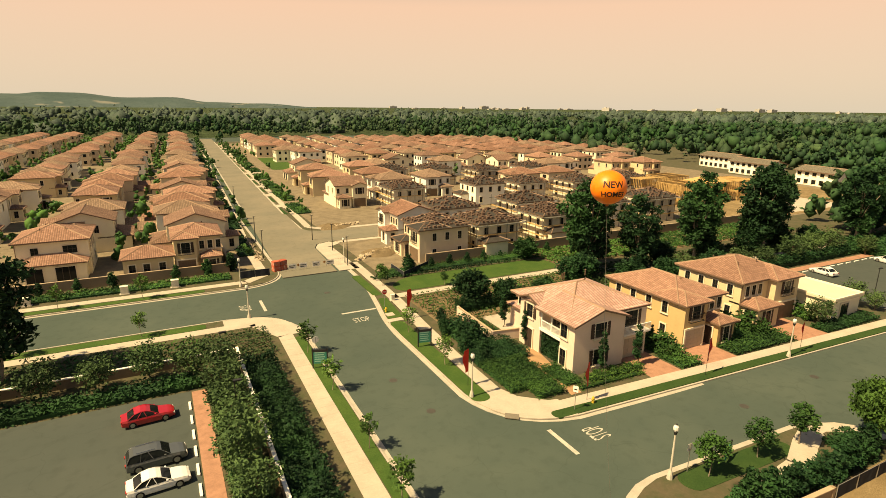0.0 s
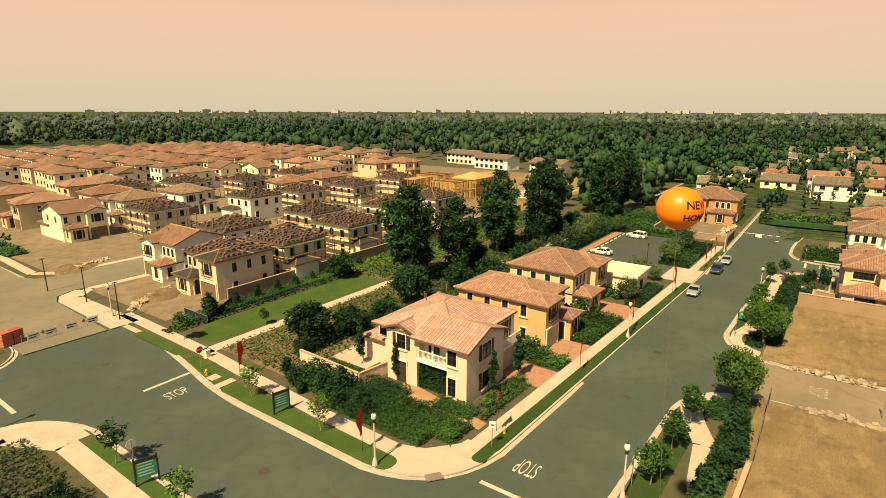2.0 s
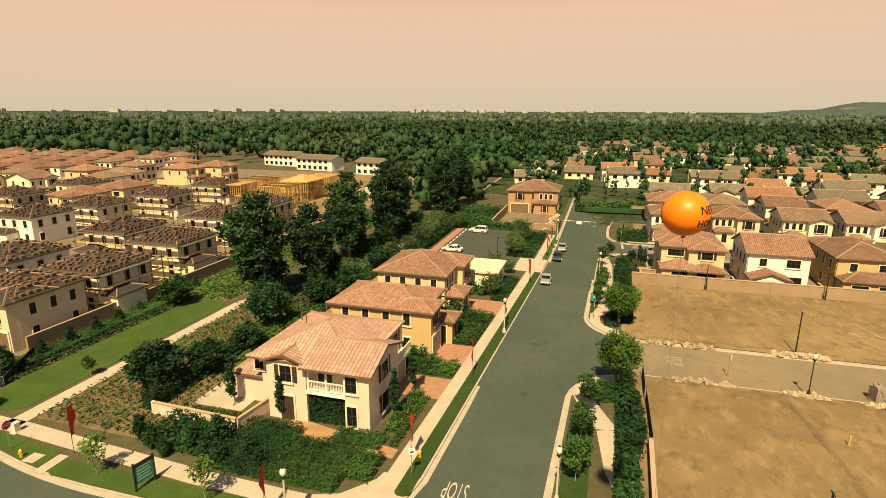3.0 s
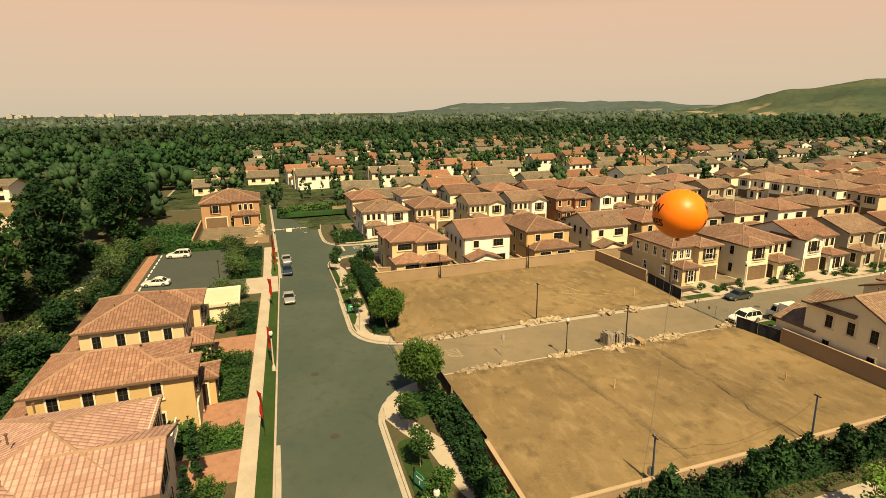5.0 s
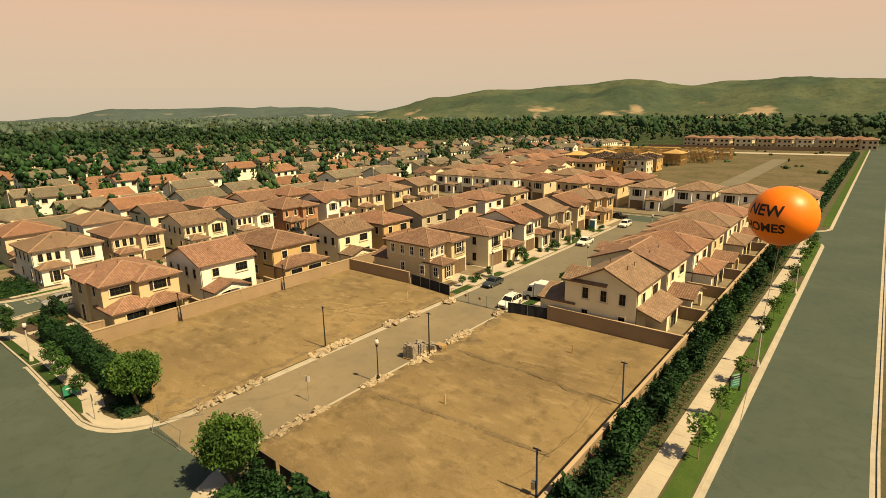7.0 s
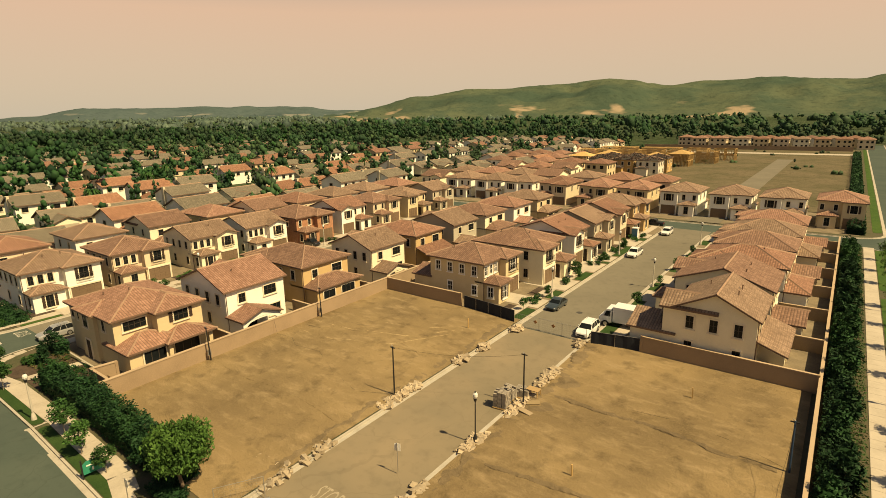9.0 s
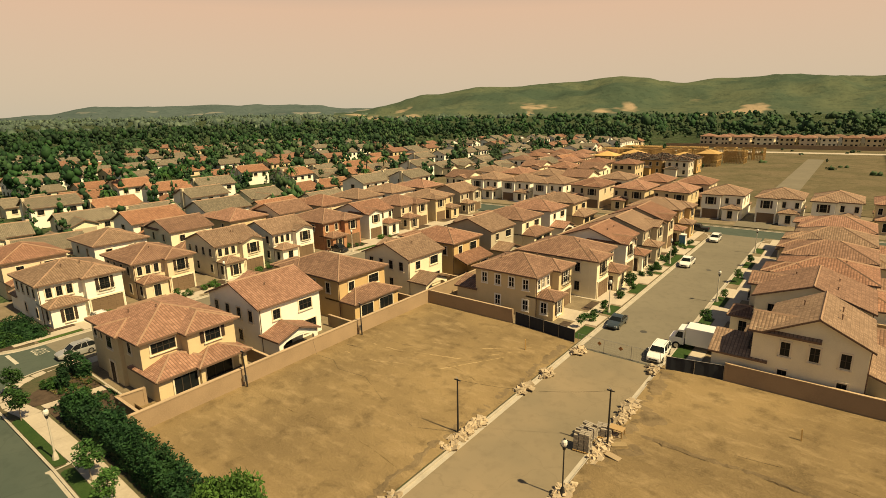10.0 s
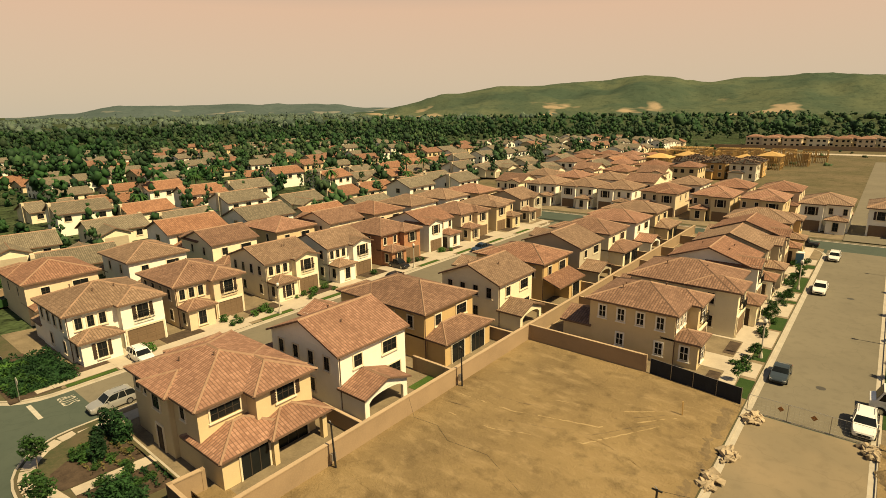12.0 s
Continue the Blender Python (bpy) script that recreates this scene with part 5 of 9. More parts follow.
# far side of the next street
villa(129.0, 6.6, -90, 10.2, 9.6, "white stucco home with brown shutters", "white", 2, "hip", False, seed=22, eave=5.8, z=-1.1)
villa(129.7, -5.2, -90, 8.9, 10.0, "peach stucco home with entry tower", "peach", 1, "hip", False, seed=23, eave=5.8, z=-1.1)
villa(129.5, -18.5, -90, 8.7, 9.6, "cream gabled home with tile roof", "cream", 2, "gable", False, seed=24, eave=5.8, z=-1.1)
villa(129.3, -29.9, -90, 8.7, 9.6, "white home with balcony over the garage", "white", 2, "gable", False, seed=25, eave=5.8, z=-1.1)
villa(129.5, -42.1, -90, 9.3, 10.6, "brick-faced home with hipped roof", "brick", 1, "hip", False, seed=26, full=False, eave=5.8, z=-1.1)
villa(129.3, -54.1, -90, 8.7, 9.6, "white gabled home with tile roof", "white", 3, "gable", True, seed=27, full=False, eave=5.8, z=-1.1)
villa(129.3, -65.8, -90, 8.7, 9.6, "peach home with tile roof", "peach", 1, "hip", False, seed=28, full=False, eave=5.8, z=-1.1)
villa(129.3, -77.8, -90, 8.7, 9.6, "tan home with tile roof", "tan", 2, "hip", True, seed=29, full=False, eave=5.8, z=-1.1)
villa(129.3, -90.0, -90, 8.7, 9.6, "greige home with tile roof", "greige", 2, "gable", False, seed=30, full=False, eave=5.8, z=-1.1)

# copies of four plain homes fill the farther streets
PLAIN = [
    villa(146.5, 6.7, 90, 8.8, 10.4, "peach new home with hipped tile roof", "peach", 3, "hip", False, "farther homes", "wing", seed=40, full=False, z=-1.1),
    villa(146.5, -6.3, 90, 8.8, 10.0, "white new home with hipped tile roof", "white", 2, "hip", True, "farther homes", "porch", seed=41, full=False, z=-1.1),
    villa(146.5, -19.4, 90, 8.4, 9.6, "cream new gabled home with tile roof", "cream", 1, "gable", False, "farther homes", "wing", seed=42, full=False, z=-1.1),
    villa(146.5, -31.9, 90, 8.6, 10.2, "tan new home with hipped tile roof", "tan", 0, "hip", False, "farther homes", "porch", seed=43, full=False, z=-1.1),
]
pick = random.Random(5)


FAR_HOMES = []


def more(x, y, rot, which=None):
    if y > 105 and x < 130:
        x += 0.031 * (y - 105)
    if math.hypot(x - 40, y - 20) > 212:
        FAR_HOMES.append((x, y, rot, pick.randrange(4), False))
        return
    ob = PLAIN[pick.randrange(4) if which is None else which].ob
    copy_thing(ob, pose(*(on_plan(x, y, 0.13) if y > 75 else (35 + (x - 35) * 1.05, 34 + (y - 34) * 1.05, 0.13 - 0.007 * max(0, x - 23))), 0, 0, rot))


for k in range(5):
    more(137.5 + pick.uniform(-1, 1), -38 - 11.4 * k, 90)
for k in range(11):
    more(31 + 10.8 * k + pick.uniform(-0.5, 0.5), -108.5, 180)
    if k > 3:
        more(31 + 10.8 * k + pick.uniform(-0.5, 0.5), -125, 0)
for k in range(3):
    more(112 + 11 * k, -148, 180)
for k in range(9):
    more(45.5 + 0.024 * 13 * k + pick.uniform(-1, 1), 310 + 13 * k, -90)
for x, y in ((45, 190), (62, 194), (104, 152), (118, 152), (136, 176), (60, 156), (74, 158), (116, 206), (84, 216), (130, 232)):
    more(x, y, pick.choice((0, 90, -90)))
# north-west columns
for k in range(30):
    y = 113.6 + 12.0 * k
    if k % 7 != 5:
        more(3.8 + pick.uniform(-1.3, 1.3), y, 90, (2, 1, 0, 3)[k % 4])
    if k > 0 and k % 6 != 3:
        more(-14.6 + pick.uniform(-1.3, 1.3), y - 3.0, pick.choice((-90, -90, 0)))
    if k > 1 and k % 8 != 6:
        more(-36.6 + pick.uniform(-1.5, 1.5), y + pick.uniform(-1, 1), pick.choice((90, 90, 180)))
    if k > 1:
        more(-62 + pick.uniform(-1.5, 1.5), y + 2, pick.choice((-90, 0)))
    if k > 5:
        more(-80, y, 90)
# north-east rows
for x, y in ((44, 150), (44.5, 170), (45.5, 210), (71, 232), (70, 199), (88, 250), (78, 270), (104, 226), (60, 172), (58, 262), (50, 278), (100, 200), (124, 196), (92, 272)):
    more(x, y, pick.choice((0, 90, -90)))
for j in range(10):
    for k in range(11):
        x, y = 56 + 15.5 * k + pick.uniform(-2, 2), 252 + 15 * j - 4.0 * k + pick.uniform(-1.5, 1.5)
        if x + y > 310 or y > 262:
            more(x, y, pick.choice((0, 90, 180)))
for x, y in ((146, 180), (165, 172), (176, 166), (150, 200), (168, 196), (186, 190), (138, 215), (158, 222)):
    more(x, y, 0)
for k in range(9):
    more(24 + 11 * k, -386 - 0.6 * k, 180, 1 + k % 2)
for k in range(9):
    more(30 + 11.5 * k, -402, 0)


# homes under construction
def tile_stacks(h, m, z, p, n, seed, mat=TILE_STACK):
    """Loose tiles laid out in stacks on an unfinished roof."""
    rnd = random.Random(seed)
    x0, y0, x1, y1 = m
    k = min(x1 - x0, y1 - y0) / 2
    mb = MB()
    for i in range(n):
        x, y = rnd.uniform(x0 - 0.2, x1 + 0.2), rnd.uniform(y0 - 0.2, y1 + 0.2)
        e = min(x - x0, x1 - x, y - y0, y1 - y)
        if e in (x - x0, x1 - x):
            y, x = y0 + round((y - y0) / 0.9) * 0.9, x0 + round((x - x0) / 0.62) * 0.62
        else:
            x, y = x0 + round((x - x0) / 0.9) * 0.9, y0 + round((y - y0) / 0.62) * 0.62
        d = min(x - x0, x1 - x, y - y0, y1 - y)
        zz = z + p * max(-0.3, min(d, k)) + 0.05
        w, dd, hh = rnd.uniform(0.4, 0.62), rnd.uniform(0.4, 0.62), rnd.uniform(0.16, 0.36)
        mb.box(x - w / 2, y - dd / 2, zz - 0.1, x + w / 2, y + dd / 2, zz + hh, mat)
    part("loose_roof_tiles", mb, h.ob, None, "stacks of loose roof tiles", kind="stuff")


def scaffold(h, m, z):
    x0, y0, x1, y1 = m[0] - 1.0, m[1] - 1.0, m[2] + 1.0, m[3] + 1.0
    mb = MB()
    for (ax, ay), (bx, by) in (((x0, y0), (x1, y0)), ((x1, y0), (x1, y1)), ((x1, y1), (x0, y1)), ((x0, y1), (x0, y0))):
        n = max(2, round(math.hypot(bx - ax, by - ay) / 2.2))
        for i in range(n):
            x, y = ax + (bx - ax) * i / n, ay + (by - ay) * i / n
            mb.box(x - 0.05, y - 0.05, 0, x + 0.05, y + 0.05, z, SCAFFOLD)
        for zz in (1.9, 3.8, 5.5):
            mb.box(min(ax, bx) - 0.3, min(ay, by) - 0.3, zz, max(ax, bx) + 0.3, max(ay, by) + 0.3, zz + 0.08, LUMBER if zz < 5 else SCAFFOLD)
    part("scaffold", mb, h.ob, None, "steel scaffold with planks", kind="stuff")


def site_home(x, y, rot, w, d, seed, wall=None, scaf=True, tiles=150):
    h = House(x, y, rot, "unfinished home in grey plaster with tiles stacked on felt", ROOF_FELT, "beige", "none", "unfinished_house", "building site", "unfinished homes", False)
    h.wall_mat = wall or PLASTER
    m = h.box(-w / 2, -d / 2, w / 2, d / 2, 5.9)
    h.hip(m, 5.9, 0.36, 0.4)
    tile_stacks(h, m, 5.95, 0.36, tiles, seed)
    t = h.box(-w / 2 + 0.3, -d / 2 - 2.4, 0.5, -d / 2 + 0.2, 2.9)
    h.hip((t[0], t[1], t[2], -d / 2 + 0.8), 2.9, 0.36, 0.3)
    for side in "fblr":
        span = w if side in "fb" else d
        for k in range(3):
            h.win(m, side, span * (k + 0.6) / 3.2, 3.6, 0.9, 1.4)
            if k != 1:
                h.win(m, side, span * (k + 0.6) / 3.2, 0.8, 0.9, 1.5)
    if scaf:
        scaffold(h, m, 6.3)
    return h


for i, (x, y, s, c) in enumerate(((71, 181, 1, 0), (86, 177, 1, 0), (58, 139, 1, 0), (82, 137, 0, 1), (101, 168, 1, 0), (122, 170, 0, 1), (95, 135, 1, 1), (76, 108, 1, 0), (112, 132, 1, 0), (56, 108, 0, 1), (92, 100, 1, 1), (108, 100, 1, 0), (132, 132, 1, 0))):
    site_home(x, y, (0, 90, 180, -90)[i % 4], 9, 9.5, i, STUCCO["white"] if c else PLASTER, bool(s))
site_home(55.5, 91.5, 0, 9, 9, 31, STUCCO["cream"], True, 190)
site_home(71.5, 93.0, 0, 9, 9, 32, STUCCO["cream"], True, 190)
c1 = villa(44.2, 91.2, -90, 9.4, 8.6, "peach home with tiles stacked on its roof", "peach", ROOF_FELT, "hip", False, "unfinished homes", "none", seed=50)
tile_stacks(c1, (-4.7, -4.3, 4.7, 4.3), 6.0, 0.36, 260, 77)
villa(45.0, 105.0, -90, 8.2, 8.6, "white gabled home nearly finished", "white", 3, "gable", True, "unfinished homes", "none", seed=51)
y1 = villa(4.2, 102.2, 0, 7.0, 8.0, "tan home with fresh tile roof beside a wall", "tan", 0, "hip", True, "new homes", "none", seed=52)
y2 = House(-3.0, 99.5, 0, "tan one-storey wing with fresh tile roof", ROOFS[0], "tan", group="new homes")
ym = y2.box(-3.6, -2.8, 3.4, 3.4, 3.6)
y2.hip(ym, 3.6)
for u in (1.2, 3.2, 5.4):
    y2.win(ym, "f", u, 1.0, 0.9, 1.5)
villa(-16.2, 108.5, 180, 9.6, 9.0, "cream home with pink tile roof and rear wing", "cream", 0, "hip", True, "new homes", "wing", seed=53)
villa(-33.0, 110.5, 180, 9.6, 9.0, "tan home with pink tile roof", "tan", 0, "hip", False, "new homes", "wing", seed=54, full=False)
villa(-50.0, 111.5, 180, 9.6, 9.0, "cream home with tile roof", "cream", 1, "hip", False, "new homes", "wing", seed=55, full=False)


# sales office with a flat roof, and the orange office past the parking lot
def flat_office():
    h = House(78.2, 44.4, 0, "cream flat-roofed sales pavilion beside the parking lot", None, "cream", name="pavilion", category="building")
    m = h.box(-3.1, -7.3, 3.1, 7.3, 2.85)
    mb = MB()
    mb.box(-3.4, -7.6, 2.8, 3.4, 7.6, 3.1, STUCCO["beige"])
    for q in ((-3.4, -7.6, -3.2, 7.6), (3.2, -7.6, 3.4, 7.6), (-3.19, -7.6, 3.19, -7.4), (-3.19, 7.4, 3.19, 7.6)):
        mb.box(q[0], q[1], 3.1, q[2], q[3], 3.3, STUCCO["cream"])
    h.piece("flat_roof", mb, "pale flat roof")
    h.door(m, "f", 2.6, 1.8, 2.2, True)
    h.win(m, "r", 4.0, 0.8, 1.8, 1.4)
    h.win(m, "r", 10.0, 0.8, 1.8, 1.4)


flat_office()
villa(149.0, 40.0, -90, 13.0, 11.5, "orange stucco home with brown hipped roof", "orange", 1, "hip", True, "farther homes", "wing", seed=60)


def low_block(x, y, rot, w, d):
    h = House(x, y, rot, "pale two-storey apartment block with grey roof", ROOF_OLD_GREY, "white", name="apartment_block", category="building", group="apartment blocks", full=False)
    m = h.box(-w / 2, -d / 2, w / 2, d / 2, 5.4)
    h.gable(m, 5.4, 0.3, 0.8, "x")
    for k in range(int(w / 3)):
        h.win(m, "f", 1.6 + 3 * k, 3.4, 1.6, 1.2)
        h.win(m, "f", 1.6 + 3 * k, 0.6, 1.6, 1.5)


low_block(238, 174, -100, 20, 9)
low_block(224, 148, -100, 20, 9)
low_block(215, 116, -100, 16, 9)


# the older neighbourhood
def old_home(x, y, rot, roof, wall, two, label):
    h = House(x, y, rot, label, roof, wall, "white", group="older homes", full=False)
    h.ob.location.z = terrain(x, y)
    ev = 5.2 if two else 3.0
    m = h.box(-5.5, -4.5, 5.5, 4.5, ev)
    h.gable(m, ev, 0.42, 0.5, "x")
    g = h.box(-5.0, -8.5, 0.5, -4.4, 2.9)
    h.gable((-5.0, -8.5, 0.5, -2.0), 2.9, 0.42, 0.4, "y")
    h.garage(g, "f", 2.75, 4.4, 2.1, GARAGE_PALE)
    for u in (2.0, 5.5, 9.0):
        h.win(m, "f", u, ev - 2.0, 1.2, 1.2)
        h.win(m, "b", u, ev - 2.0, 1.4, 1.2)
    h.win(m, "l", 4.5, ev - 2.0, 1.4, 1.2)
    h.win(m, "r", 4.5, ev - 2.0, 1.4, 1.2)
    mb = MB()
    mb.box(5.5, 0.2, 0, 6.1, 1.3, ev + 2.0, STUCCO["beige"])
    h.piece("chimney", mb)
    return h.ob


OLD = [
    old_home(160, -20, -90, ROOF_OLD_ORANGE, "white", True, "older white home with orange tile roof"),
    old_home(160, -36, -90, ROOF_OLD_GREY, "white", True, "older white home with grey shingle roof"),
    old_home(160, -52, -90, ROOF_OLD_ORANGE, "cream", False, "older low home with orange tile roof"),
    old_home(160, -68, -90, ROOF_OLD_GREY, "cream", False, "older low home with grey shingle roof"),
]
for i in range(-1, 13):
    for j in range(22):
        x, y = 162 + 21 * i + pick.uniform(-3, 3), -262 + 15.5 * j + pick.uniform(-2, 2)
        if (i == 0 and -75 < y < -10) or y > 60 - 0.12 * (x - 150) or (y > 12 and x < 205) or x < (150 if y > -140 else 128):
            continue
        if pick.random() < 0.2:
            continue
        if x > 232 or y < -190:
            FAR_HOMES.append((x, y, pick.choice((-90, 90)) + pick.uniform(-8, 8), pick.choice((0, 1, 1, 2, 3)), True))
            continue
        copy_thing(OLD[pick.choice((0, 1, 1, 2, 3, 3))], pose(x, y, terrain(x, y), 0, 0, pick.choice((-90, 90)) + pick.uniform(-8, 8)))


# timber frames of homes just begun, to the south
def timber_frame(x, y, seed, roofed):
    rnd = random.Random(seed)
    ob = empty("timber_frame", x, y, 0.1, rnd.choice((0, 90)), "bare timber frame of a home just begun", "building site", "timber frames")
    mb = MB()
    w, d = 8.5, 9.5
    for zf in (0, 3.0):
        for y0 in (-d / 2, 0, d / 2):
            mb.box(-w / 2, y0 - 0.06, zf + 2.85, w / 2, y0 + 0.06, zf + 3.0, LUMBER)
            for i in range(15):
                xx = -w / 2 + w * i / 14
                mb.box(xx - 0.08, y0 - 0.06, zf, xx + 0.08, y0 + 0.06, zf + 2.9, LUMBER)
        for x0 in (-w / 2, w / 2):
            mb.box(x0 - 0.06, -d / 2, zf + 2.85, x0 + 0.06, d / 2, zf + 3.0, LUMBER)
            for i in range(15):
                yy = -d / 2 + d * i / 14
                mb.box(x0 - 0.06, yy - 0.08, zf, x0 + 0.06, yy + 0.08, zf + 2.9, LUMBER)
        for i in range(9):
            xx = -w / 2 + w * i / 8
            mb.box(xx - 0.04, -d / 2, zf + 2.7, xx + 0.04, d / 2, zf + 2.95, LUMBER)
    part("stud_frame", mb, ob)
    if roofed:
        r, _ = hip_mesh(-w / 2, -d / 2, w / 2, d / 2, 6.0, 0.36, 0.4, LUMBER, LUMBER)
        part("roof_sheathing", r, ob)
    return ob


for i in range(4):
    timber_frame((124, 118, 97, 92)[i], (-212, -228, -222, -238)[i] + pick.uniform(-2, 2), i, True)
for i in range(12):
    timber_frame(86 + 10.5 * (i % 6) - 4 * (i // 6), -258 - 20 * (i // 6) + pick.uniform(-1, 1), 10 + i, False)
for i in range(5):
    timber_frame(134 + 12 * (i % 3), 112 + 15 * (i // 3), 40 + i, i == 1)
for i in range(6):
    site_home(96 + 10 * (i % 3), -194 - 13 * (i // 3), 180, 8.6, 8, 60 + i, LUMBER if i % 2 else PLASTER, False, 90)
south = random.Random(31)
for x, y in [(106 + 11 * k, -180) for k in range(5)] + [(132 + 11 * k, -200) for k in range(4)] + [(140 + 11 * k, -222) for k in range(3)]:
    FAR_HOMES.append((x, y, south.choice((0, 180)), south.randrange(4), False))
for i in range(6):
    for j in range(7):
        FAR_HOMES.append((164 + 20 * i + south.uniform(-3, 3), -278 - 16 * j + south.uniform(-2, 2), south.choice((-90, 90, 0)) + south.uniform(-8, 8), south.choice((0, 1, 1, 2, 3)), True))


def far_homes():
    """Homes too far off to be told apart one by one, still built: walls, roof and windows."""
    walls = [STUCCO["peach"], STUCCO["white"], STUCCO["cream"], STUCCO["tan"]]
    old_roofs = [ROOF_OLD_ORANGE, ROOF_OLD_GREY, ROOF_OLD_GREY, ROOFS[3]]
    mb = MB()
    for x, y, rot, k, old in FAR_HOMES:
        one = MB()
        w, d, ev = (11, 9, 3.4 + 2.0 * (k % 2)) if old else (8.6, 10, 6.0)
        one.box(-w / 2, -d / 2, -1, w / 2, d / 2, ev, walls[k], "d")
        roof = gable_mesh(-w / 2, -d / 2, w / 2, d / 2, ev, 0.4, 0.4, old_roofs[k], "x", walls[k]) if old else hip_mesh(-w / 2, -d / 2, w / 2, d / 2, ev, 0.36, 0.4, ROOFS[k])
        for side in (-1, 1):
            for u in (-0.3, 0.05, 0.32):
                for z in ((ev - 2.0,) if ev < 5 else (0.9, ev - 2.2)):
                    one.box(u * w - 0.6, side * d / 2 - 0.06, z, u * w + 0.6, side * d / 2 + 0.06, z + 1.3, GLASS)
                    one.box(side * w / 2 - 0.06, u * d - 0.5, z, side * w / 2 + 0.06, u * d + 0.5, z + 1.3, GLASS)
        m = pose(x, y, terrain(x, y) + 0.1, 0, 0, rot)
        for src in (one, roof[0]):
            for f, mat, uv in zip(src.f, src.m, src.uv):
                mb.face([tuple(m @ Vector(src.v[i])) for i in f], mat, uv)
    part("far_homes", mb, None, None, "rows of tile-roofed homes far off", "houses", "stuff")


far_homes()


# ---- trees and planting ----
def leaf_cloud(rnd, centres, per, spread, size, droop=0.0, squash=0.8):
    """Vertices and faces of many small leaf clumps round the given centres."""
    c = np.repeat(np.array(centres, float), per, axis=0)
    n = len(c)
    off = rnd.normal(size=(n, 3))
    off /= np.linalg.norm(off, axis=1)[:, None] + 1e-9
    off *= (rnd.random((n, 1)) ** 0.5) * spread
    off[:, 2] *= squash
    p = c + off
    a = rnd.normal(size=(n, 3))
    a[:, 2] = a[:, 2] * 0.5 - droop
    a /= np.linalg.norm(a, axis=1)[:, None] + 1e-9
    b = np.cross(a, rnd.normal(size=(n, 3)))
    b /= np.linalg.norm(b, axis=1)[:, None] + 1e-9
    s = size * (0.6 + 0.8 * rnd.random((n, 1)))
    v = np.stack([p - a * s, p + b * s * 0.5, p + a * s, p - b * s * 0.5], 1).reshape(-1, 3)
    f = np.arange(4 * n).reshape(n, 4)
    return v, f


def cloud_mesh(name, v, f, mat):
    me = bpy.data.meshes.new(name)
    me.from_pydata(v.tolist(), [], f.tolist())
    me.materials.append(mat)
    return me


def make_tree(name, x, y, z, h, crown, trunk_h, label, leaf=LEAF, bark=BARK, seed=0, clumps=60, per=26, size=0.16, spread=0.5, droop=0.0, shape="round", r0=0.09, group="trees", category="tree"):
    rnd = np.random.default_rng(seed)
    ob = empty(name, x, y, z, 0, label, category, group)
    top = h - trunk_h
    centres = []
    while len(centres) < clumps:
        q = rnd.uniform(-1, 1, 3)
        r = np.linalg.norm(q)
        if r > 1 or r < 0.35:
            continue
        t = (q[2] + 1) / 2
        wide = {"round": 1.0, "cone": 1.25 - 1.05 * t, "column": 0.8 if t < 0.85 else 0.5, "tall": 1.0 - 0.45 * abs(t - 0.4) + 0.25 * math.sin(9 * t + seed)}[shape]
        centres.append((q[0] * crown * wide, q[1] * crown * wide, trunk_h + top * t))
    mb = MB()
    lean = rnd.uniform(-0.05, 0.05, 2) * h
    mb.tube((0, 0, -0.1), (lean[0], lean[1], trunk_h), r0, r0 * 0.75, bark, 7)
    mb.tube((lean[0], lean[1], trunk_h), (lean[0] * 1.5, lean[1] * 1.5, trunk_h + top * 0.75), r0 * 0.75, r0 * 0.2, bark, 6)
    for k in range(min(9, clumps)):
        c = centres[k * (len(centres) // 9 or 1) % len(centres)]
        z0 = trunk_h * 0.85 + (c[2] - trunk_h) * 0.35
        mb.tube((lean[0], lean[1], z0), c, r0 * 0.4, r0 * 0.1, bark, 4, False)
    part("trunk", mb, ob)
    v, f = leaf_cloud(rnd, centres, per, spread, size, droop)
    part("crown", cloud_mesh("crown", v, f, leaf), ob)
    return ob


def spread_copies(ob, places, seed=0, lo=0.85, hi=1.15, z=0.13):
    rnd = random.Random(seed)
    for p in places:
        x, y = p[0], p[1]
        s = (p[2] if len(p) > 2 else 1.0) * rnd.uniform(lo, hi)
        copy_thing(ob, pose(*on_plan(x, y, terrain(x, y) + z), 0, 0, rnd.uniform(0, 360)) @ Matrix.Diagonal((s, s, s * rnd.uniform(0.93, 1.07), 1)))


# young street trees
young = make_tree("street_tree", 12.5, 48.5, 0.15, 3.4, 0.85, 1.3, "young staked street tree with thin bright crown", LEAF_BRIGHT, BARK_PALE, 3, 34, 16, 0.13, 0.38, r0=0.04, group="street trees")
spread_copies(young, [(12.4, 58.0), (12.5, 38), (12.4, 31), (24.8, 58.0), (24.7, 47.6), (24.3, -3), (24.3, -10), (24.3, -18), (24.3, -30), (24.3, -38), (24.3, -46), (24.3, -54), (24.3, -66), (24.3, -74), (24.3, -82), (-4, 71.3), (-16, 71.2), (-28, 71.2), (-14, 86.6), (-4, 86.6), (-26, 86.6)], 2)
full = make_tree("street_tree", 34.0, 21.4, 0.15, 3.6, 1.05, 1.3, "young street tree with dense round crown", LEAF, BARK_PALE, 5, 46, 26, 0.14, 0.42, r0=0.05, group="street trees")
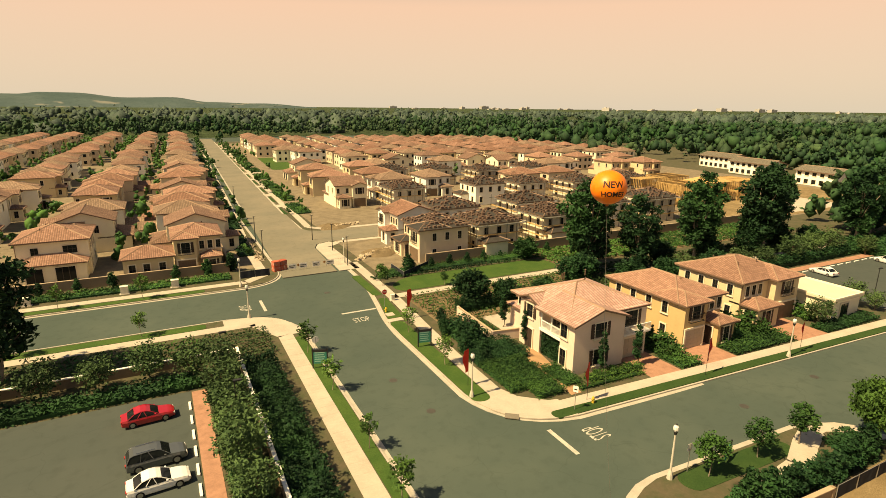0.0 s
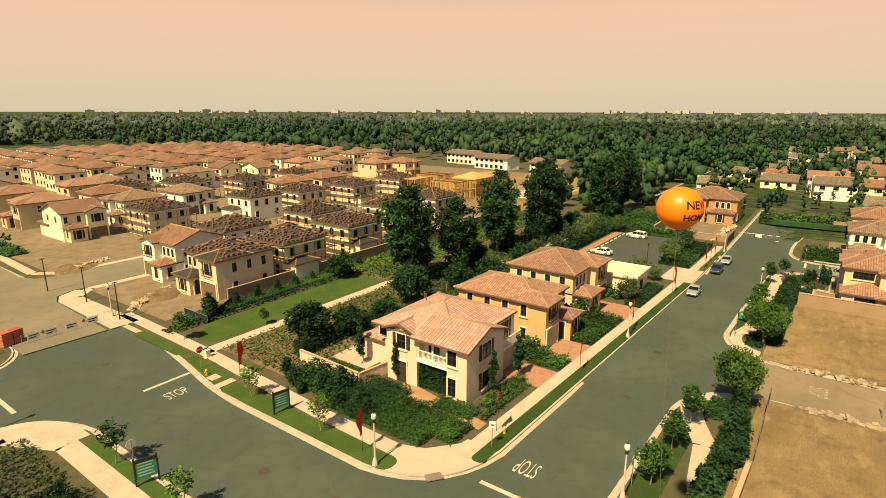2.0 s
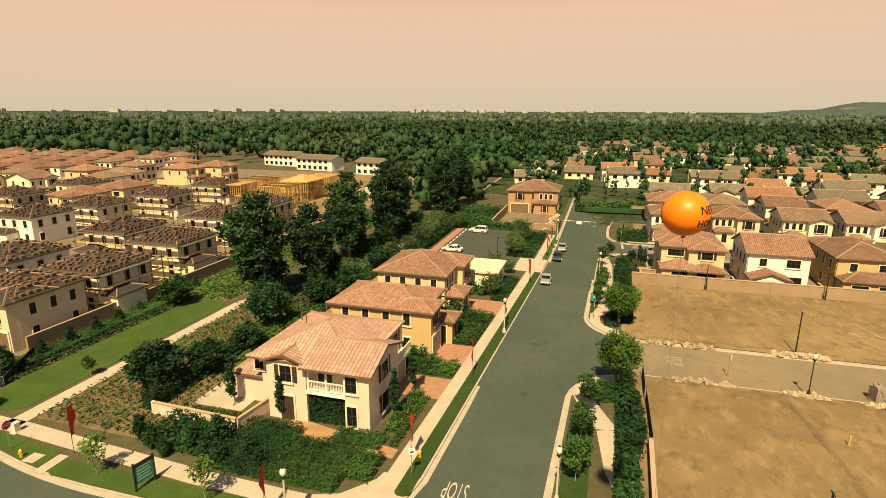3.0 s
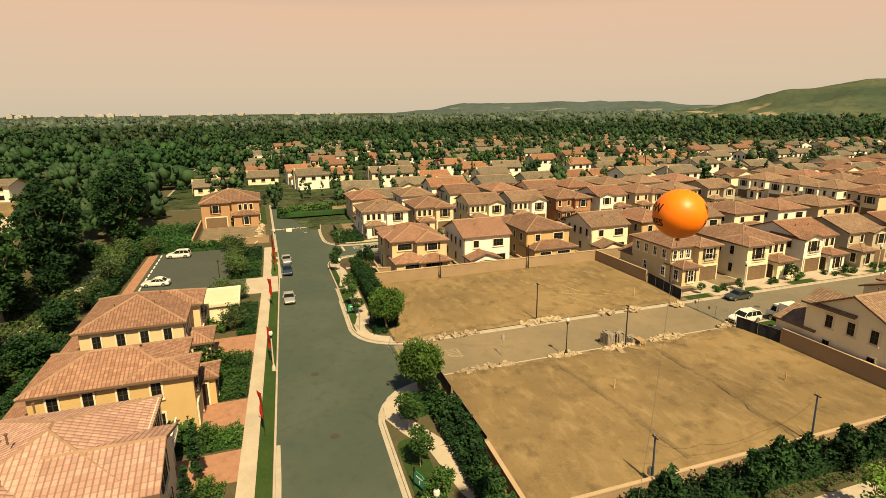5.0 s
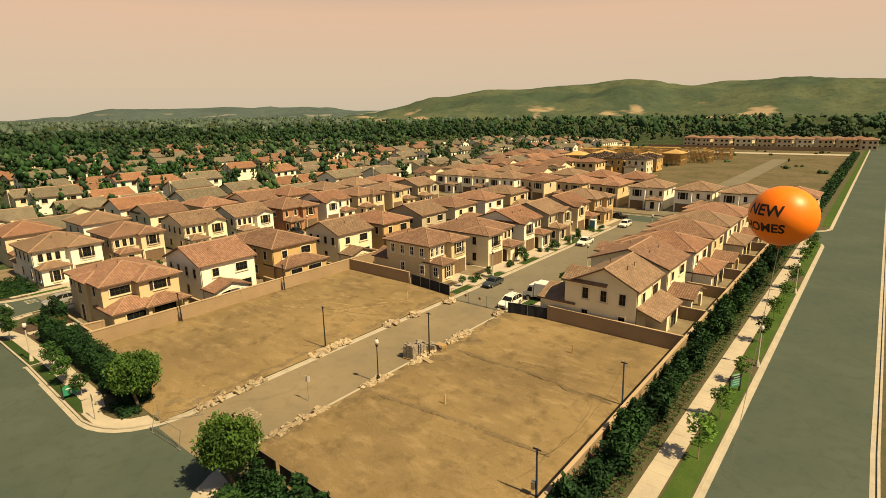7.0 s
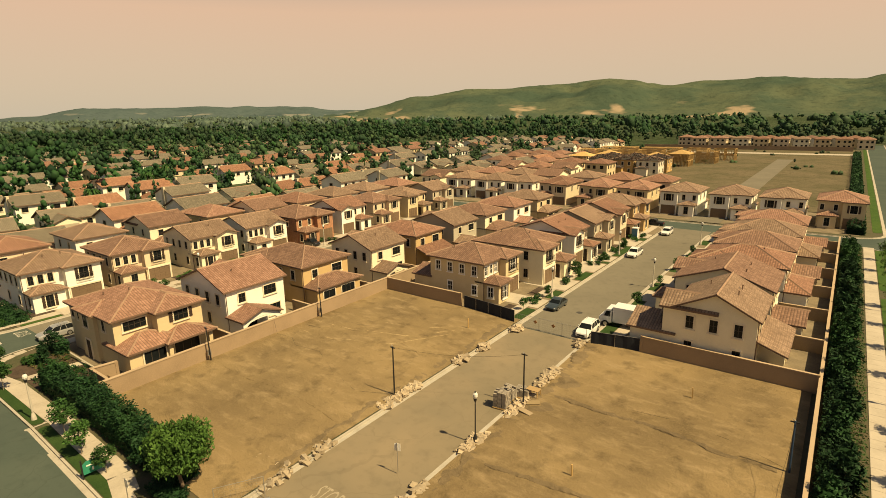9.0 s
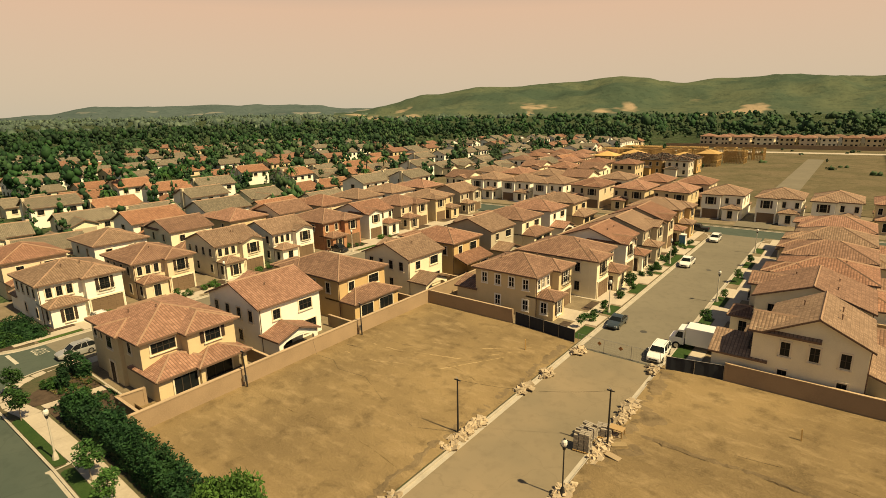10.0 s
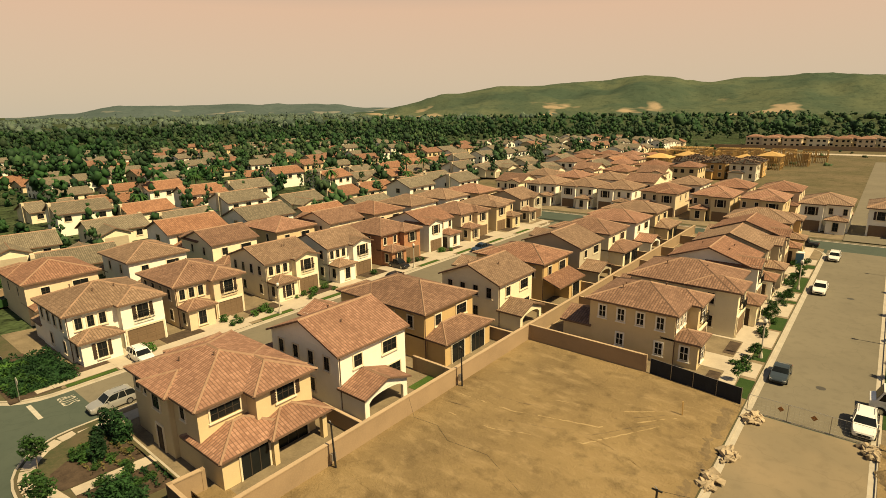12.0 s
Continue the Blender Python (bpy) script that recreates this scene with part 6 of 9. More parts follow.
spread_copies(full, [(39.5, 21.4), (44.3, 21.2), (73, 21.2, 0.8), (77, 21.4, 0.9), (81, 21.2, 0.8), (94, 21.7, 1.0), (99.6, 20.4, 0.8), (64.0, -26.5, 0.55), (63.6, -33, 0.5), (64.0, -44, 0.75), (63.6, -55.2, 0.5), (63.6, -66, 0.55), (51.9, -36, 0.55), (51.9, -47, 0.5), (51.9, -57, 0.55), (51.9, -68, 0.55), (28.4, 77, 0.9), (37.0, 72.9, 0.5)], 3)
# weeping pepper trees at the mouths of the dusty street
pepper = make_tree("pepper_tree", 49.7, 19.0, 0.15, 5.6, 1.9, 1.9, "weeping pepper tree with feathery green crown", LEAF_BRIGHT, BARK, 8, 130, 70, 0.145, 0.72, 1.2, r0=0.16, group="pepper trees")
spread_copies(pepper, [(66.4, 18.8, 1.02)], 4, 0.98, 1.02)
olive = make_tree("olive_tree", 3.3, 47, 0.15, 4.2, 1.9, 0.9, "grey-green olive tree with spreading crown", LEAF_OLIVE, BARK, 11, 72, 26, 0.15, 0.6, 0.2, r0=0.12, group="olive trees")
spread_copies(olive, [(3.3, 43.0), (3.2, 39), (3.4, 35), (3.2, 51), (3.5, 55), (1.0, 57), (-3, 58.5), (-7.5, 58), (-12, 58.5), (-16.5, 58), (-21, 58.5), (-26, 58.5), (85.6, 37.4, 0.7), (84.6, 39.8, 0.8), (97, 38.5), (100, 39.4), (104, 39.3), (108, 39.2), (112, 39.4), (116, 41), (73.4, 37.6, 0.8), (99, 56.8, 1.1), (92, 57, 1.1), (106, 57.5), (112, 57.3, 1.1), (86, 58), (118, 54)], 5)
# tall trees of the green belt
tall = make_tree("tall_tree", 61.4, 68.6, 0.15, 15.5, 4.3, 2.0, "tall dark eucalyptus with ragged crown", LEAF_DARK, BARK_PALE, 14, 160, 38, 0.34, 1.05, 0.5, "tall", 0.35, "tall trees")
spread_copies(tall, [(68.6, 64.4, 0.82), (63.6, 70.2, 0.9), (85.6, 66.6, 0.9), (89.4, 68.8, 0.92), (99.6, 64.0, 1.02), (103.8, 65.4, 1.05), (107.5, 66.8, 0.9), (127.0, 60.4, 1.0), (132.5, 62.5, 1.0), (138, 63, 1.05), (145, 61.5, 1.0), (-16.2, 64.5, 0.95)], 6, 0.94, 1.06)
bushy = make_tree("shade_tree", 36.4, 63.6, 0.15, 5.0, 2.3, 1.0, "dense dark green shade tree", LEAF_DARK, BARK, 17, 110, 34, 0.22, 0.75, 0.1, r0=0.18, group="shade trees")
spread_copies(bushy, [(54, 62.5, 1.1), (59, 66, 1.0), (47, 60.5, 0.8), (63, 60, 0.9), (69, 58, 0.9), (80, 58, 0.9), (40.6, 61, 0.7), (76, 66, 1.1), (88, 66, 1.0), (97, 64, 0.9), (107, 65, 1.0), (116, 63.5, 1.0), (57, 80, 0.8)], 7)
cypress = make_tree("cypress", 36.0, 54.4, 0.15, 5.2, 0.42, 0.3, "slim dark green cypress tree", LEAF_DARK, BARK, 21, 50, 26, 0.14, 0.3, -0.6, "column", 0.07, "cypresses")
spread_copies(cypress, [(35.3, 48.5, 0.95), (42.9, 38.3, 0.9), (38.1, 38.2, 0.8), (36.0, 45.5, 0.5), (48.3, 41.5, 0.6), (58.8, 50, 0.9)], 8)
pine = make_tree("pine_shrub", 30.0, 51.0, 0.15, 3.2, 0.95, 0.3, "upright dark evergreen shrub", LEAF_DARK, BARK, 24, 46, 18, 0.18, 0.42, -0.4, "cone", 0.08, "evergreen shrubs", "shrub")
row = [(28.7 + 0.8 * math.sin(k * 2.1), 45.8 + 1.8 * k, 0.68) for k in range(8)]
row += [(29.0 + 0.6 * math.sin(k * 1.7), 11 - 2.9 * k, 1.05) for k in range(34)]
row += [(31.5 + 2.0 * k, 18.0 + 0.4 * math.sin(k), 0.95) for k in range(9)]
row += [(46.6, 18.2, 0.6), (69.5, 18.9, 0.9), (71.5, 19.3, 0.9), (73.5, 18.6, 0.9), (75.5, 18.5, 0.9), (77.5, 18.6, 0.8), (80, 18.4, 0.9), (82.5, 18.2, 0.9), (84.6, 18.3, 1.0), (86.6, 18.5, 0.95), (88.6, 18.2, 1.0), (90.6, 18.6, 1.05), (97.4, 16.9, 0.7), (99.2, 16.2, 0.6)]
row += [(-8 - 4.5 * k, 94.0 + 0.7 * math.sin(k * 3), 0.8) for k in range(9)] + [(0.5, 94.2, 0.9), (5, 94.3, 0.8), (8.8, 95.5, 1.1)]
row += [(36 + 3.5 * k, 83.0, 0.6) for k in range(9)] + [(34.5, 81.5, 1.2)]
spread_copies(pine, row, 9, 0.8, 1.15)
shrub = make_tree("shrub", 47.8, 38.6, 0.15, 1.3, 0.8, 0.15, "rounded green garden shrub", LEAF, BARK, 27, 22, 15, 0.15, 0.35, 0, r0=0.03, group="garden shrubs", category="shrub")
beds = [(48.6, 40.3, 1.6), (47.6, 41.8, 1.2), (49.0, 38.3), (58.9, 39.0, 1.2), (59.6, 41, 1.7), (61.5, 39.6, 1.1), (57.4, 38.4, 0.8), (63.4, 38.4, 1.2), (62.8, 40.0, 1.7), (73.3, 39, 1.1), (73.6, 41, 1.3), (73.8, 44, 1.2), (37.2, 37.9, 0.7), (39.2, 37.9, 0.7), (41.4, 37.9, 0.7)]
rb = random.Random(12)
for _ in range(44):
    beds.append((rb.uniform(63.6, 65.4), rb.choice((-30.3, -35.2, -41.0, -46.6, -53, -57.0, -64, -68.2, -75.0, -79)) + rb.uniform(-1.5, 1.5), rb.uniform(0.35, 0.7)))
for _ in range(36):
    beds.append((rb.uniform(113.8, 116.0), rb.choice((5.5, 0.4, -6.5, -10.9, -18.4, -22, -29, -32.6, -40.8, -44, -52)) + rb.uniform(-1.6, 1.6), rb.uniform(0.4, 0.8)))
for _ in range(26):
    beds.append((rb.uniform(92, 100), rb.uniform(14.6, 18.2), rb.uniform(0.3, 0.65)))
for _ in range(18):
    beds.append((rb.uniform(113.5, 122), rb.uniform(14.6, 18.6), rb.uniform(0.5, 1.0)))
spread_copies(shrub, beds, 10)


def hedge(name, x0, y0, x1, y1, h, mat, label, seed, density=170, size=0.09, z=0.12, ragged=0.15):
    """A clipped or loose mass of leaves filling a bed."""
    rnd = np.random.default_rng(seed)
    area = abs((x1 - x0) * (y1 - y0))
    n = int(area * density)
    p = np.stack([rnd.uniform(x0, x1, n), rnd.uniform(y0, y1, n), np.zeros(n)], 1)
    if name == "groundcover":
        p[:, 1] = np.clip(np.round(p[:, 1] / 0.95) * 0.95 + rnd.normal(0, 0.14, n), y0, y1)
    else:
        k = int(0.5 * density * h * (abs(x1 - x0) + abs(y1 - y0)))
        u, side = rnd.random(k), rnd.integers(0, 4, k)
        edge = np.stack([np.where(side < 2, x0 + u * (x1 - x0), np.where(side == 2, x0, x1)), np.where(side > 1, y0 + u * (y1 - y0), np.where(side == 0, y0, y1)), np.zeros(k)], 1)
    lump = np.array([noise.noise(Vector((a * 0.9, b * 0.9, seed))) for a, b, _ in p])
    p[:, 2] = z + h * (1 - 0.55 * rnd.random(n) ** 2) * (1 + ragged * 2.2 * lump)
    if name != "groundcover":
        edge[:, 2] = z + h * 0.9 * rnd.random(k)
        p = np.concatenate([p, edge])
    v, f = leaf_cloud(rnd, p, 1, 0.12, size)
    ob = part(name, cloud_mesh(name, v, f, mat), None, None, label, "hedge" if name == "hedge" else "planting", "stuff")
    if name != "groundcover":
        # solid dark block added in place of the shade deep among the leaves
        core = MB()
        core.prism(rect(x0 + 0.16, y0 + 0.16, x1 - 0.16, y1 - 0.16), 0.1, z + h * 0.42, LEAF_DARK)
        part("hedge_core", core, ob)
    return ob


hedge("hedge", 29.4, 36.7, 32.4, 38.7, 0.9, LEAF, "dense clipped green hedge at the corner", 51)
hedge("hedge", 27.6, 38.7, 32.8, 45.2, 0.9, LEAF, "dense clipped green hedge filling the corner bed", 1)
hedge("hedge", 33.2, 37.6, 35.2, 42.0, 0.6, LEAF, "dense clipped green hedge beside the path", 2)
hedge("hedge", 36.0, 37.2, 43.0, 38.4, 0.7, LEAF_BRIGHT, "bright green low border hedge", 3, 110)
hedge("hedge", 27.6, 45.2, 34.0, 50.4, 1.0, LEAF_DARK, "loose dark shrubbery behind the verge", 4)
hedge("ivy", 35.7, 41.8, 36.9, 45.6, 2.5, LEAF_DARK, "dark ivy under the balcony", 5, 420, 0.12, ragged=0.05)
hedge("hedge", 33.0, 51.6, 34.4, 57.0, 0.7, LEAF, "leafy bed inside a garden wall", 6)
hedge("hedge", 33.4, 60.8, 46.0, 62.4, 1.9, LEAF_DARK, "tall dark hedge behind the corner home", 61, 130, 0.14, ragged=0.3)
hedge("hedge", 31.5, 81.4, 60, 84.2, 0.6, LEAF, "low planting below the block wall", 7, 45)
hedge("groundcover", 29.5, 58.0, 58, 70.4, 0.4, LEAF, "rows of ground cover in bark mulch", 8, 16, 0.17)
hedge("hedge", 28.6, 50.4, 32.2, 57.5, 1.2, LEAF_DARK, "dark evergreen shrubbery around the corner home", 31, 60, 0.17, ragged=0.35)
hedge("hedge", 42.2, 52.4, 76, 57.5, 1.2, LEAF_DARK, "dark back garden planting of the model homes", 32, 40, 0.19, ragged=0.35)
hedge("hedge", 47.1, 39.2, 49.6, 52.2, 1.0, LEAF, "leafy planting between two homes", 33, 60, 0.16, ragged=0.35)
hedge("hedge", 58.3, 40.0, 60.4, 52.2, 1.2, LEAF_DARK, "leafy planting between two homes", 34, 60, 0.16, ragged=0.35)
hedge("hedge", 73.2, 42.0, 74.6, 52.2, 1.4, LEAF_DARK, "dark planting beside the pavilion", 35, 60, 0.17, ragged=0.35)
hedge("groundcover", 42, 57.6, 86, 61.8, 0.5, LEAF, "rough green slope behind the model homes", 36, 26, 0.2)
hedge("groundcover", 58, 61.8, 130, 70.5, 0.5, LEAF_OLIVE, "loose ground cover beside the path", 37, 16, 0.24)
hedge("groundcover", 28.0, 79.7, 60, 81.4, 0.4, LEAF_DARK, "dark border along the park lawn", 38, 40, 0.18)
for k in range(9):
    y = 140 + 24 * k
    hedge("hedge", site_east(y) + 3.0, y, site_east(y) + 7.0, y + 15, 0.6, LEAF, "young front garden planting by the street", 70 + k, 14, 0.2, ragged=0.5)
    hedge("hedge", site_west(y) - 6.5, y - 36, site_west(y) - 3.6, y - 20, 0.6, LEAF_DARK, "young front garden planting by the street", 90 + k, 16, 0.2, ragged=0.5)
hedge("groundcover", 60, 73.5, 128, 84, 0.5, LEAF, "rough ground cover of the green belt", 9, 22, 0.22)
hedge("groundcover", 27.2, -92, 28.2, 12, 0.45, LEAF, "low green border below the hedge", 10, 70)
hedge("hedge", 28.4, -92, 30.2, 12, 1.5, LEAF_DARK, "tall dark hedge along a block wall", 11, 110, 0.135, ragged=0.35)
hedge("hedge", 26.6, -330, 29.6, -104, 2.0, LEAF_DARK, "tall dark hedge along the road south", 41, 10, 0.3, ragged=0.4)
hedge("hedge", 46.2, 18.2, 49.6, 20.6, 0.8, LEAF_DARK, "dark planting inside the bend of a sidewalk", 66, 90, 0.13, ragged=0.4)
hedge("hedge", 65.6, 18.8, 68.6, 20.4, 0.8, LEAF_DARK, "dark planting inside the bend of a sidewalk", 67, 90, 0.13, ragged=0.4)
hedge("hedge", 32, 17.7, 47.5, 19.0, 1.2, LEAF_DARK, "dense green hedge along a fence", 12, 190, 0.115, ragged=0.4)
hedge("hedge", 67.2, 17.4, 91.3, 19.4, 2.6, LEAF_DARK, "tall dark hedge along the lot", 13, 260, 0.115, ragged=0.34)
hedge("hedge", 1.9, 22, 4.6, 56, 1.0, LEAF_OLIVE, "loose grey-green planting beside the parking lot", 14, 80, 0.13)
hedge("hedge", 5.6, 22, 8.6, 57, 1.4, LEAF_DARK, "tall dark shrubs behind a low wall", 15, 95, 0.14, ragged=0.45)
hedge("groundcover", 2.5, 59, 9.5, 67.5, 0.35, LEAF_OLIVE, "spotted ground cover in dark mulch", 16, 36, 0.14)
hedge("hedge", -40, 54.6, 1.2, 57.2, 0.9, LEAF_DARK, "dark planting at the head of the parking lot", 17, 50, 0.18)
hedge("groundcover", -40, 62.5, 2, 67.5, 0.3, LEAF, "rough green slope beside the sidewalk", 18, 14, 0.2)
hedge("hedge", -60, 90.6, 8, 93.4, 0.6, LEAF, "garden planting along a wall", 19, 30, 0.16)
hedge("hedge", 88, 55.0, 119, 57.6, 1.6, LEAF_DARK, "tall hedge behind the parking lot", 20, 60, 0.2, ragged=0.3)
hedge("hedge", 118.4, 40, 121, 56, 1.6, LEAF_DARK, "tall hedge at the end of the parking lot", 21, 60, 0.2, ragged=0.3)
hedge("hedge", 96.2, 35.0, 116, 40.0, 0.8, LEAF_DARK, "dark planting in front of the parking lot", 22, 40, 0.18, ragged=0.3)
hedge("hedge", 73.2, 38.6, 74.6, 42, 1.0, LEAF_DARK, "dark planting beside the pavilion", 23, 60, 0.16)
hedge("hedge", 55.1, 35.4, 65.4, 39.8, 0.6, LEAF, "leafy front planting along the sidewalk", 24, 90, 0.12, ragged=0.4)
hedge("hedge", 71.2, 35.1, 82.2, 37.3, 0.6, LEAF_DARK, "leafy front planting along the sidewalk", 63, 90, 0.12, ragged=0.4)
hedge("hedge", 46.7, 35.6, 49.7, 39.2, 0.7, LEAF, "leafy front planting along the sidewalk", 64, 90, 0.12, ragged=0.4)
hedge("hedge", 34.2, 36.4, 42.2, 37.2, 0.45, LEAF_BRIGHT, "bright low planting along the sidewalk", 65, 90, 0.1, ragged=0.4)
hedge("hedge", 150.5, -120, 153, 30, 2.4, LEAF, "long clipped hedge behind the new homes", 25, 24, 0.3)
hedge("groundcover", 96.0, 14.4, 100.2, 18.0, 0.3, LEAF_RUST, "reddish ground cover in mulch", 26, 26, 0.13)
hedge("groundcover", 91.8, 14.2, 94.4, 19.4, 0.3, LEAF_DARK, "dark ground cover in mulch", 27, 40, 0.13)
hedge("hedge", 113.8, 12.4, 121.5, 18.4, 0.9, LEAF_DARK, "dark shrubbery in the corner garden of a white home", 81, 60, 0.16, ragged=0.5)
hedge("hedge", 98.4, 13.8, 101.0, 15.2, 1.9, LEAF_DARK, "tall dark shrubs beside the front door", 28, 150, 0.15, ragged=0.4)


# woods and gardens that nobody could count, of several sorts of tree; leaf_haze has painted haze
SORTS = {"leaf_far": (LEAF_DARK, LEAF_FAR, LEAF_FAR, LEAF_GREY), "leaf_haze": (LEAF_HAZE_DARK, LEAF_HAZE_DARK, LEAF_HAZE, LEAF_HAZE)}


ICO = bmesh.new()
bmesh.ops.create_icosphere(ICO, subdivisions=1, radius=1.0)
ICO_V = np.array([v.co[:] for v in ICO.verts])
ICO_F = np.array([[v.index for v in f.verts] for f in ICO.faces])
ICO.free()


def woods(name, places, h, r, leaves, size, mat, label, seed):
    """Tree crowns seen from afar: each an uneven heap of foliage clumps with loose sprays of leaves on them."""
    rnd = np.random.default_rng(seed)
    sorts = SORTS.get(mat.name, (mat,))
    centres, radii, kinds = [], [], []
    for x, y in places:
        sort = 0.5 + 0.9 * noise.noise(Vector((x * 0.012, y * 0.012, 3.7))) + rnd.uniform(-0.34, 0.34)
        slim = rnd.uniform(0.75, 1.15) if rnd.random() < 0.75 else rnd.uniform(0.45, 0.65)
        hh, rr = h * rnd.uniform(0.45, 1.5), r * rnd.uniform(0.6, 1.4) * slim
        k = max(3, leaves // 22)
        c = rnd.normal(size=(k, 3))
        c /= np.linalg.norm(c, axis=1)[:, None]
        c *= rnd.uniform(0.35, 0.9, (k, 1))
        t = (c[:, 2] + 1) / 2
        centres.append(np.stack([x + c[:, 0] * rr * (1.15 - 0.5 * t), y + c[:, 1] * rr * (1.15 - 0.5 * t), terrain(x, y) + hh * (0.12 + 0.84 * t)], 1))
        radii.append(rnd.uniform(0.6, 1.15, k) * rr * 0.86 / k ** 0.36)
        kinds.append(np.full(k, min(len(sorts) - 1, max(0, int(sort * len(sorts))))))
    c, rad, kind = np.concatenate(centres), np.concatenate(radii), np.concatenate(kinds)
    n = len(c)
    v = ICO_V[None] * rnd.uniform(0.5, 1.4, (n, len(ICO_V), 1)) * rad[:, None, None] * np.array((0.9, 0.9, 1.15)) + c[:, None]
    f = ICO_F[None] + len(ICO_V) * np.arange(n)[:, None, None]
    lv, lf = leaf_cloud(rnd, c + rnd.normal(size=(n, 3)) * rad[:, None] * 0.7, 5, float(rad.mean()) * 0.75, size, 0.2)
    me = bpy.data.meshes.new(name)
    me.from_pydata(np.concatenate([v.reshape(-1, 3), lv]).tolist(), [], f.reshape(-1, 3).tolist() + (lf + n * len(ICO_V)).tolist())
    for m in sorts:
        me.materials.append(m)
    me.polygons.foreach_set("material_index", np.concatenate([np.repeat(kind, len(ICO_F)), np.repeat(kind, 5)]).astype(np.int32))
    me.polygons.foreach_set("use_smooth", [True] * (n * len(ICO_F)) + [False] * len(lf))
    return part(name, me, None, None, label, "woods", "stuff")


rw = random.Random(77)


def scatter(n, x0, y0, x1, y1, ok=lambda x, y: True):
    out = []
    while len(out) < n:
        x, y = rw.uniform(x0, x1), rw.uniform(y0, y1)
        if ok(x, y):
            out.append((x, y))
    return out


woods("woods", scatter(380, 135, 60, 330, 175, lambda x, y: not (x < 206 and y > 80) and not (x < 250 and y > 100 and x - 0.4 * y < 195)), 11.5, 4.2, 153, 0.75, LEAF_FAR, "dense dark wood of tall trees behind the green belt", 1)
woods("woods", scatter(230, 128, -330, 235, 62, lambda x, y: x > (154 if y > -140 else 128)), 6.5, 2.3, 330, 0.3, LEAF_FAR, "garden trees among the nearer older homes", 2)
woods("woods", scatter(105, 160, -300, 250, 62), 10, 3.0, 450, 0.38, LEAF_FAR, "tall dark trees among the nearer older homes", 21)
woods("woods", scatter(620, 235, -330, 440, 62), 7.5, 2.9, 160, 0.5, LEAF_FAR, "garden trees among the older homes", 22)
woods("woods", scatter(420, 250, -310, 440, 62), 12, 3.8, 200, 0.65, LEAF_FAR, "tall dark trees among the older homes", 12)
woods("woods", scatter(1400, 420, -460, 900, 440), 11, 4.8, 90, 1.0, LEAF_FAR, "continuous treetops beyond the older homes", 3)
woods("woods", scatter(800, -300, 490, 430, 570), 15, 2.7, 80, 1.0, LEAF_FAR, "dark belt of tall poplars behind the new homes", 4)
woods("woods", scatter(900, 200, 175, 700, 480, lambda x, y: x + y > 440), 12, 4.6, 63, 1.1, LEAF_FAR, "continuous treetops past the building site", 5)
hedge("hedge", 143, 36.2, 171, 46, 2.2, LEAF_DARK, "dark garden growth past the orange home", 61, 14, 0.35, ragged=0.5)
hedge("hedge", 122.5, 47.8, 141, 60, 1.6, LEAF_DARK, "dark planting behind a wall", 62, 24, 0.26, ragged=0.5)
woods("woods", scatter(800, -100, -580, 620, -345, lambda x, y: x > 160 or y < -416), 12, 3.4, 130, 0.9, LEAF_FAR, "belt of trees south of the homes", 6)
woods("woods", scatter(800, -500, 570, 700, 900), 9, 7, 45, 1.7, LEAF_FAR, "treetops behind the poplars", 16)
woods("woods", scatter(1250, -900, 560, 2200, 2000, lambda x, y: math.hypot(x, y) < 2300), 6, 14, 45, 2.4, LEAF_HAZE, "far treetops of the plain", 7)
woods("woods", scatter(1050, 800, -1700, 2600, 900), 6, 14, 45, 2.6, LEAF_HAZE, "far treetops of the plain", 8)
woods("woods", scatter(850, -700, -1500, 1100, -560), 9, 8, 36, 2.4, LEAF_FAR, "far treetops towards the hills", 9)
woods("woods", scatter(340, -420, 60, -64, 480, lambda x, y: x < -125 or y < 105 and x < -100 or y > 465), 10, 4.5, 60, 1.3, LEAF_FAR, "trees west of the new homes", 10)
woods("woods", scatter(160, 6, 100, 60, 470, lambda x, y: site_west(y) - 5 < x < site_west(y) - 1 or site_east(y) + 1 < x < site_east(y) + 6 and y > 140), 3.6, 1.1, 36, 0.4, LEAF, "young garden trees along the new street", 13)
woods("woods", scatter(260, -72, 100, 12, 470, lambda x, y: abs(x - 0.031 * (y - 95) + 5.5) < 3.2 or abs(x - 0.031 * (y - 95) + 25.5) < 4 or abs(x - 0.031 * (y - 95) + 49) < 6), 4.6, 1.5, 45, 0.5, LEAF, "garden trees between the rows of new homes", 15)
woods("woods", scatter(90, 40, 190, 200, 400), 5, 1.6, 45, 0.5, LEAF, "garden trees among the new homes", 14)

woods("woods", scatter(26, 30, -365, 150, -200), 1.4, 1.6, 45, 0.4, LEAF_GREY, "low scrub on the graded field", 31)


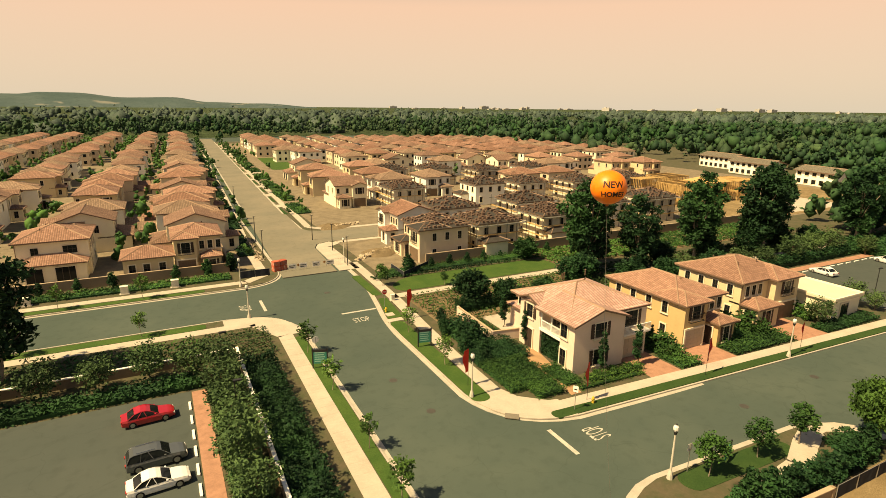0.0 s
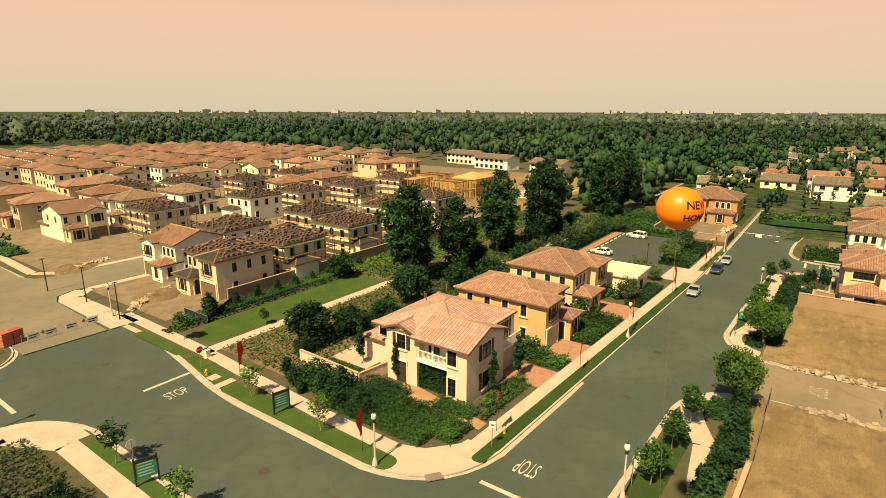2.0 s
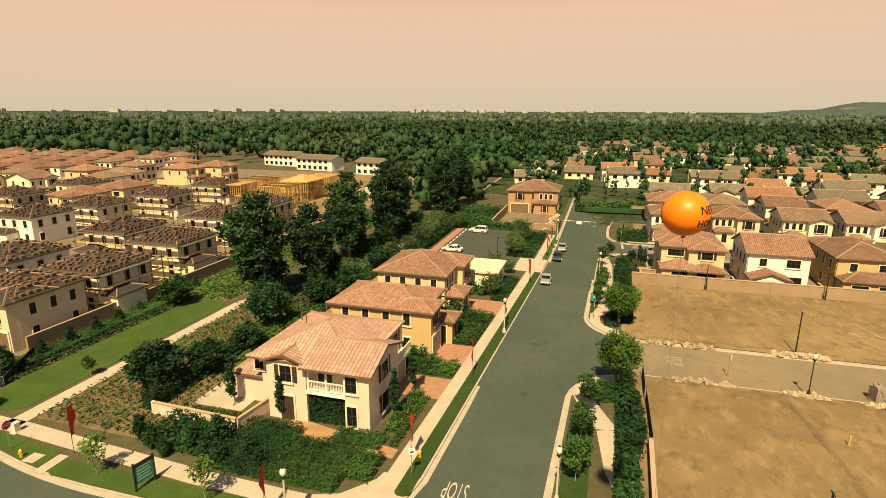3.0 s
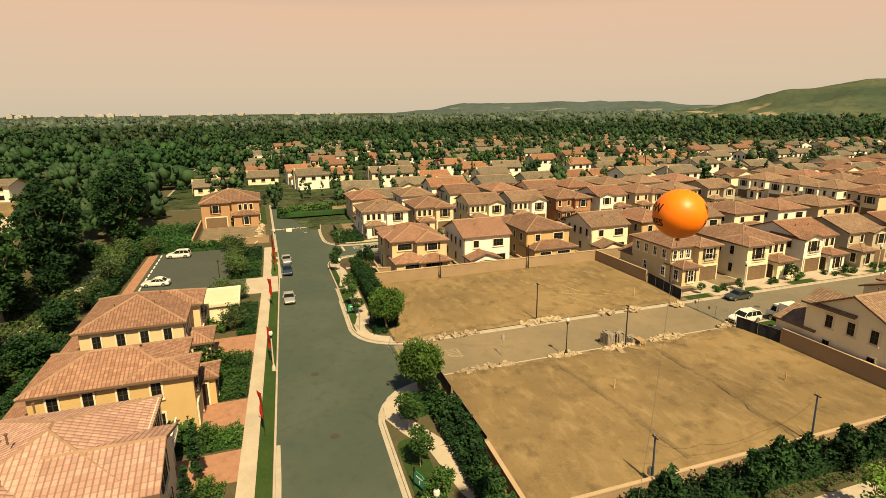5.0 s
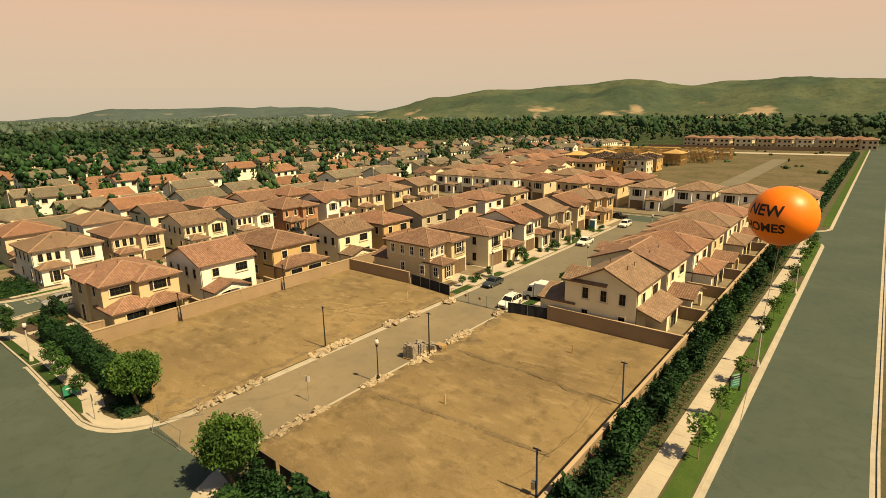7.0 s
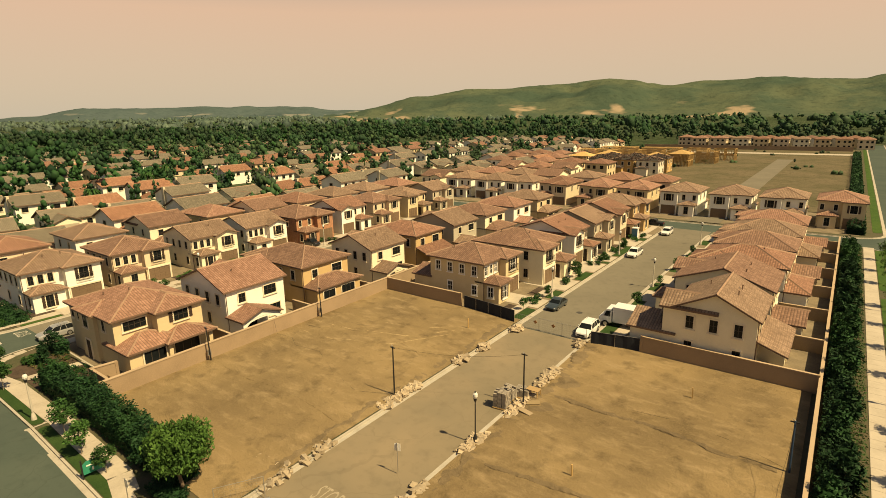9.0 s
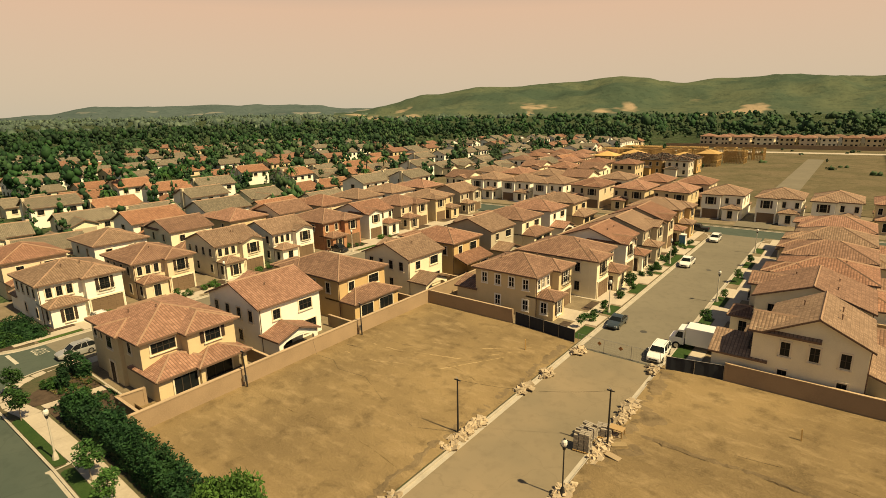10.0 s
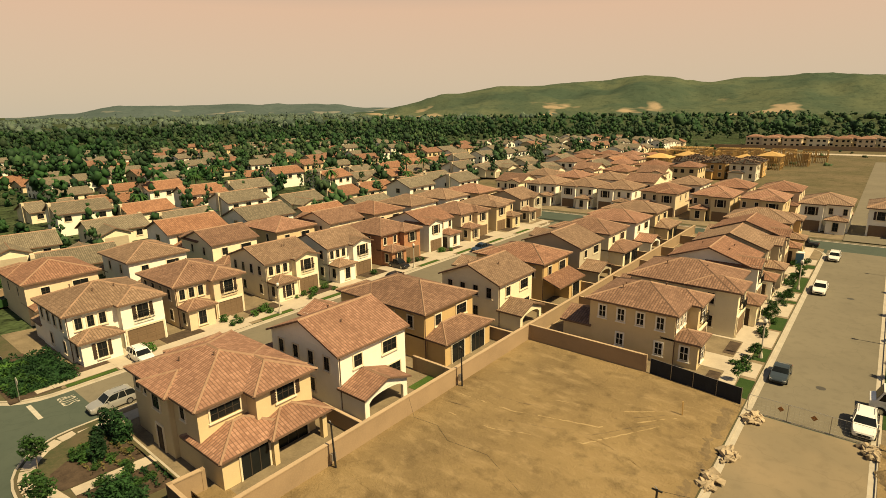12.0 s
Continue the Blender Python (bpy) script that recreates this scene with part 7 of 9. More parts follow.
def palm(x, y, h, seed):
    """A fan of drooping fronds on a slim trunk."""
    rnd = random.Random(seed)
    ob = empty("palm_tree", x, y, terrain(x, y), rnd.uniform(0, 360), "tall palm tree among the older homes", "tree", "palm trees")
    mb = MB()
    mb.tube((0, 0, -0.2), (0.2, 0.1, h), 0.24, 0.17, BARK, 7)
    part("trunk", mb, ob)
    mb = MB()
    for k in range(26):
        a, lift = k * 2.4, rnd.uniform(-0.2, 0.9)
        e, n = Vector((math.cos(a), math.sin(a), 0)), Vector((-math.sin(a), math.cos(a), 0))
        c = Vector((0.2, 0.1, h))
        old = c
        for s in range(1, 6):
            t = s / 5
            p = c + e * (2.6 * t) + Vector((0, 0, 2.0 * lift * t - 2.2 * t * t))
            w0, w1 = 0.42 * (1.1 - (t - 0.2) * 0.9), 0.42 * (1.1 - t * 0.9)
            mb.face([old - n * w0, old + n * w0, p + n * w1, p - n * w1], LEAF)
            old = p
    part("crown", mb, ob)


for k, (x, y) in enumerate(((173.5, -107), (190, -134), (186, -120), (222, -58), (231, -70), (198, -30), (240, -110), (176, -76))):
    palm(x, y, 7 + (k * 37 % 5) * 0.8, k)


# ---- hills and the far town ----
def hill_mat(name, grass, scrub, earth, strength):
    """Open slopes: grass, dark scrub in the folds and lower down, bare ochre cuts."""
    m, t, b = node_mat(name, 1.0, 0, 0.02)
    v = coords(t)
    wide, mid, fine = noise_node(t, v, 0.0035, 4, 0.55), noise_node(t, v, 0.012, 5, 0.6), noise_node(t, v, 0.06, 3, 0.6)
    out = mixed(t, grass, scrub, ramp(t, wide, 0.42, 0.62))
    out = mixed(t, out, scrub, math_node(t, "MULTIPLY", ramp(t, mid, 0.5, 0.66), 0.8))
    out = mixed(t, out, tuple(x * 0.6 for x in scrub), math_node(t, "MULTIPLY", ramp(t, fine, 0.52, 0.7), 0.5))
    bare = noise_node(t, v, 0.0055, 3, 0.5)
    sep = t.nodes.new("ShaderNodeSeparateXYZ")
    t.links.new(v, sep.inputs[0])
    foot = ramp(t, sep.outputs[2], 46.0, 36.0)
    out = mixed(t, out, earth, math_node(t, "MULTIPLY", math_node(t, "MULTIPLY", ramp(t, bare, 0.6, 0.64), foot), 0.9))
    t.links.new(out, b.inputs["Base Color"])
    bump(t, b, mid, strength, 14.0)
    MATS[name] = m
    return m


HILL = hill_mat("hill_grass", (0.085, 0.104, 0.064), (0.047, 0.072, 0.05), (0.3, 0.23, 0.155), 0.8)
# distant ranges: blue-grey haze put into the slope colours
HILL_HAZED = hill_mat("hill_hazed", (0.072, 0.1, 0.096), (0.055, 0.082, 0.08), (0.18, 0.18, 0.155), 0.4)


def hill(name, dist, depth, crest, label, mat, seed, rough=0.06):
    """A range of hills; crest: bearings in degrees from +x, and the rise of its skyline per metre away."""
    nx, ny = 200, 30
    a0, a1 = crest[0][0], crest[-1][0]
    far = dist + depth * 0.62
    verts, faces = [], []
    for j in range(ny):
        for i in range(nx):
            b = a0 + (a1 - a0) * i / (nx - 1)
            t = j / (ny - 1)
            a, r = radians(b), dist + depth * t
            x, y = 55 + r * math.cos(a), 30 + r * math.sin(a)
            k = 0
            while k < len(crest) - 2 and b > crest[k + 1][0]:
                k += 1
            (b0, s0), (b1, s1) = crest[k], crest[k + 1]
            top = 26 + far * (s0 + (s1 - s0) * smooth(b0, b1, b))
            rise = math.sin(math.pi / 2 * min(1.0, t / 0.62)) ** 1.6 if t < 0.62 else 1 - 0.5 * (t - 0.62)
            fold = noise.fractal(Vector((x * 0.003, y * 0.003, seed)), 1.0, 2.0, 6)
            low = terrain(x, y) - 10
            wave = fold * rough * far * 0.06 * (1.0 if t < 0.55 else 0.35)
            verts.append((x, y, low + (top - low) * rise + wave * min(1, 3 * t)))
    for j in range(ny - 1):
        for i in range(nx - 1):
            faces.append((j * nx + i, (j + 1) * nx + i, (j + 1) * nx + i + 1, j * nx + i + 1))
    me = bpy.data.meshes.new(name)
    me.from_pydata(verts, [], faces)
    me.materials.append(mat)
    me.polygons.foreach_set("use_smooth", [True] * len(me.polygons))
    return tagged(new(name, me), label, "hill", kind="structure")


hill("hills", 1500, 1300, [(-112, 0.03), (-100, 0.034), (-91, 0.036), (-88.7, 0.0375), (-86, 0.036), (-82.8, 0.0425), (-79, 0.0432), (-75.4, 0.0353), (-72.4, 0.0455), (-70.4, 0.049), (-66, 0.0405), (-61.4, 0.0383), (-57.2, 0.038), (-52.4, 0.024), (-47.8, 0.008), (-45, -0.004), (-42, -0.012)], "long rounded range of green and ochre hills", HILL, 4, 0.26)
hill("hills", 2900, 1200, [(-55, 0.0), (-46, 0.004), (-43, 0.0052), (-40, 0.0095), (-37, 0.0123), (-34, 0.0118), (-31, 0.0135), (-28, 0.0115), (-23.7, 0.0122), (-21, 0.0085), (-17.7, 0.002), (-13, -0.004)], "low hazy hills dotted with homes", HILL_HAZED, 9, 0.09)
hill("hills", 3000, 1300, [(76, -0.003), (81, 0.0024), (86, 0.0041), (89, 0.0104), (93, 0.0095), (96.5, 0.0154), (98.8, 0.0153), (100.6, 0.0123), (110, 0.011), (122, 0.008)], "hazy blue-grey hills on the horizon", HILL_HAZED, 12, 0.03)


def far_town():
    rnd = random.Random(3)
    base = plain("far_office", (0.42, 0.4, 0.37), 0.8, var=0.15, big=0.01, fine=0.1, bumps=0)
    for i in range(46):
        a = radians(rnd.choice((rnd.uniform(38, 62), rnd.uniform(10, 75), rnd.uniform(-10, 20))))
        r = rnd.uniform(3300, 4300)
        x, y = 55 + r * math.cos(a), 30 + r * math.sin(a)
        w, d, h = rnd.uniform(20, 60), rnd.uniform(20, 40), rnd.uniform(4, 20)
        mb = MB()
        mb.box(-w / 2, -d / 2, -8, w / 2, d / 2, h, base)
        mb.box(-w / 5, -d / 5, h, w / 5, d / 5, h + 4, base)
        part("far_building", mb, None, pose(x, y, terrain(x, y)), "pale office block far off in the haze", "building", group="far town")


far_town()


# ---- the balloon ----
def balloon(x, y, z, r):
    ob = empty("balloon", x, y, z, 0, "round orange advertising balloon with dark lettering, tethered", "balloon")
    ob.location = x, y, z
    m, t, b = node_mat("balloon_skin", 0.42, 0, 0.4)
    b.inputs["Base Color"].default_value = (0.92, 0.21, 0.02, 1)
    b.inputs["Subsurface Weight"].default_value = 0.15
    v = noise_node(t, coords(t, "Object"), 1.2, 3)
    t.links.new(mixed(t, (0.95, 0.25, 0.022), (0.88, 0.17, 0.016), v), b.inputs["Base Color"])
    bm = bmesh.new()
    bmesh.ops.create_uvsphere(bm, u_segments=48, v_segments=28, radius=r)
    for q in bm.verts:
        f = q.co.z / r
        if f < -0.5:
            q.co.x *= 1 - 0.12 * (-f - 0.5)
            q.co.y *= 1 - 0.12 * (-f - 0.5)
        q.co.z *= 0.96
    me = bpy.data.meshes.new("skin")
    bm.to_mesh(me)
    bm.free()
    me.materials.append(m)
    me.polygons.foreach_set("use_smooth", [True] * len(me.polygons))
    part("skin", me, ob)
    mb = MB()
    mb.tube((0, 0, -r * 0.95), (0, 0, -r * 1.06), 0.05, 0.08, plain("valve", (0.3, 0.12, 0.03), 0.6), 8)
    part("valve", mb, ob)
    mb = MB()
    pts = [Vector((0, 0, -r * 1.05)), Vector((0.5, -0.1, -8)), Vector((1.4, -0.3, -15)), Vector((2.6, -0.6, -z + 0.15))]
    for i in range(3):
        mb.tube(pts[i], pts[i + 1], 0.009, 0.009, METAL, 3, False)
    part("tether", mb, ob, None, "thin tether line")
    ink = plain("balloon_ink", (0.02, 0.012, 0.008), 0.6)
    for text, lift, size in (("NEW", 0.12, 0.52), ("HOMES", -0.42, 0.42)):
        for side in (62, 242):
            cu = bpy.data.curves.new("lettering", "FONT")
            cu.body, cu.size, cu.align_x, cu.offset = text, size * r, "CENTER", 0.012 * r
            cu.resolution_u = 3
            tmp = bpy.data.objects.new("lettering", cu)
            lm = bpy.data.meshes.new_from_object(tmp)
            bpy.data.objects.remove(tmp)
            bm = bmesh.new()
            bm.from_mesh(lm)
            bmesh.ops.subdivide_edges(bm, edges=bm.edges[:], cuts=1)
            bmesh.ops.triangulate(bm, faces=bm.faces[:])
            for q in bm.verts:
                az, el = radians(side) + q.co.x / r, (q.co.y + lift * r) / r
                rr = r * 1.006
                q.co = Vector((rr * math.cos(el) * math.cos(az), rr * math.cos(el) * math.sin(az), rr * 0.96 * math.sin(el)))
            bm.to_mesh(lm)
            bm.free()
            lm.materials.clear()
            lm.materials.append(ink)
            part("lettering", lm, ob, None, "dark lettering")
    return ob


balloon(18.4, 20.45, 23.2, 0.83)


# ---- walls and fences ----
def garden_wall(x0, y0, x1, y1, h, label="tan block garden wall with a cap", t=0.2, mat=None, cap=None, name="garden_wall", z0=0.0):
    mb = MB()
    e = Vector((x1 - x0, y1 - y0)).normalized()
    n = Vector((-e.y, e.x))
    a, b = Vector((x0, y0)), Vector((x1, y1))

    def strip_box(w, z0, z1, k):
        q = [tuple(a - n * w), tuple(b - n * w), tuple(b + n * w), tuple(a + n * w)]
        mb.prism(q, z0, z1, k)

    strip_box(t / 2, z0, h, mat or BLOCKWALL)
    strip_box(t / 2 + 0.05, h, h + 0.09, cap or WALLCAP)
    for p in (a, b):
        mb.box(p.x - t / 2 - 0.04, p.y - t / 2 - 0.04, 0, p.x + t / 2 + 0.04, p.y + t / 2 + 0.04, h + 0.1, mat or BLOCKWALL)
    return part(name, mb, None, None, label, "wall", "structure")


garden_wall(84.6, 17.0, 84.6, -91, 1.95)
garden_wall(84.4, -23.0, 71.5, -23.0, 1.95)
garden_wall(84.6, 17.0, 84.6, -91, 0.05, "tan block retaining wall below the lots", 0.24, z0=-1.4)
garden_wall(30.7, 15.8, 30.7, -91.5, 1.75)
garden_wall(30.9, -22.0, 47.0, -22.0, 1.95)
garden_wall(31.0, 16.9, 39.4, 16.75, 1.2)
garden_wall(84.9, 15.6, 89.6, 15.6, 1.9)
garden_wall(89.6, 15.5, 89.6, 13.2, 1.9)
for y in (4.3, -7.2, -18.2, -29.0, -39.8, -50.4, -61.2, -72.2, -83.0):
    garden_wall(85.0, y * 1.07 - 3.0, 90.0, y * 1.07 - 3.0, 1.7)
for y in (-33.2, -44.4, -55.2, -65.8, -76.6):
    garden_wall(78.5, y * 1.03 - 2.0, 84.4, y * 1.03 - 2.0, 1.7)
for y in (-32.3, -43.3, -54.0, -64.8, -75.6, -86.4):
    garden_wall(30.9, y, 36.0, y, 1.7)
garden_wall(30, -360, 140, -362, 2.6, "long brown retaining wall below farther homes")
garden_wall(39.4, 84.8, 128, 84.8, 2.0, "long grey-tan block wall of the building site")
garden_wall(5.3, 20, 5.3, 60.2, 1.3, "low block wall with a white cap", cap=TRIM_WHITE)
garden_wall(5.3, 60.3, -40, 60.3, 1.1, "low block wall with a white cap", cap=TRIM_WHITE)
garden_wall(-60, 95.4, 8.6, 95.4, 1.6)
garden_wall(8.6, 95.4, 8.6, 112, 1.6)
garden_wall(32.6, 51.1, 37.0, 50.4, 1.3, "low cream garden wall", mat=STUCCO["rose"])
garden_wall(32.6, 51.2, 32.9, 60.5, 1.3, "low cream garden wall", mat=STUCCO["rose"])
garden_wall(122, 47.5, 143, 47.5, 1.9)
garden_wall(122, 33.6, 122, 47.3, 1.4)
garden_wall(150, 14, 150, -91, 1.8)


def screen_fence(x0, y0, x1, y1, h, name="screen_fence"):
    """A chain-link fence covered with dark fabric: posts, rail, fabric panels."""
    a, b = Vector((x0, y0)), Vector((x1, y1))
    length = (b - a).length
    ob = empty(name, x0, y0, 0.1, math.degrees(math.atan2(y1 - y0, x1 - x0)), "chain-link fence covered in dark screen fabric", "fence", "screen fences")
    k = max(1, round(length / 2.4))
    for i in range(k + 1):
        mb = MB()
        mb.tube((length * i / k, 0, 0), (length * i / k, 0, h + 0.05), 0.03, 0.03, METAL, 6)
        part("post", mb, ob)
        if i < k:
            mb = MB()
            xs = [length * (i + j / 6) / k for j in range(7)]
            for j in range(6):
                d0, d1 = 0.04 + 0.03 * math.sin(j * 1.9 + i), 0.04 + 0.03 * math.sin((j + 1) * 1.9 + i)
                mb.face([(xs[j], -d0, 0.03), (xs[j + 1], -d1, 0.03), (xs[j + 1], -d1 + 0.02, h), (xs[j], -d0 + 0.02, h)], MESH_BLACK)
                mb.face([(xs[j], -d0 + 0.02, 0.03), (xs[j], -d0 + 0.04, h), (xs[j + 1], -d1 + 0.04, h), (xs[j + 1], -d1 + 0.02, 0.03)], MESH_BLACK)
            part("fabric", mb, ob)
    mb = MB()
    mb.tube((0, 0, h), (length, 0, h), 0.022, 0.022, METAL, 5)
    part("rail", mb, ob)
    return ob


screen_fence(62.8, -21.8, 71.3, -23.0, 1.7)
screen_fence(47.2, -22.0, 52.4, -20.9, 1.6)
screen_fence(33.0, 79.6, 33.0, 85.0, 1.0)
screen_fence(33.0, 79.6, 39.2, 83.6, 1.0)
screen_fence(118.5, 32.9, 127.5, 32.9, 1.6)
screen_fence(120.5, 17.0, 127, 17.0, 1.5)
screen_fence(52.9, 16.8, 48.0, 16.9, 1.5)
screen_fence(47.7, 16.7, 39.7, 16.75, 1.3)
screen_fence(9.5, 90.5, 14.0, 90.5, 1.2)


def wire_fence(x0, y0, x1, y1, h, lean=0.0, signs=()):
    a, b = Vector((x0, y0)), Vector((x1, y1))
    length = (b - a).length
    ob = empty("site_fence", x0, y0, 0.02, math.degrees(math.atan2(y1 - y0, x1 - x0)), "open steel site fence across the street", "fence", "site fences")
    k = max(1, round(length / 3.0))
    for i in range(k + 1):
        mb = MB()
        mb.tube((length * i / k, 0, 0), (length * i / k, lean, h), 0.03, 0.03, METAL, 6)
        mb.box(length * i / k - 0.3, -0.05, 0, length * i / k + 0.3, 0.05, 0.06, METAL)
        part("post", mb, ob)
    mb = MB()
    for z in (0.06, h):
        mb.tube((0, lean * z / h, z), (length, lean * z / h, z), 0.02, 0.02, METAL, 5)
    part("rail_frame", mb, ob)
    mb = MB()
    for i in range(int(length / 0.35)):
        x = 0.35 * i
        mb.tube((x, 0, 0.05), (x, lean, h), 0.004, 0.004, METAL, 3, False)
    for i in range(6):
        z = h * (i + 0.5) / 6
        mb.tube((0, lean * z / h, z), (length, lean * z / h, z), 0.004, 0.004, METAL, 3, False)
    part("wire_mesh", mb, ob)
    for x, kind in signs:
        mb = MB()
        if kind == "diamond":
            mb.tube((x, -0.03, 1.0), (x, -0.05, 1.0), 0.26, 0.26, SIGN_ORANGE, 4)
            part("diamond_sign", mb, ob, None, "dull orange diamond sign")
        else:
            mb.box(x - 0.65, -0.06, 0.45, x + 0.65, -0.03, 1.25, TRIM_WHITE)
            for r in range(2):
                mb.box(x - 0.5, -0.075, 0.62 + 0.28 * r, x + (0.5 if r else 0.2), -0.06, 0.74 + 0.28 * r, IRON)
            part("site_banner", mb, ob, None, "white banner with dark lines")
    return ob


SIGN_ORANGE = plain("sign_orange", (0.35, 0.16, 0.05), 0.7)
SIGN_RED = plain("sign_red", (0.5, 0.03, 0.025), 0.6)
wire_fence(53.1, -21.4, 62.2, -21.4, 1.6, 0.0, ((4.2, "diamond"), (6.6, "diamond")))
wire_fence(62.9, 18.6, 61.2, 15.8, 1.7, 0.2)
wire_fence(61.8, 19.6, 57.6, 19.4, 1.5, 0.35)
wire_fence(16.6, 91.4, 27.0, 91.4, 1.3, 0.0, ((1.2, "banner"), (3.0, "banner"), (5.2, "banner"), (7.6, "banner"), (2.2, "diamond"), (6.6, "diamond")))
wire_fence(128, 23.5, 128, 31.5, 1.2, 0.0, ((1.5, "diamond"), (4.0, "banner"), (6.4, "diamond")))


# ---- street furniture ----
LAMP_POST = plain("lamp_concrete", (0.5, 0.46, 0.38), 0.85, var=0.1)
GLOBE = plain("lamp_globe", (0.66, 0.64, 0.58), 0.25, var=0.05, bumps=0)


def street_lamp(x, y, dark=False):
    ob = empty("street_lamp", x, y, 0.13, 0, "concrete street lamp with acorn globe" if not dark else "dark street lamp with acorn globe on a bare lot", "street lamp", "street lamps")
    k = IRON if dark else LAMP_POST
    mb = MB()
    mb.tube((0, 0, 0), (0, 0, 0.35), 0.24, 0.2, k, 8)
    mb.tube((0, 0, 0.35), (0, 0, 0.7), 0.2, 0.1, k, 8)
    part("base", mb, ob)
    mb = MB()
    mb.tube((0, 0, 0.65), (0, 0, 3.75), 0.085 if not dark else 0.06, 0.06 if not dark else 0.045, k, 8)
    part("post", mb, ob)
    mb = MB()
    mb.tube((0, 0, 3.72), (0, 0, 3.98), 0.1, 0.16, IRON, 8)
    part("collar", mb, ob)
    mb = MB()
    rings = ((3.98, 0.13), (4.15, 0.21), (4.35, 0.2), (4.5, 0.1))
    for (z0, r0), (z1, r1) in zip(rings, rings[1:]):
        mb.tube((0, 0, z0), (0, 0, z1), r0, r1, GLOBE, 10, False)
    mb.tube((0, 0, 4.5), (0, 0, 4.62), 0.1, 0.02, IRON, 8)
    part("globe", mb, ob)


for p in ((23.95, 39.9), (60.1, 32.95), (8.2, 72.0), (31.2, 22.3), (112.9, 32.4), (23.7, -23.1), (23.7, -52), (63.2, -33.6), (63.2, -62), (52.6, -46), (52.6, -78), (86, 21.9), (112.9, -12), (112.9, -40), (27.0, 92.5), (9.0, 86.3), (-20, 72.2)):
    street_lamp(*p)
street_lamp(52.75, 2.6, True)

FLAG_RED = plain("flag_red", (0.6, 0.03, 0.018), 0.8, var=0.15, big=2)


def feather_flag(x, y, rot):
    ob = empty("feather_flag", x, y, 0.15, rot, "red feather flag on a slim pole", "flag", "feather flags")
    mb = MB()
    mb.tube((0, 0, 0), (0, 0, 4.0), 0.024, 0.016, IRON, 6)
    part("pole", mb, ob)
    mb = MB()
    n = 9
    for i in range(n):
        z0, z1 = 1.55 + 2.4 * i / n, 1.55 + 2.4 * (i + 1) / n
        w0, w1 = 0.78 * min(1, 0.55 + 0.09 * i), 0.78 * min(1, 0.55 + 0.09 * (i + 1))
        b0, b1 = 0.09 * math.sin(i * 0.9), 0.09 * math.sin((i + 1) * 0.9)
        for s in (0.012, -0.012):
            q = [(0.0, s, z0), (w0, b0 + s, z0), (w1, b1 + s, z1), (0.0, s, z1)]
            mb.face(q if s < 0 else q[::-1], FLAG_RED)
    part("cloth", mb, ob)


for x, y, r in ((26.3, 62.2, 20), (24.7, 42.2, 200), (33.4, 34.9, 210), (47.8, 33.7, 20), (62.8, 33.4, 200), (80.6, 33.0, 30), (98.2, 32.7, 200), (102.4, 32.7, 10), (106.2, 32.7, 20)):
    feather_flag(x, y, r)

TEAL = plain("sign_teal", (0.03, 0.2, 0.15), 0.6, var=0.15)
TEAL_BRIGHT = plain("sign_green", (0.02, 0.24, 0.15), 0.6, var=0.1)
BAR = plain("sign_lines", (0.25, 0.45, 0.36), 0.7)


def directory_board(x, y, rot, w=1.5, h=1.5):
    ob = empty("directory_board", x, y, 0.15, rot, "teal directory board with pale lines between dark posts", "sign", "directory boards")
    for s in (-1, 1):
        mb = MB()
        mb.box(s * w / 2 - 0.06, -0.06, 0, s * w / 2 + 0.06, 0.06, h + 0.75, IRON)
        part("post", mb, ob)
    mb = MB()
    mb.box(-w / 2 + 0.06, -0.04, 0.55, w / 2 - 0.06, 0.04, h + 0.35, TEAL)
    board = part("panel", mb, ob)
    mb = MB()
    for i in range(5):
        z = 0.75 + 0.24 * i
        for s in (-1, 1):
            mb.box(-w / 2 + 0.2, s * 0.045 - 0.006, z, w / 2 - 0.25 - 0.1 * (i % 2), s * 0.045 + 0.006, z + 0.1, BAR)
    part("lettering", mb, board, None, "pale lines that cannot be read")
    mb = MB()
    mb.box(-w / 2 + 0.06, -0.05, h + 0.35, w / 2 - 0.06, 0.05, h + 0.62, IRON)
    part("header", mb, ob)


directory_board(12.7, 53.6, -20)
directory_board(24.75, 53.3, -12)
directory_board(24.4, -15.8, 60, 1.3, 1.0)


def arrow_board(x, y, rot):
    ob = empty("arrow_board", x, y, 0.15, rot, "bright green direction board on a dark post", "sign", "arrow boards")
    mb = MB()
    mb.box(-0.75, -0.05, 0, -0.65, 0.05, 1.55, IRON)
    part("post", mb, ob)
    mb = MB()
    poly = [(-0.65, 0.35), (0.65, 0.35), (0.65, 1.1), (0.3, 1.35), (-0.4, 1.35), (-0.65, 1.15)]
    for s in (-0.03, 0.03):
        q = [(a, s, b) for a, b in poly]
        mb.face(q if s < 0 else q[::-1], TEAL_BRIGHT)
    for (a, b), (c, d) in zip(poly, poly[1:] + poly[:1]):
        mb.face([(a, -0.03, b), (a, 0.03, b), (c, 0.03, d), (c, -0.03, d)], TEAL_BRIGHT)
    panel = part("panel", mb, ob)
    mb = MB()
    mb.box(-0.4, -0.04, 0.95, 0.4, -0.032, 1.05, TRIM_WHITE)
    mb.box(-0.06, -0.04, 0.5, 0.06, -0.032, 0.8, TRIM_WHITE)
    part("lettering", mb, panel, None, "white line and arrow")


arrow_board(36.9, 22.0, 200)
arrow_board(73.5, 21.8, -95)


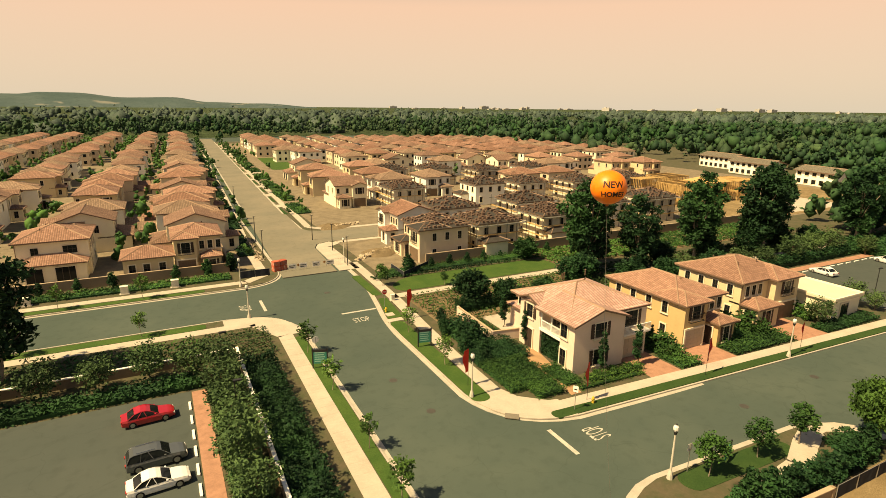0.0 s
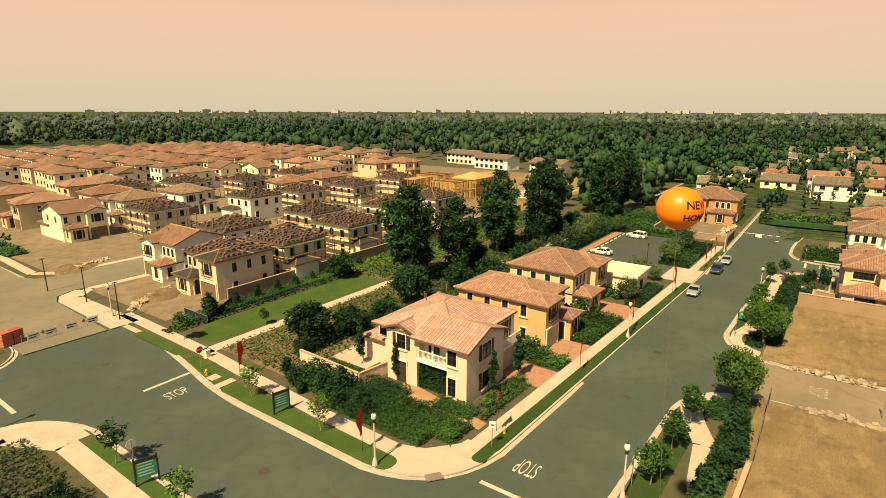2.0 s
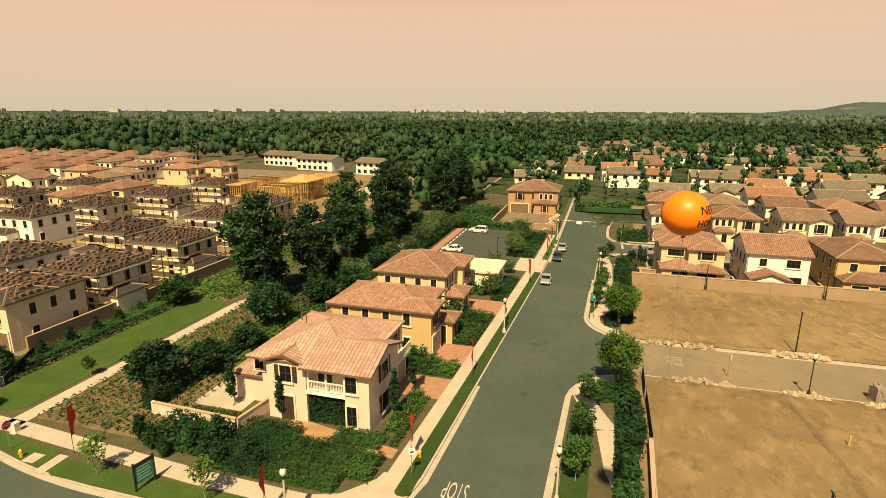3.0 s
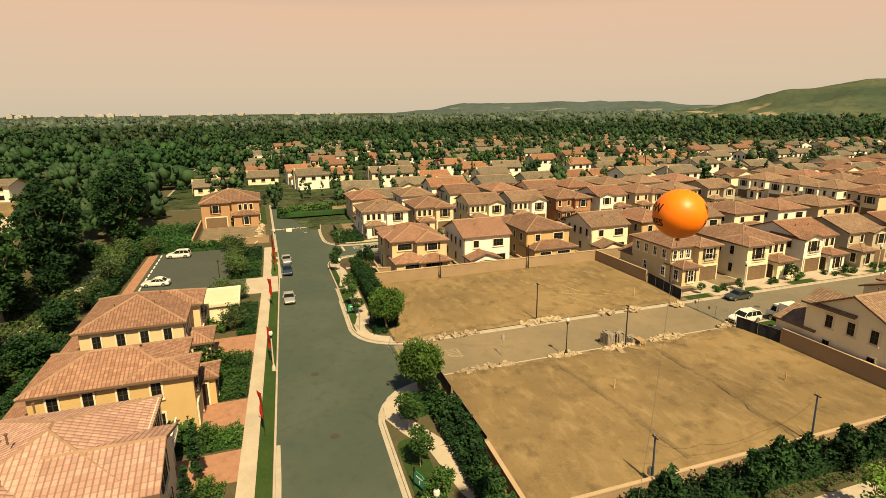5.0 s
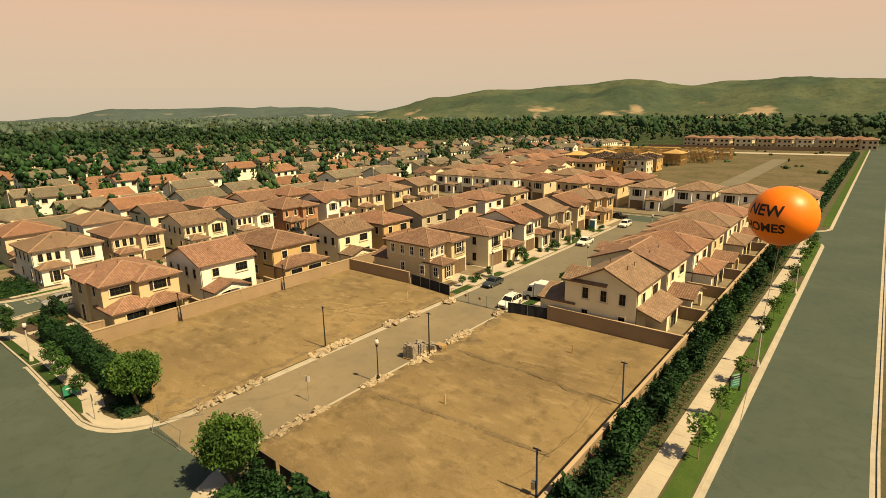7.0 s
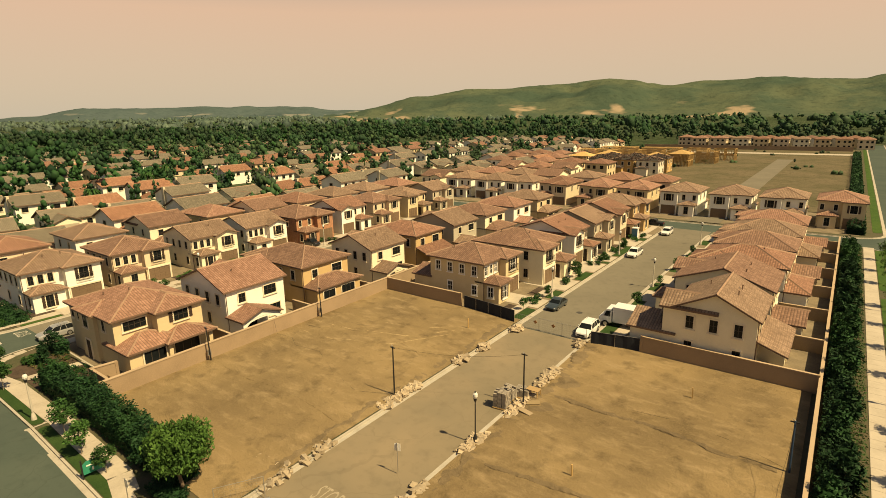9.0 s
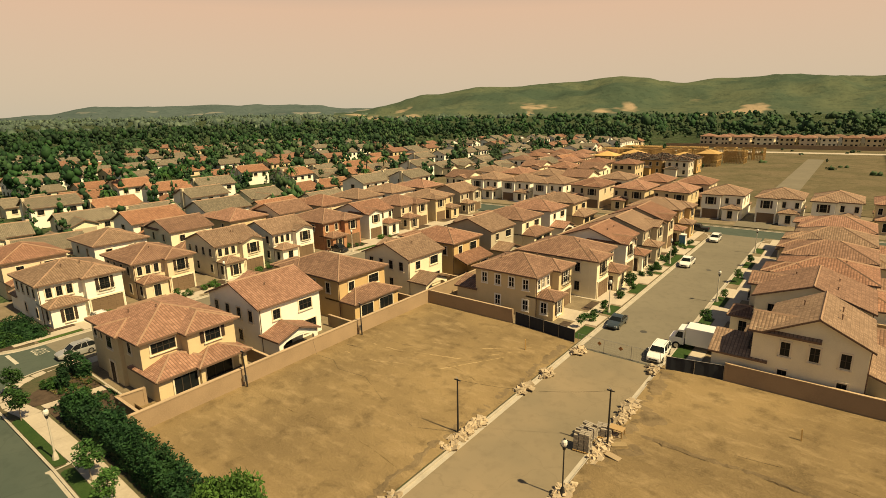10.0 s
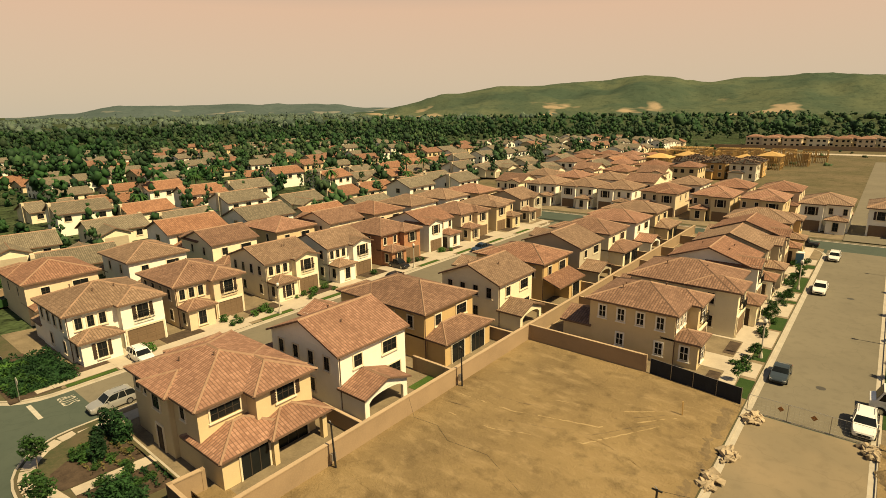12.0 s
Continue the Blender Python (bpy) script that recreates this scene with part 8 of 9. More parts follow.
def road_sign(x, y, rot, kind, label):
    ob = empty("road_sign", x, y, 0.14, rot, label, "road sign", "road signs")
    mb = MB()
    mb.tube((0, 0, 0), (0, 0, 2.5), 0.03, 0.03, METAL, 6)
    part("post", mb, ob)
    mb = MB()
    if kind == "stop":
        mb.tube((0, -0.04, 2.2), (0, -0.06, 2.2), 0.4, 0.4, TRIM_WHITE, 8)
        mb.tube((0, -0.061, 2.2), (0, -0.068, 2.2), 0.36, 0.36, SIGN_RED, 8)
        part("plate", mb, ob)
        cu = bpy.data.curves.new("stop_word", "FONT")
        cu.body, cu.size, cu.align_x, cu.align_y = "STOP", 0.26, "CENTER", "CENTER"
        tmp = bpy.data.objects.new("stop_word", cu)
        me = bpy.data.meshes.new_from_object(tmp)
        bpy.data.objects.remove(tmp)
        me.materials.clear()
        me.materials.append(TRIM_WHITE)
        part("stop_word", me, ob, pose(0, -0.072, 2.2, 90, 0, 0))
    else:
        mb.box(-0.24, -0.06, 1.8, 0.24, -0.04, 2.4, TRIM_WHITE)
        mb.box(-0.14, -0.068, 2.0, 0.14, -0.06, 2.12, IRON)
        part("plate", mb, ob)


road_sign(25.3, 67.9, 0, "stop", "red octagonal stop sign on a steel post")
road_sign(12.9, 56.0, 180, "stop", "red octagonal stop sign on a steel post")
road_sign(112.9, 18.0, 0, "stop", "red octagonal stop sign on a steel post")
road_sign(31.2, 34.0, -60, "plate", "small white parking sign on a steel post")
road_sign(33.0, 22.3, 180, "plate", "small white parking sign on a steel post")
road_sign(67.6, 21.8, 0, "plate", "small white parking sign on a steel post")
road_sign(55.4, 8.8, 20, "plate", "bare sign leaning on its post")


def hydrant(x, y):
    k = plain("hydrant_yellow", (0.6, 0.4, 0.05), 0.6)
    mb = MB()
    mb.tube((0, 0, 0), (0, 0, 0.5), 0.12, 0.11, k, 8)
    mb.tube((0, 0, 0.5), (0, 0, 0.68), 0.15, 0.06, k, 8)
    mb.tube((-0.2, 0, 0.38), (0.2, 0, 0.38), 0.06, 0.06, k, 6)
    part("hydrant", mb, None, pose(x, y, 0.15), "yellow fire hydrant in the verge", "hydrant")


hydrant(24.8, 66.0)
hydrant(33.5, 34.2)


def utility_box(x, y, w, d, h, label, mat=None):
    mb = MB()
    mb.box(-w / 2, -d / 2, 0, w / 2, d / 2, h, mat or PLASTER)
    mb.box(-w / 2 - 0.04, -d / 2 - 0.04, h, w / 2 + 0.04, d / 2 + 0.04, h + 0.06, mat or PLASTER)
    mb.box(-w / 2 - 0.15, -d / 2 - 0.15, -0.05, w / 2 + 0.15, d / 2 + 0.15, 0.04, CONCRETE)
    part("utility_box", mb, None, pose(x, y, 0.17), label, "utility box", group="utility boxes")


for x, y in ((-6.4, 90.2), (0.2, 90.4), (-18, 90.3)):
    utility_box(x, y, 1.0, 0.7, 1.1, "pale metal utility cabinet in planting")
utility_box(27.3, 70.0, 0.5, 0.4, 0.8, "small grey utility pedestal")
slab("vault_cover", rect(24.4, 64.3, 25.5, 65.5), 0.1, 0.168, CONCRETE, "pale concrete vault cover in the verge", "cover")
for x, y in ((18.6, 47.5), (19.5, 40.0), (46.0, 27.5), (58, 28.5), (20, 78), (57.5, -30), (57.0, -62)):
    mb = MB()
    mb.tube((0, 0, -0.03), (0, 0, 0.008), 0.42, 0.42, plain("manhole_iron", (0.08, 0.075, 0.065), 0.7, 0.3), 18)
    part("manhole_cover", mb, None, pose(x, y, 0.0), "dark round iron manhole cover", "cover", group="manhole covers")


# ---- poles, wires and site clutter ----
def site_pole(x, y, h, lean=(0, 0), mat=None, label="slim dark temporary power pole", box=False):
    ob = empty("power_pole", x, y, 0.1, 0, label, "pole", "power poles")
    mb = MB()
    mb.tube((0, 0, 0), (lean[0], lean[1], h), 0.085, 0.06, mat or IRON, 7)
    part("pole", mb, ob)
    mb = MB()
    mb.box(lean[0] - 0.3, lean[1] - 0.04, h - 0.15, lean[0] + 0.3, lean[1] + 0.04, h - 0.07, IRON)
    mb.tube((lean[0], lean[1], h), (lean[0] + 0.15, lean[1], h + 0.12), 0.04, 0.03, METAL, 5)
    part("cap", mb, ob)
    if box:
        mb = MB()
        mb.box(0.1, -0.2, 0.7, 0.35, 0.2, 1.3, METAL)
        part("meter_box", mb, ob)


POLE_BLUE = plain("pole_blue", (0.03, 0.06, 0.11), 0.6)
site_pole(63.1, 0.8, 5.1)
site_pole(52.35, -4.7, 5.1)
site_pole(83.9, 6.5, 4.0, (0.1, 0.1), None, "grey temporary power pole with meter box", True)
site_pole(83.9, -9.2, 4.2, (0.0, 0.1), None, "grey temporary power pole with meter box", True)
site_pole(31.8, -7.2, 4.3, (0.1, 0.0), POLE_BLUE)
site_pole(31.95, 7.6, 4.0, (0.0, 0.1), POLE_BLUE, "dark blue pole with a meter box", True)
for x, y in ((26.2, 111.5), (27.5, 101.6), (15.6, 115), (14.8, 101.5), (17.2, 160), (27, 90.4)):
    site_pole(x, y, 5.2)
for x, y, h in ((62.0, -16.6, 1.4), (40, -14.2, 1.2), (44.6, 2.2, 1.0)):
    mb = MB()
    mb.box(-0.05, -0.05, 0, 0.05, 0.05, h, LUMBER)
    part("wooden_stake", mb, None, pose(x + 4.2 if h == 1.4 else x, y, 0.15, 3, 2, 10), "pale wooden survey stake in the dirt", "stake", group="survey stakes")


def cable(name, pts, r, label, sag=0.0, mat=None):
    mb = MB()
    p = [Vector(q) for q in pts]
    line = []
    for a, b in zip(p, p[1:]):
        n = 10
        for i in range(n):
            t = i / n
            q = a.lerp(b, t)
            q.z -= 4 * sag * t * (1 - t)
            line.append(q)
    line.append(p[-1])
    for a, b in zip(line, line[1:]):
        mb.tube(a, b, r, r, mat or IRON, 3, False)
    part(name, mb, None, None, label, "cable")


cable("overhead_wire", [(63.1, 0.8, 5.1), (52.35, -4.7, 5.1)], 0.012, "thin black overhead wire between poles", 0.5)
cable("ground_cable", [(63.3, 1.0, 0.35), (66.5, 2.4, 0.3), (71, 1.0, 0.3), (76, -1.6, 0.3), (79.5, -1.2, 0.3), (81.5, -2.4, 0.3), (83.7, -2.0, 0.4), (84.4, -2.2, 1.9)], 0.011, "dark cable lying across the bare lot")
cable("ground_cable", [(31.95, 7.6, 3.6), (32.2, 3.5, 2.3), (32.2, -2, 2.1), (31.9, -7.0, 4.0)], 0.012, "thin dark cable sagging between poles", 0.5)
cable("ground_cable", [(44, -9, 0.33), (40, -9.6, 0.3), (36, -9.0, 0.3), (32, -7.4, 0.3)], 0.011, "dark cable lying across the bare lot")


def block_pallet(x, y, rot, layers, seed):
    ob = empty("block_pallet", x, y, 0.02, rot, "stack of grey blocks in layers on wooden pallets", "pallet", "block pallets")
    rnd = random.Random(seed)
    mb = MB()
    for i in range(7):
        mb.box(-0.6 + i * 0.19, -0.6, 0.1, -0.48 + i * 0.19, 0.6, 0.13, LUMBER)
    for s in (-0.55, 0, 0.45):
        mb.box(-0.6, s, 0, 0.66, s + 0.1, 0.1, LUMBER)
    part("pallet", mb, ob)
    k = plain("grey_block", (0.3, 0.26, 0.21), 0.95, var=0.2, big=3, rand=0.2)
    one = MB()
    one.box(-0.19, -0.095, 0, 0.19, 0.095, 0.17, k)
    me = one.mesh("block")
    for z in range(layers):
        for i in range(3):
            for j in range(5):
                if z == layers - 1 and rnd.random() < 0.35:
                    continue
                if 0 < i < 2 and 0 < j < 4 and z < layers - 1:
                    continue
                part("block", me, ob, pose(-0.42 + 0.42 * i + rnd.uniform(-0.02, 0.02), -0.44 + 0.22 * j, 0.13 + 0.19 * z, 0, 0, rnd.uniform(-3, 3)))


block_pallet(53.9, -3.4, 8, 8, 1)
block_pallet(54.1, -5.0, -6, 6, 2)
block_pallet(53.2, -6.2, 12, 4, 3)
PALE_ROCK = plain("broken_concrete", (0.45, 0.36, 0.25), 0.95, var=0.25, big=2, fine=6, rand=0.25)


def rubble(name, x0, y0, x1, y1, n, size, label, seed, heap=0.0):
    rnd = random.Random(seed)
    mb = MB()
    for i in range(n):
        t = rnd.random()
        x, y = x0 + (x1 - x0) * t + rnd.gauss(0, 0.25), y0 + (y1 - y0) * t + rnd.gauss(0, 0.25)
        s = size * rnd.uniform(0.4, 1.5)
        z = 0.16 + heap * max(0, 1 - abs(t - 0.5) * 2) * rnd.random()
        q = Euler((rnd.uniform(-0.6, 0.6), rnd.uniform(-0.6, 0.6), rnd.uniform(0, 6))).to_matrix()
        c = [Vector((a * s * rnd.uniform(0.7, 1.2), b * s * rnd.uniform(0.4, 0.9), d * s * rnd.uniform(0.25, 0.5))) for d in (-1, 1) for a, b in ((-1, -1), (1, -1), (1, 1), (-1, 1))]
        c = [q @ v + Vector((x, y, z)) for v in c]
        for f in ((3, 2, 1, 0), (4, 5, 6, 7), (0, 1, 5, 4), (1, 2, 6, 5), (2, 3, 7, 6), (3, 0, 4, 7)):
            mb.face([c[j] for j in f], PALE_ROCK)
    part(name, mb, None, None, label, "rubble", "stuff")


rubble("rubble", 62.4, 16, 62.4, 9, 60, 0.22, "broken curb pieces along the dusty street", 1, 0.2)
rubble("rubble", 62.6, 3.2, 62.6, -2.2, 110, 0.24, "broken curb pieces beside a pole", 2, 0.3)
rubble("rubble", 62.3, -8.0, 62.3, -9.8, 50, 0.24, "heap of broken concrete by the curb", 3, 0.4)
rubble("rubble", 61.9, -12.4, 61.9, -13.9, 45, 0.24, "heap of broken concrete by the curb", 4, 0.4)
rubble("rubble", 61.6, -19.4, 61.4, -20.8, 60, 0.22, "heap of broken concrete by the fence", 5, 0.35)
rubble("rubble", 52.9, 14.5, 52.9, 8.5, 90, 0.22, "broken curb pieces along the dusty street", 6, 0.25)
rubble("rubble", 52.9, 4.2, 52.7, 1.2, 90, 0.22, "broken stones round a lamp base", 7, 0.3)
rubble("rubble", 52.6, -2.2, 52.4, -7.0, 100, 0.2, "broken concrete and boards by the curb", 8, 0.2)
rubble("rubble", 52.7, -8.5, 52.9, -13, 90, 0.24, "heaped broken concrete along the curb", 9, 0.35)
rubble("rubble", 53.3, -19.2, 53.4, -20.9, 50, 0.24, "heap of broken concrete by the fence", 10, 0.35)
rubble("rubble", 46.5, 12, 49.5, 14.0, 50, 0.12, "scattered stones in the bare lot", 11)
rubble("rubble", 64, 14, 68, 12, 50, 0.12, "scattered stones in the bare lot", 12)
rubble("rubble", 35, 12.5, 37, 13.8, 40, 0.13, "scattered stones in the bare lot", 13)
rubble("rubble", 14.2, 99, 14.2, 120, 160, 0.22, "building debris beside the site street", 14, 0.3)
rubble("rubble", 29.5, 93, 38, 99, 160, 0.25, "building debris in front of unfinished homes", 15, 0.4)
rubble("rubble", 31, 120, 40, 124, 120, 0.3, "building debris in front of unfinished homes", 16, 0.4)
rubble("rubble", 122, 36, 142, 34.5, 140, 0.3, "heaps of earth and debris behind a fence", 17, 0.8)


def mound(name, x, y, r, h, label, seed, mat=None, base=0.1):
    """A low heap of disturbed earth."""
    n, rings, verts, faces = 28, 7, [], []
    for j in range(rings + 1):
        for i in range(n):
            a, q = 2 * math.pi * i / n, r * j / rings
            px, py = q * math.cos(a) * (1 + 0.25 * math.sin(3 * a + seed)), q * math.sin(a)
            z = h * (1 - (j / rings) ** 2) * (0.8 + 0.5 * noise.noise(Vector((px, py, seed)))) + base
            verts.append((x + px, y + py, z if j < rings else base - 0.04))
    for j in range(rings):
        for i in range(n):
            k = (i + 1) % n
            faces.append((j * n + i, (j + 1) * n + i, (j + 1) * n + k, j * n + k))
    me = bpy.data.meshes.new(name)
    me.from_pydata(verts, [], faces)
    me.materials.append(mat or TURNED)
    settle(me)
    tagged(new(name, me), label, "earth heap", kind="structure")


mound("earth_heap", 35, 96, 3.4, 0.9, "low heap of disturbed earth", 1)
mound("earth_heap", 33.5, 122, 3.6, 0.8, "low heap of disturbed earth", 2)
PALE_EARTH = dirt_mat("pale_earth", (0.375, 0.278, 0.155), (0.3, 0.218, 0.122), (0.44, 0.335, 0.2))
for k in range(7):
    ribbon("tyre_track", [(41.2 - 0.5 * k, 12.8 - 0.05 * k), (40.2 - 0.5 * k, 11.6 - 0.05 * k), (39.6 - 0.5 * k, 10.4 - 0.05 * k)], 0.14, 30 + k, "short ridged track of turned earth", 0.02, TURNED)
for k in range(5):
    ribbon("tyre_track", [(65.5 + 0.3 * k, -18 + 0.9 * k), (71, -13.5 + 1.5 * k), (78, -11.6 + 1.7 * k), (83.6, -11 + 1.6 * k)], 0.2, 40 + k, "faint curved track across the bare lot", 0.03, TURNED if k % 2 else PALE_EARTH)
mound("earth_heap", 50.8, -5.0, 2.2, 0.3, "rough turned earth beside the curb", 4)
mound("earth_heap", 50.6, -10.5, 2.0, 0.35, "rough turned earth beside the curb", 5)


def brick_stack(x, y, label):
    ob = empty("brick_stack", x, y, 0.13, 15, label, "building supplies", "brick stacks")
    k = plain("wrapped_brick", (0.42, 0.09, 0.05), 0.8, var=0.2, big=2, rand=0.2)
    for i in range(2):
        for j in range(2):
            mb = MB()
            mb.box(-0.55, -0.5, 0, 0.55, 0.5, 0.82, k)
            for z in (0.2, 0.4, 0.6):
                mb.box(-0.57, -0.52, z, 0.57, 0.52, z + 0.03, CURB)
            part("bale", mb, ob, pose(1.2 * i, 0, 0.84 * j, 0, 0, 3 * i))


brick_stack(15.4, 92.6, "stacked bales of red bricks by the gate")


def tank(x, y, label):
    mb = MB()
    k = plain("tank_green", (0.04, 0.3, 0.2), 0.6)
    mb.tube((0, 0, 0), (0, 0, 1.8), 1.2, 1.2, k, 16)
    mb.tube((0, 0, 1.8), (0, 0, 2.1), 1.2, 0.3, k, 16)
    part("water_tank", mb, None, pose(x, y, 0.15), label, "tank")


tank(82.5, 121, "bright green tank on the building site")


def umbrella_table(x, y):
    ob = empty("site_table", x, y, 0.14, 0, "low work table with a patched cover by the curb", "table")
    mb = MB()
    mb.box(-0.6, -0.4, 0.7, 0.6, 0.4, 0.76, plain("table_cover", (0.36, 0.24, 0.12), 0.9))
    part("tabletop", mb, ob)
    for a, b in ((-1, -1), (1, -1), (1, 1), (-1, 1)):
        mb = MB()
        mb.box(a * 0.55 - 0.03, b * 0.35 - 0.03, 0, a * 0.55 + 0.03, b * 0.35 + 0.03, 0.7, LUMBER)
        part("leg", mb, ob)


umbrella_table(52.3, -6.6)
mb = MB()
mb.box(-0.6, -0.35, 0, 0.6, 0.35, 0.05, plain("weathered_ply", (0.3, 0.22, 0.12), 0.9))
part("plywood_sheet", mb, None, pose(51.6, -5.2, 0.34, 3, 4, 30), "yellow plywood sheet lying on the dirt", "board", group="boards")
mb = MB()
mb.box(-0.6, -0.3, 0, 0.6, 0.3, 0.05, plain("faded_board", (0.33, 0.25, 0.16), 0.9))
part("plywood_sheet", mb, None, pose(51.4, -3.4, 0.34, 2, -3, -10), "faded board lying on the dirt", "board", group="boards")


# ---- vehicles ----
TYRE = plain("tyre", (0.02, 0.02, 0.02), 0.9, var=0.1)
RIM = plain("alloy_rim", (0.45, 0.44, 0.42), 0.3, 0.8, var=0.1)
LIGHT_CLEAR = plain("headlight", (0.7, 0.7, 0.68), 0.1, var=0.05, bumps=0)
LIGHT_RED = plain("tail_light", (0.45, 0.02, 0.015), 0.2, var=0.05, bumps=0)
CHROME = plain("chrome", (0.5, 0.5, 0.48), 0.2, 0.9, var=0.05, bumps=0)


def paint_mat(name, c, metal=0.2):
    m = plain("paint_" + name, c, 0.28, metal, var=0.04, big=0.6, fine=40, bumps=0.0, spec=0.6)
    m.node_tree.nodes["Principled BSDF"].inputs["Coat Weight"].default_value = 0.6
    return m


def loft(mb, sections, mat, caps=True):
    """Skin over rings of points."""
    n = len(sections[0])
    for a, b in zip(sections, sections[1:]):
        for i in range(n):
            j = (i + 1) % n
            mb.face([a[i], a[j], b[j], b[i]], mat)
    if caps:
        mb.face(sections[0], mat)
        mb.face(sections[-1][::-1], mat)


def ring_at(x, w, z0, z1, tuck=0.06):
    """A rounded cross-section of the lower body at x."""
    h = z1 - z0
    return [(x, -w + tuck, z0), (x, -w, z0 + h * 0.25), (x, -w, z0 + h * 0.7), (x, -w + 0.07, z1), (x, w - 0.07, z1), (x, w, z0 + h * 0.7), (x, w, z0 + h * 0.25), (x, w - tuck, z0)]


def car(x, y, rot, kind, colour, label, z=0.0):
    """Front towards +x. kind: sedan, suv or pickup."""
    L, W, H = {"sedan": (4.75, 0.91, 1.5), "suv": (4.85, 0.96, 1.74), "pickup": (5.6, 0.98, 1.8)}[kind]
    ob = empty("car", x, y, z, rot, label, "car", "parked cars")
    ob.matrix_basis = pose(*on_plan(x, y, z), 0, 0, rot) @ Matrix.Diagonal((0.87, 0.87, 0.87, 1))
    p = colour
    belt = 0.96 if kind == "sedan" else 1.08
    hood = belt - 0.08
    f, r = L / 2, -L / 2
    mb = MB()
    xs = [(r, 0.8, 0.42, belt - 0.22), (r + 0.08, 0.93, 0.3, belt - 0.03), (r + 0.6, 1.0, 0.24, belt), (-0.3, 1.0, 0.22, belt), (f - 1.6, 1.0, 0.22, belt), (f - 1.1, 0.99, 0.24, hood + 0.03), (f - 0.6, 0.96, 0.26, hood - 0.03), (f - 0.25, 0.9, 0.28, hood - 0.12), (f - 0.06, 0.8, 0.32, hood - 0.22), (f, 0.66, 0.42, hood - 0.34)]
    loft(mb, [ring_at(a, W * b, c, d) for a, b, c, d in xs], p)
    body = part("body", mb, ob)
    # cabin: panes between painted pillars under a curved roof
    if kind == "sedan":
        top = [(f - 1.45, belt - 0.02), (f - 2.15, H - 0.17), (f - 2.5, H - 0.04), (f - 3.0, H), (-0.75, H - 0.03), (-1.2, H - 0.14), (r + 0.55, belt - 0.02)]
    elif kind == "suv":
        top = [(f - 1.35, belt - 0.02), (f - 2.0, H - 0.17), (f - 2.3, H - 0.05), (f - 2.9, H), (r + 0.7, H - 0.04), (r + 0.4, H - 0.14), (r + 0.1, belt - 0.02)]
    else:
        top = [(f - 1.5, belt - 0.02), (f - 2.1, H - 0.17), (f - 2.35, H - 0.05), (f - 2.8, H), (-0.7, H - 0.03), (-0.8, H - 0.14), (-0.95, belt - 0.02)]

    def at(q, s):
        return (q[0], s * (W - 0.05 - (q[1] - belt) * 0.3), q[1])

    for s in (-1, 1):
        g = MB()
        side = [at(q, s) for q in top]
        g.face(side if s < 0 else side[::-1], GLASS)
        part("side_window", g, ob)
    for name, k in (("windscreen", (0, 1)), ("rear_window", (5, 6))):
        g = MB()
        u, v = top[k[0]], top[k[1]]
        g.face([at(u, -1), at(u, 1), at(v, 1), at(v, -1)], GLASS)
        part(name, g, ob)
    b, c = top[2], top[4]
    t = MB()
    for u, v in zip(top[1:5], top[2:6]):
        t.face([at(u, -1), at(u, 1), at(v, 1), at(v, -1)], p)
    for s in (-1, 1):
        for u, v in zip(top, top[1:]):
            t.tube(at(u, s), at(v, s), 0.04, 0.04, p, 5)
        for k in (0.4, 0.68):
            lo, hi = top[0][0] + (top[6][0] - top[0][0]) * k, b[0] + (c[0] - b[0]) * k
            t.tube(at((lo, belt), s * 1.005), at((hi, H - 0.04), s * 1.005), 0.035, 0.035, p, 4)
    part("cabin", t, ob)
    if kind == "pickup":
        bed = MB()
        bed.box(r + 0.1, -W + 0.12, belt - 0.02, -1.0, W - 0.12, belt + 0.012, IRON)
        part("bed", bed, ob)
    if kind == "suv":
        for s in (-1, 1):
            rail = MB()
            rail.tube((b[0] - 0.2, s * 0.6, H + 0.04), (c[0] + 0.2, s * 0.6, H + 0.04), 0.025, 0.025, CHROME, 5)
            part("roof_rail", rail, ob)
    wr = 0.33 if kind == "sedan" else 0.38
    key = ("wheel", wr)
    if key not in CACHE:
        w = MB()
        w.tube((0, -0.11, 0), (0, 0.11, 0), wr, wr, TYRE, 18)
        k = MB()
        k.tube((0, -0.125, 0), (0, 0.125, 0), wr * 0.64, wr * 0.64, RIM, 14)
        CACHE[key] = w.mesh("tyre"), k.mesh("rim")
    for wx in (f - 0.92, r + 0.95):
        for s in (-1, 1):
            tyre = part("wheel", CACHE[key][0], ob, pose(wx, s * (W - 0.1), wr))
            part("rim", CACHE[key][1], tyre)
    for s in (-1, 1):
        mb = MB()
        mb.box(f - 0.3, s * 0.62 - 0.14, hood - 0.34, f - 0.06, s * 0.62 + 0.14, hood - 0.2, LIGHT_CLEAR)
        part("headlight", mb, ob)
        mb = MB()
        mb.box(r - 0.01, s * 0.66 - 0.16, belt - 0.26, r + 0.12, s * 0.66 + 0.16, belt - 0.1, LIGHT_RED)
        part("tail_light", mb, ob)
        mb = MB()
        mb.box(f - 1.85, s * (W + 0.08) - 0.09, belt + 0.0, f - 1.7, s * (W + 0.08) + 0.09, belt + 0.14, p)
        part("mirror", mb, ob)
    mb = MB()
    mb.box(f - 0.12, -0.5, 0.42, f + 0.01, 0.5, hood - 0.34, IRON)
    part("grille", mb, ob)
    return ob


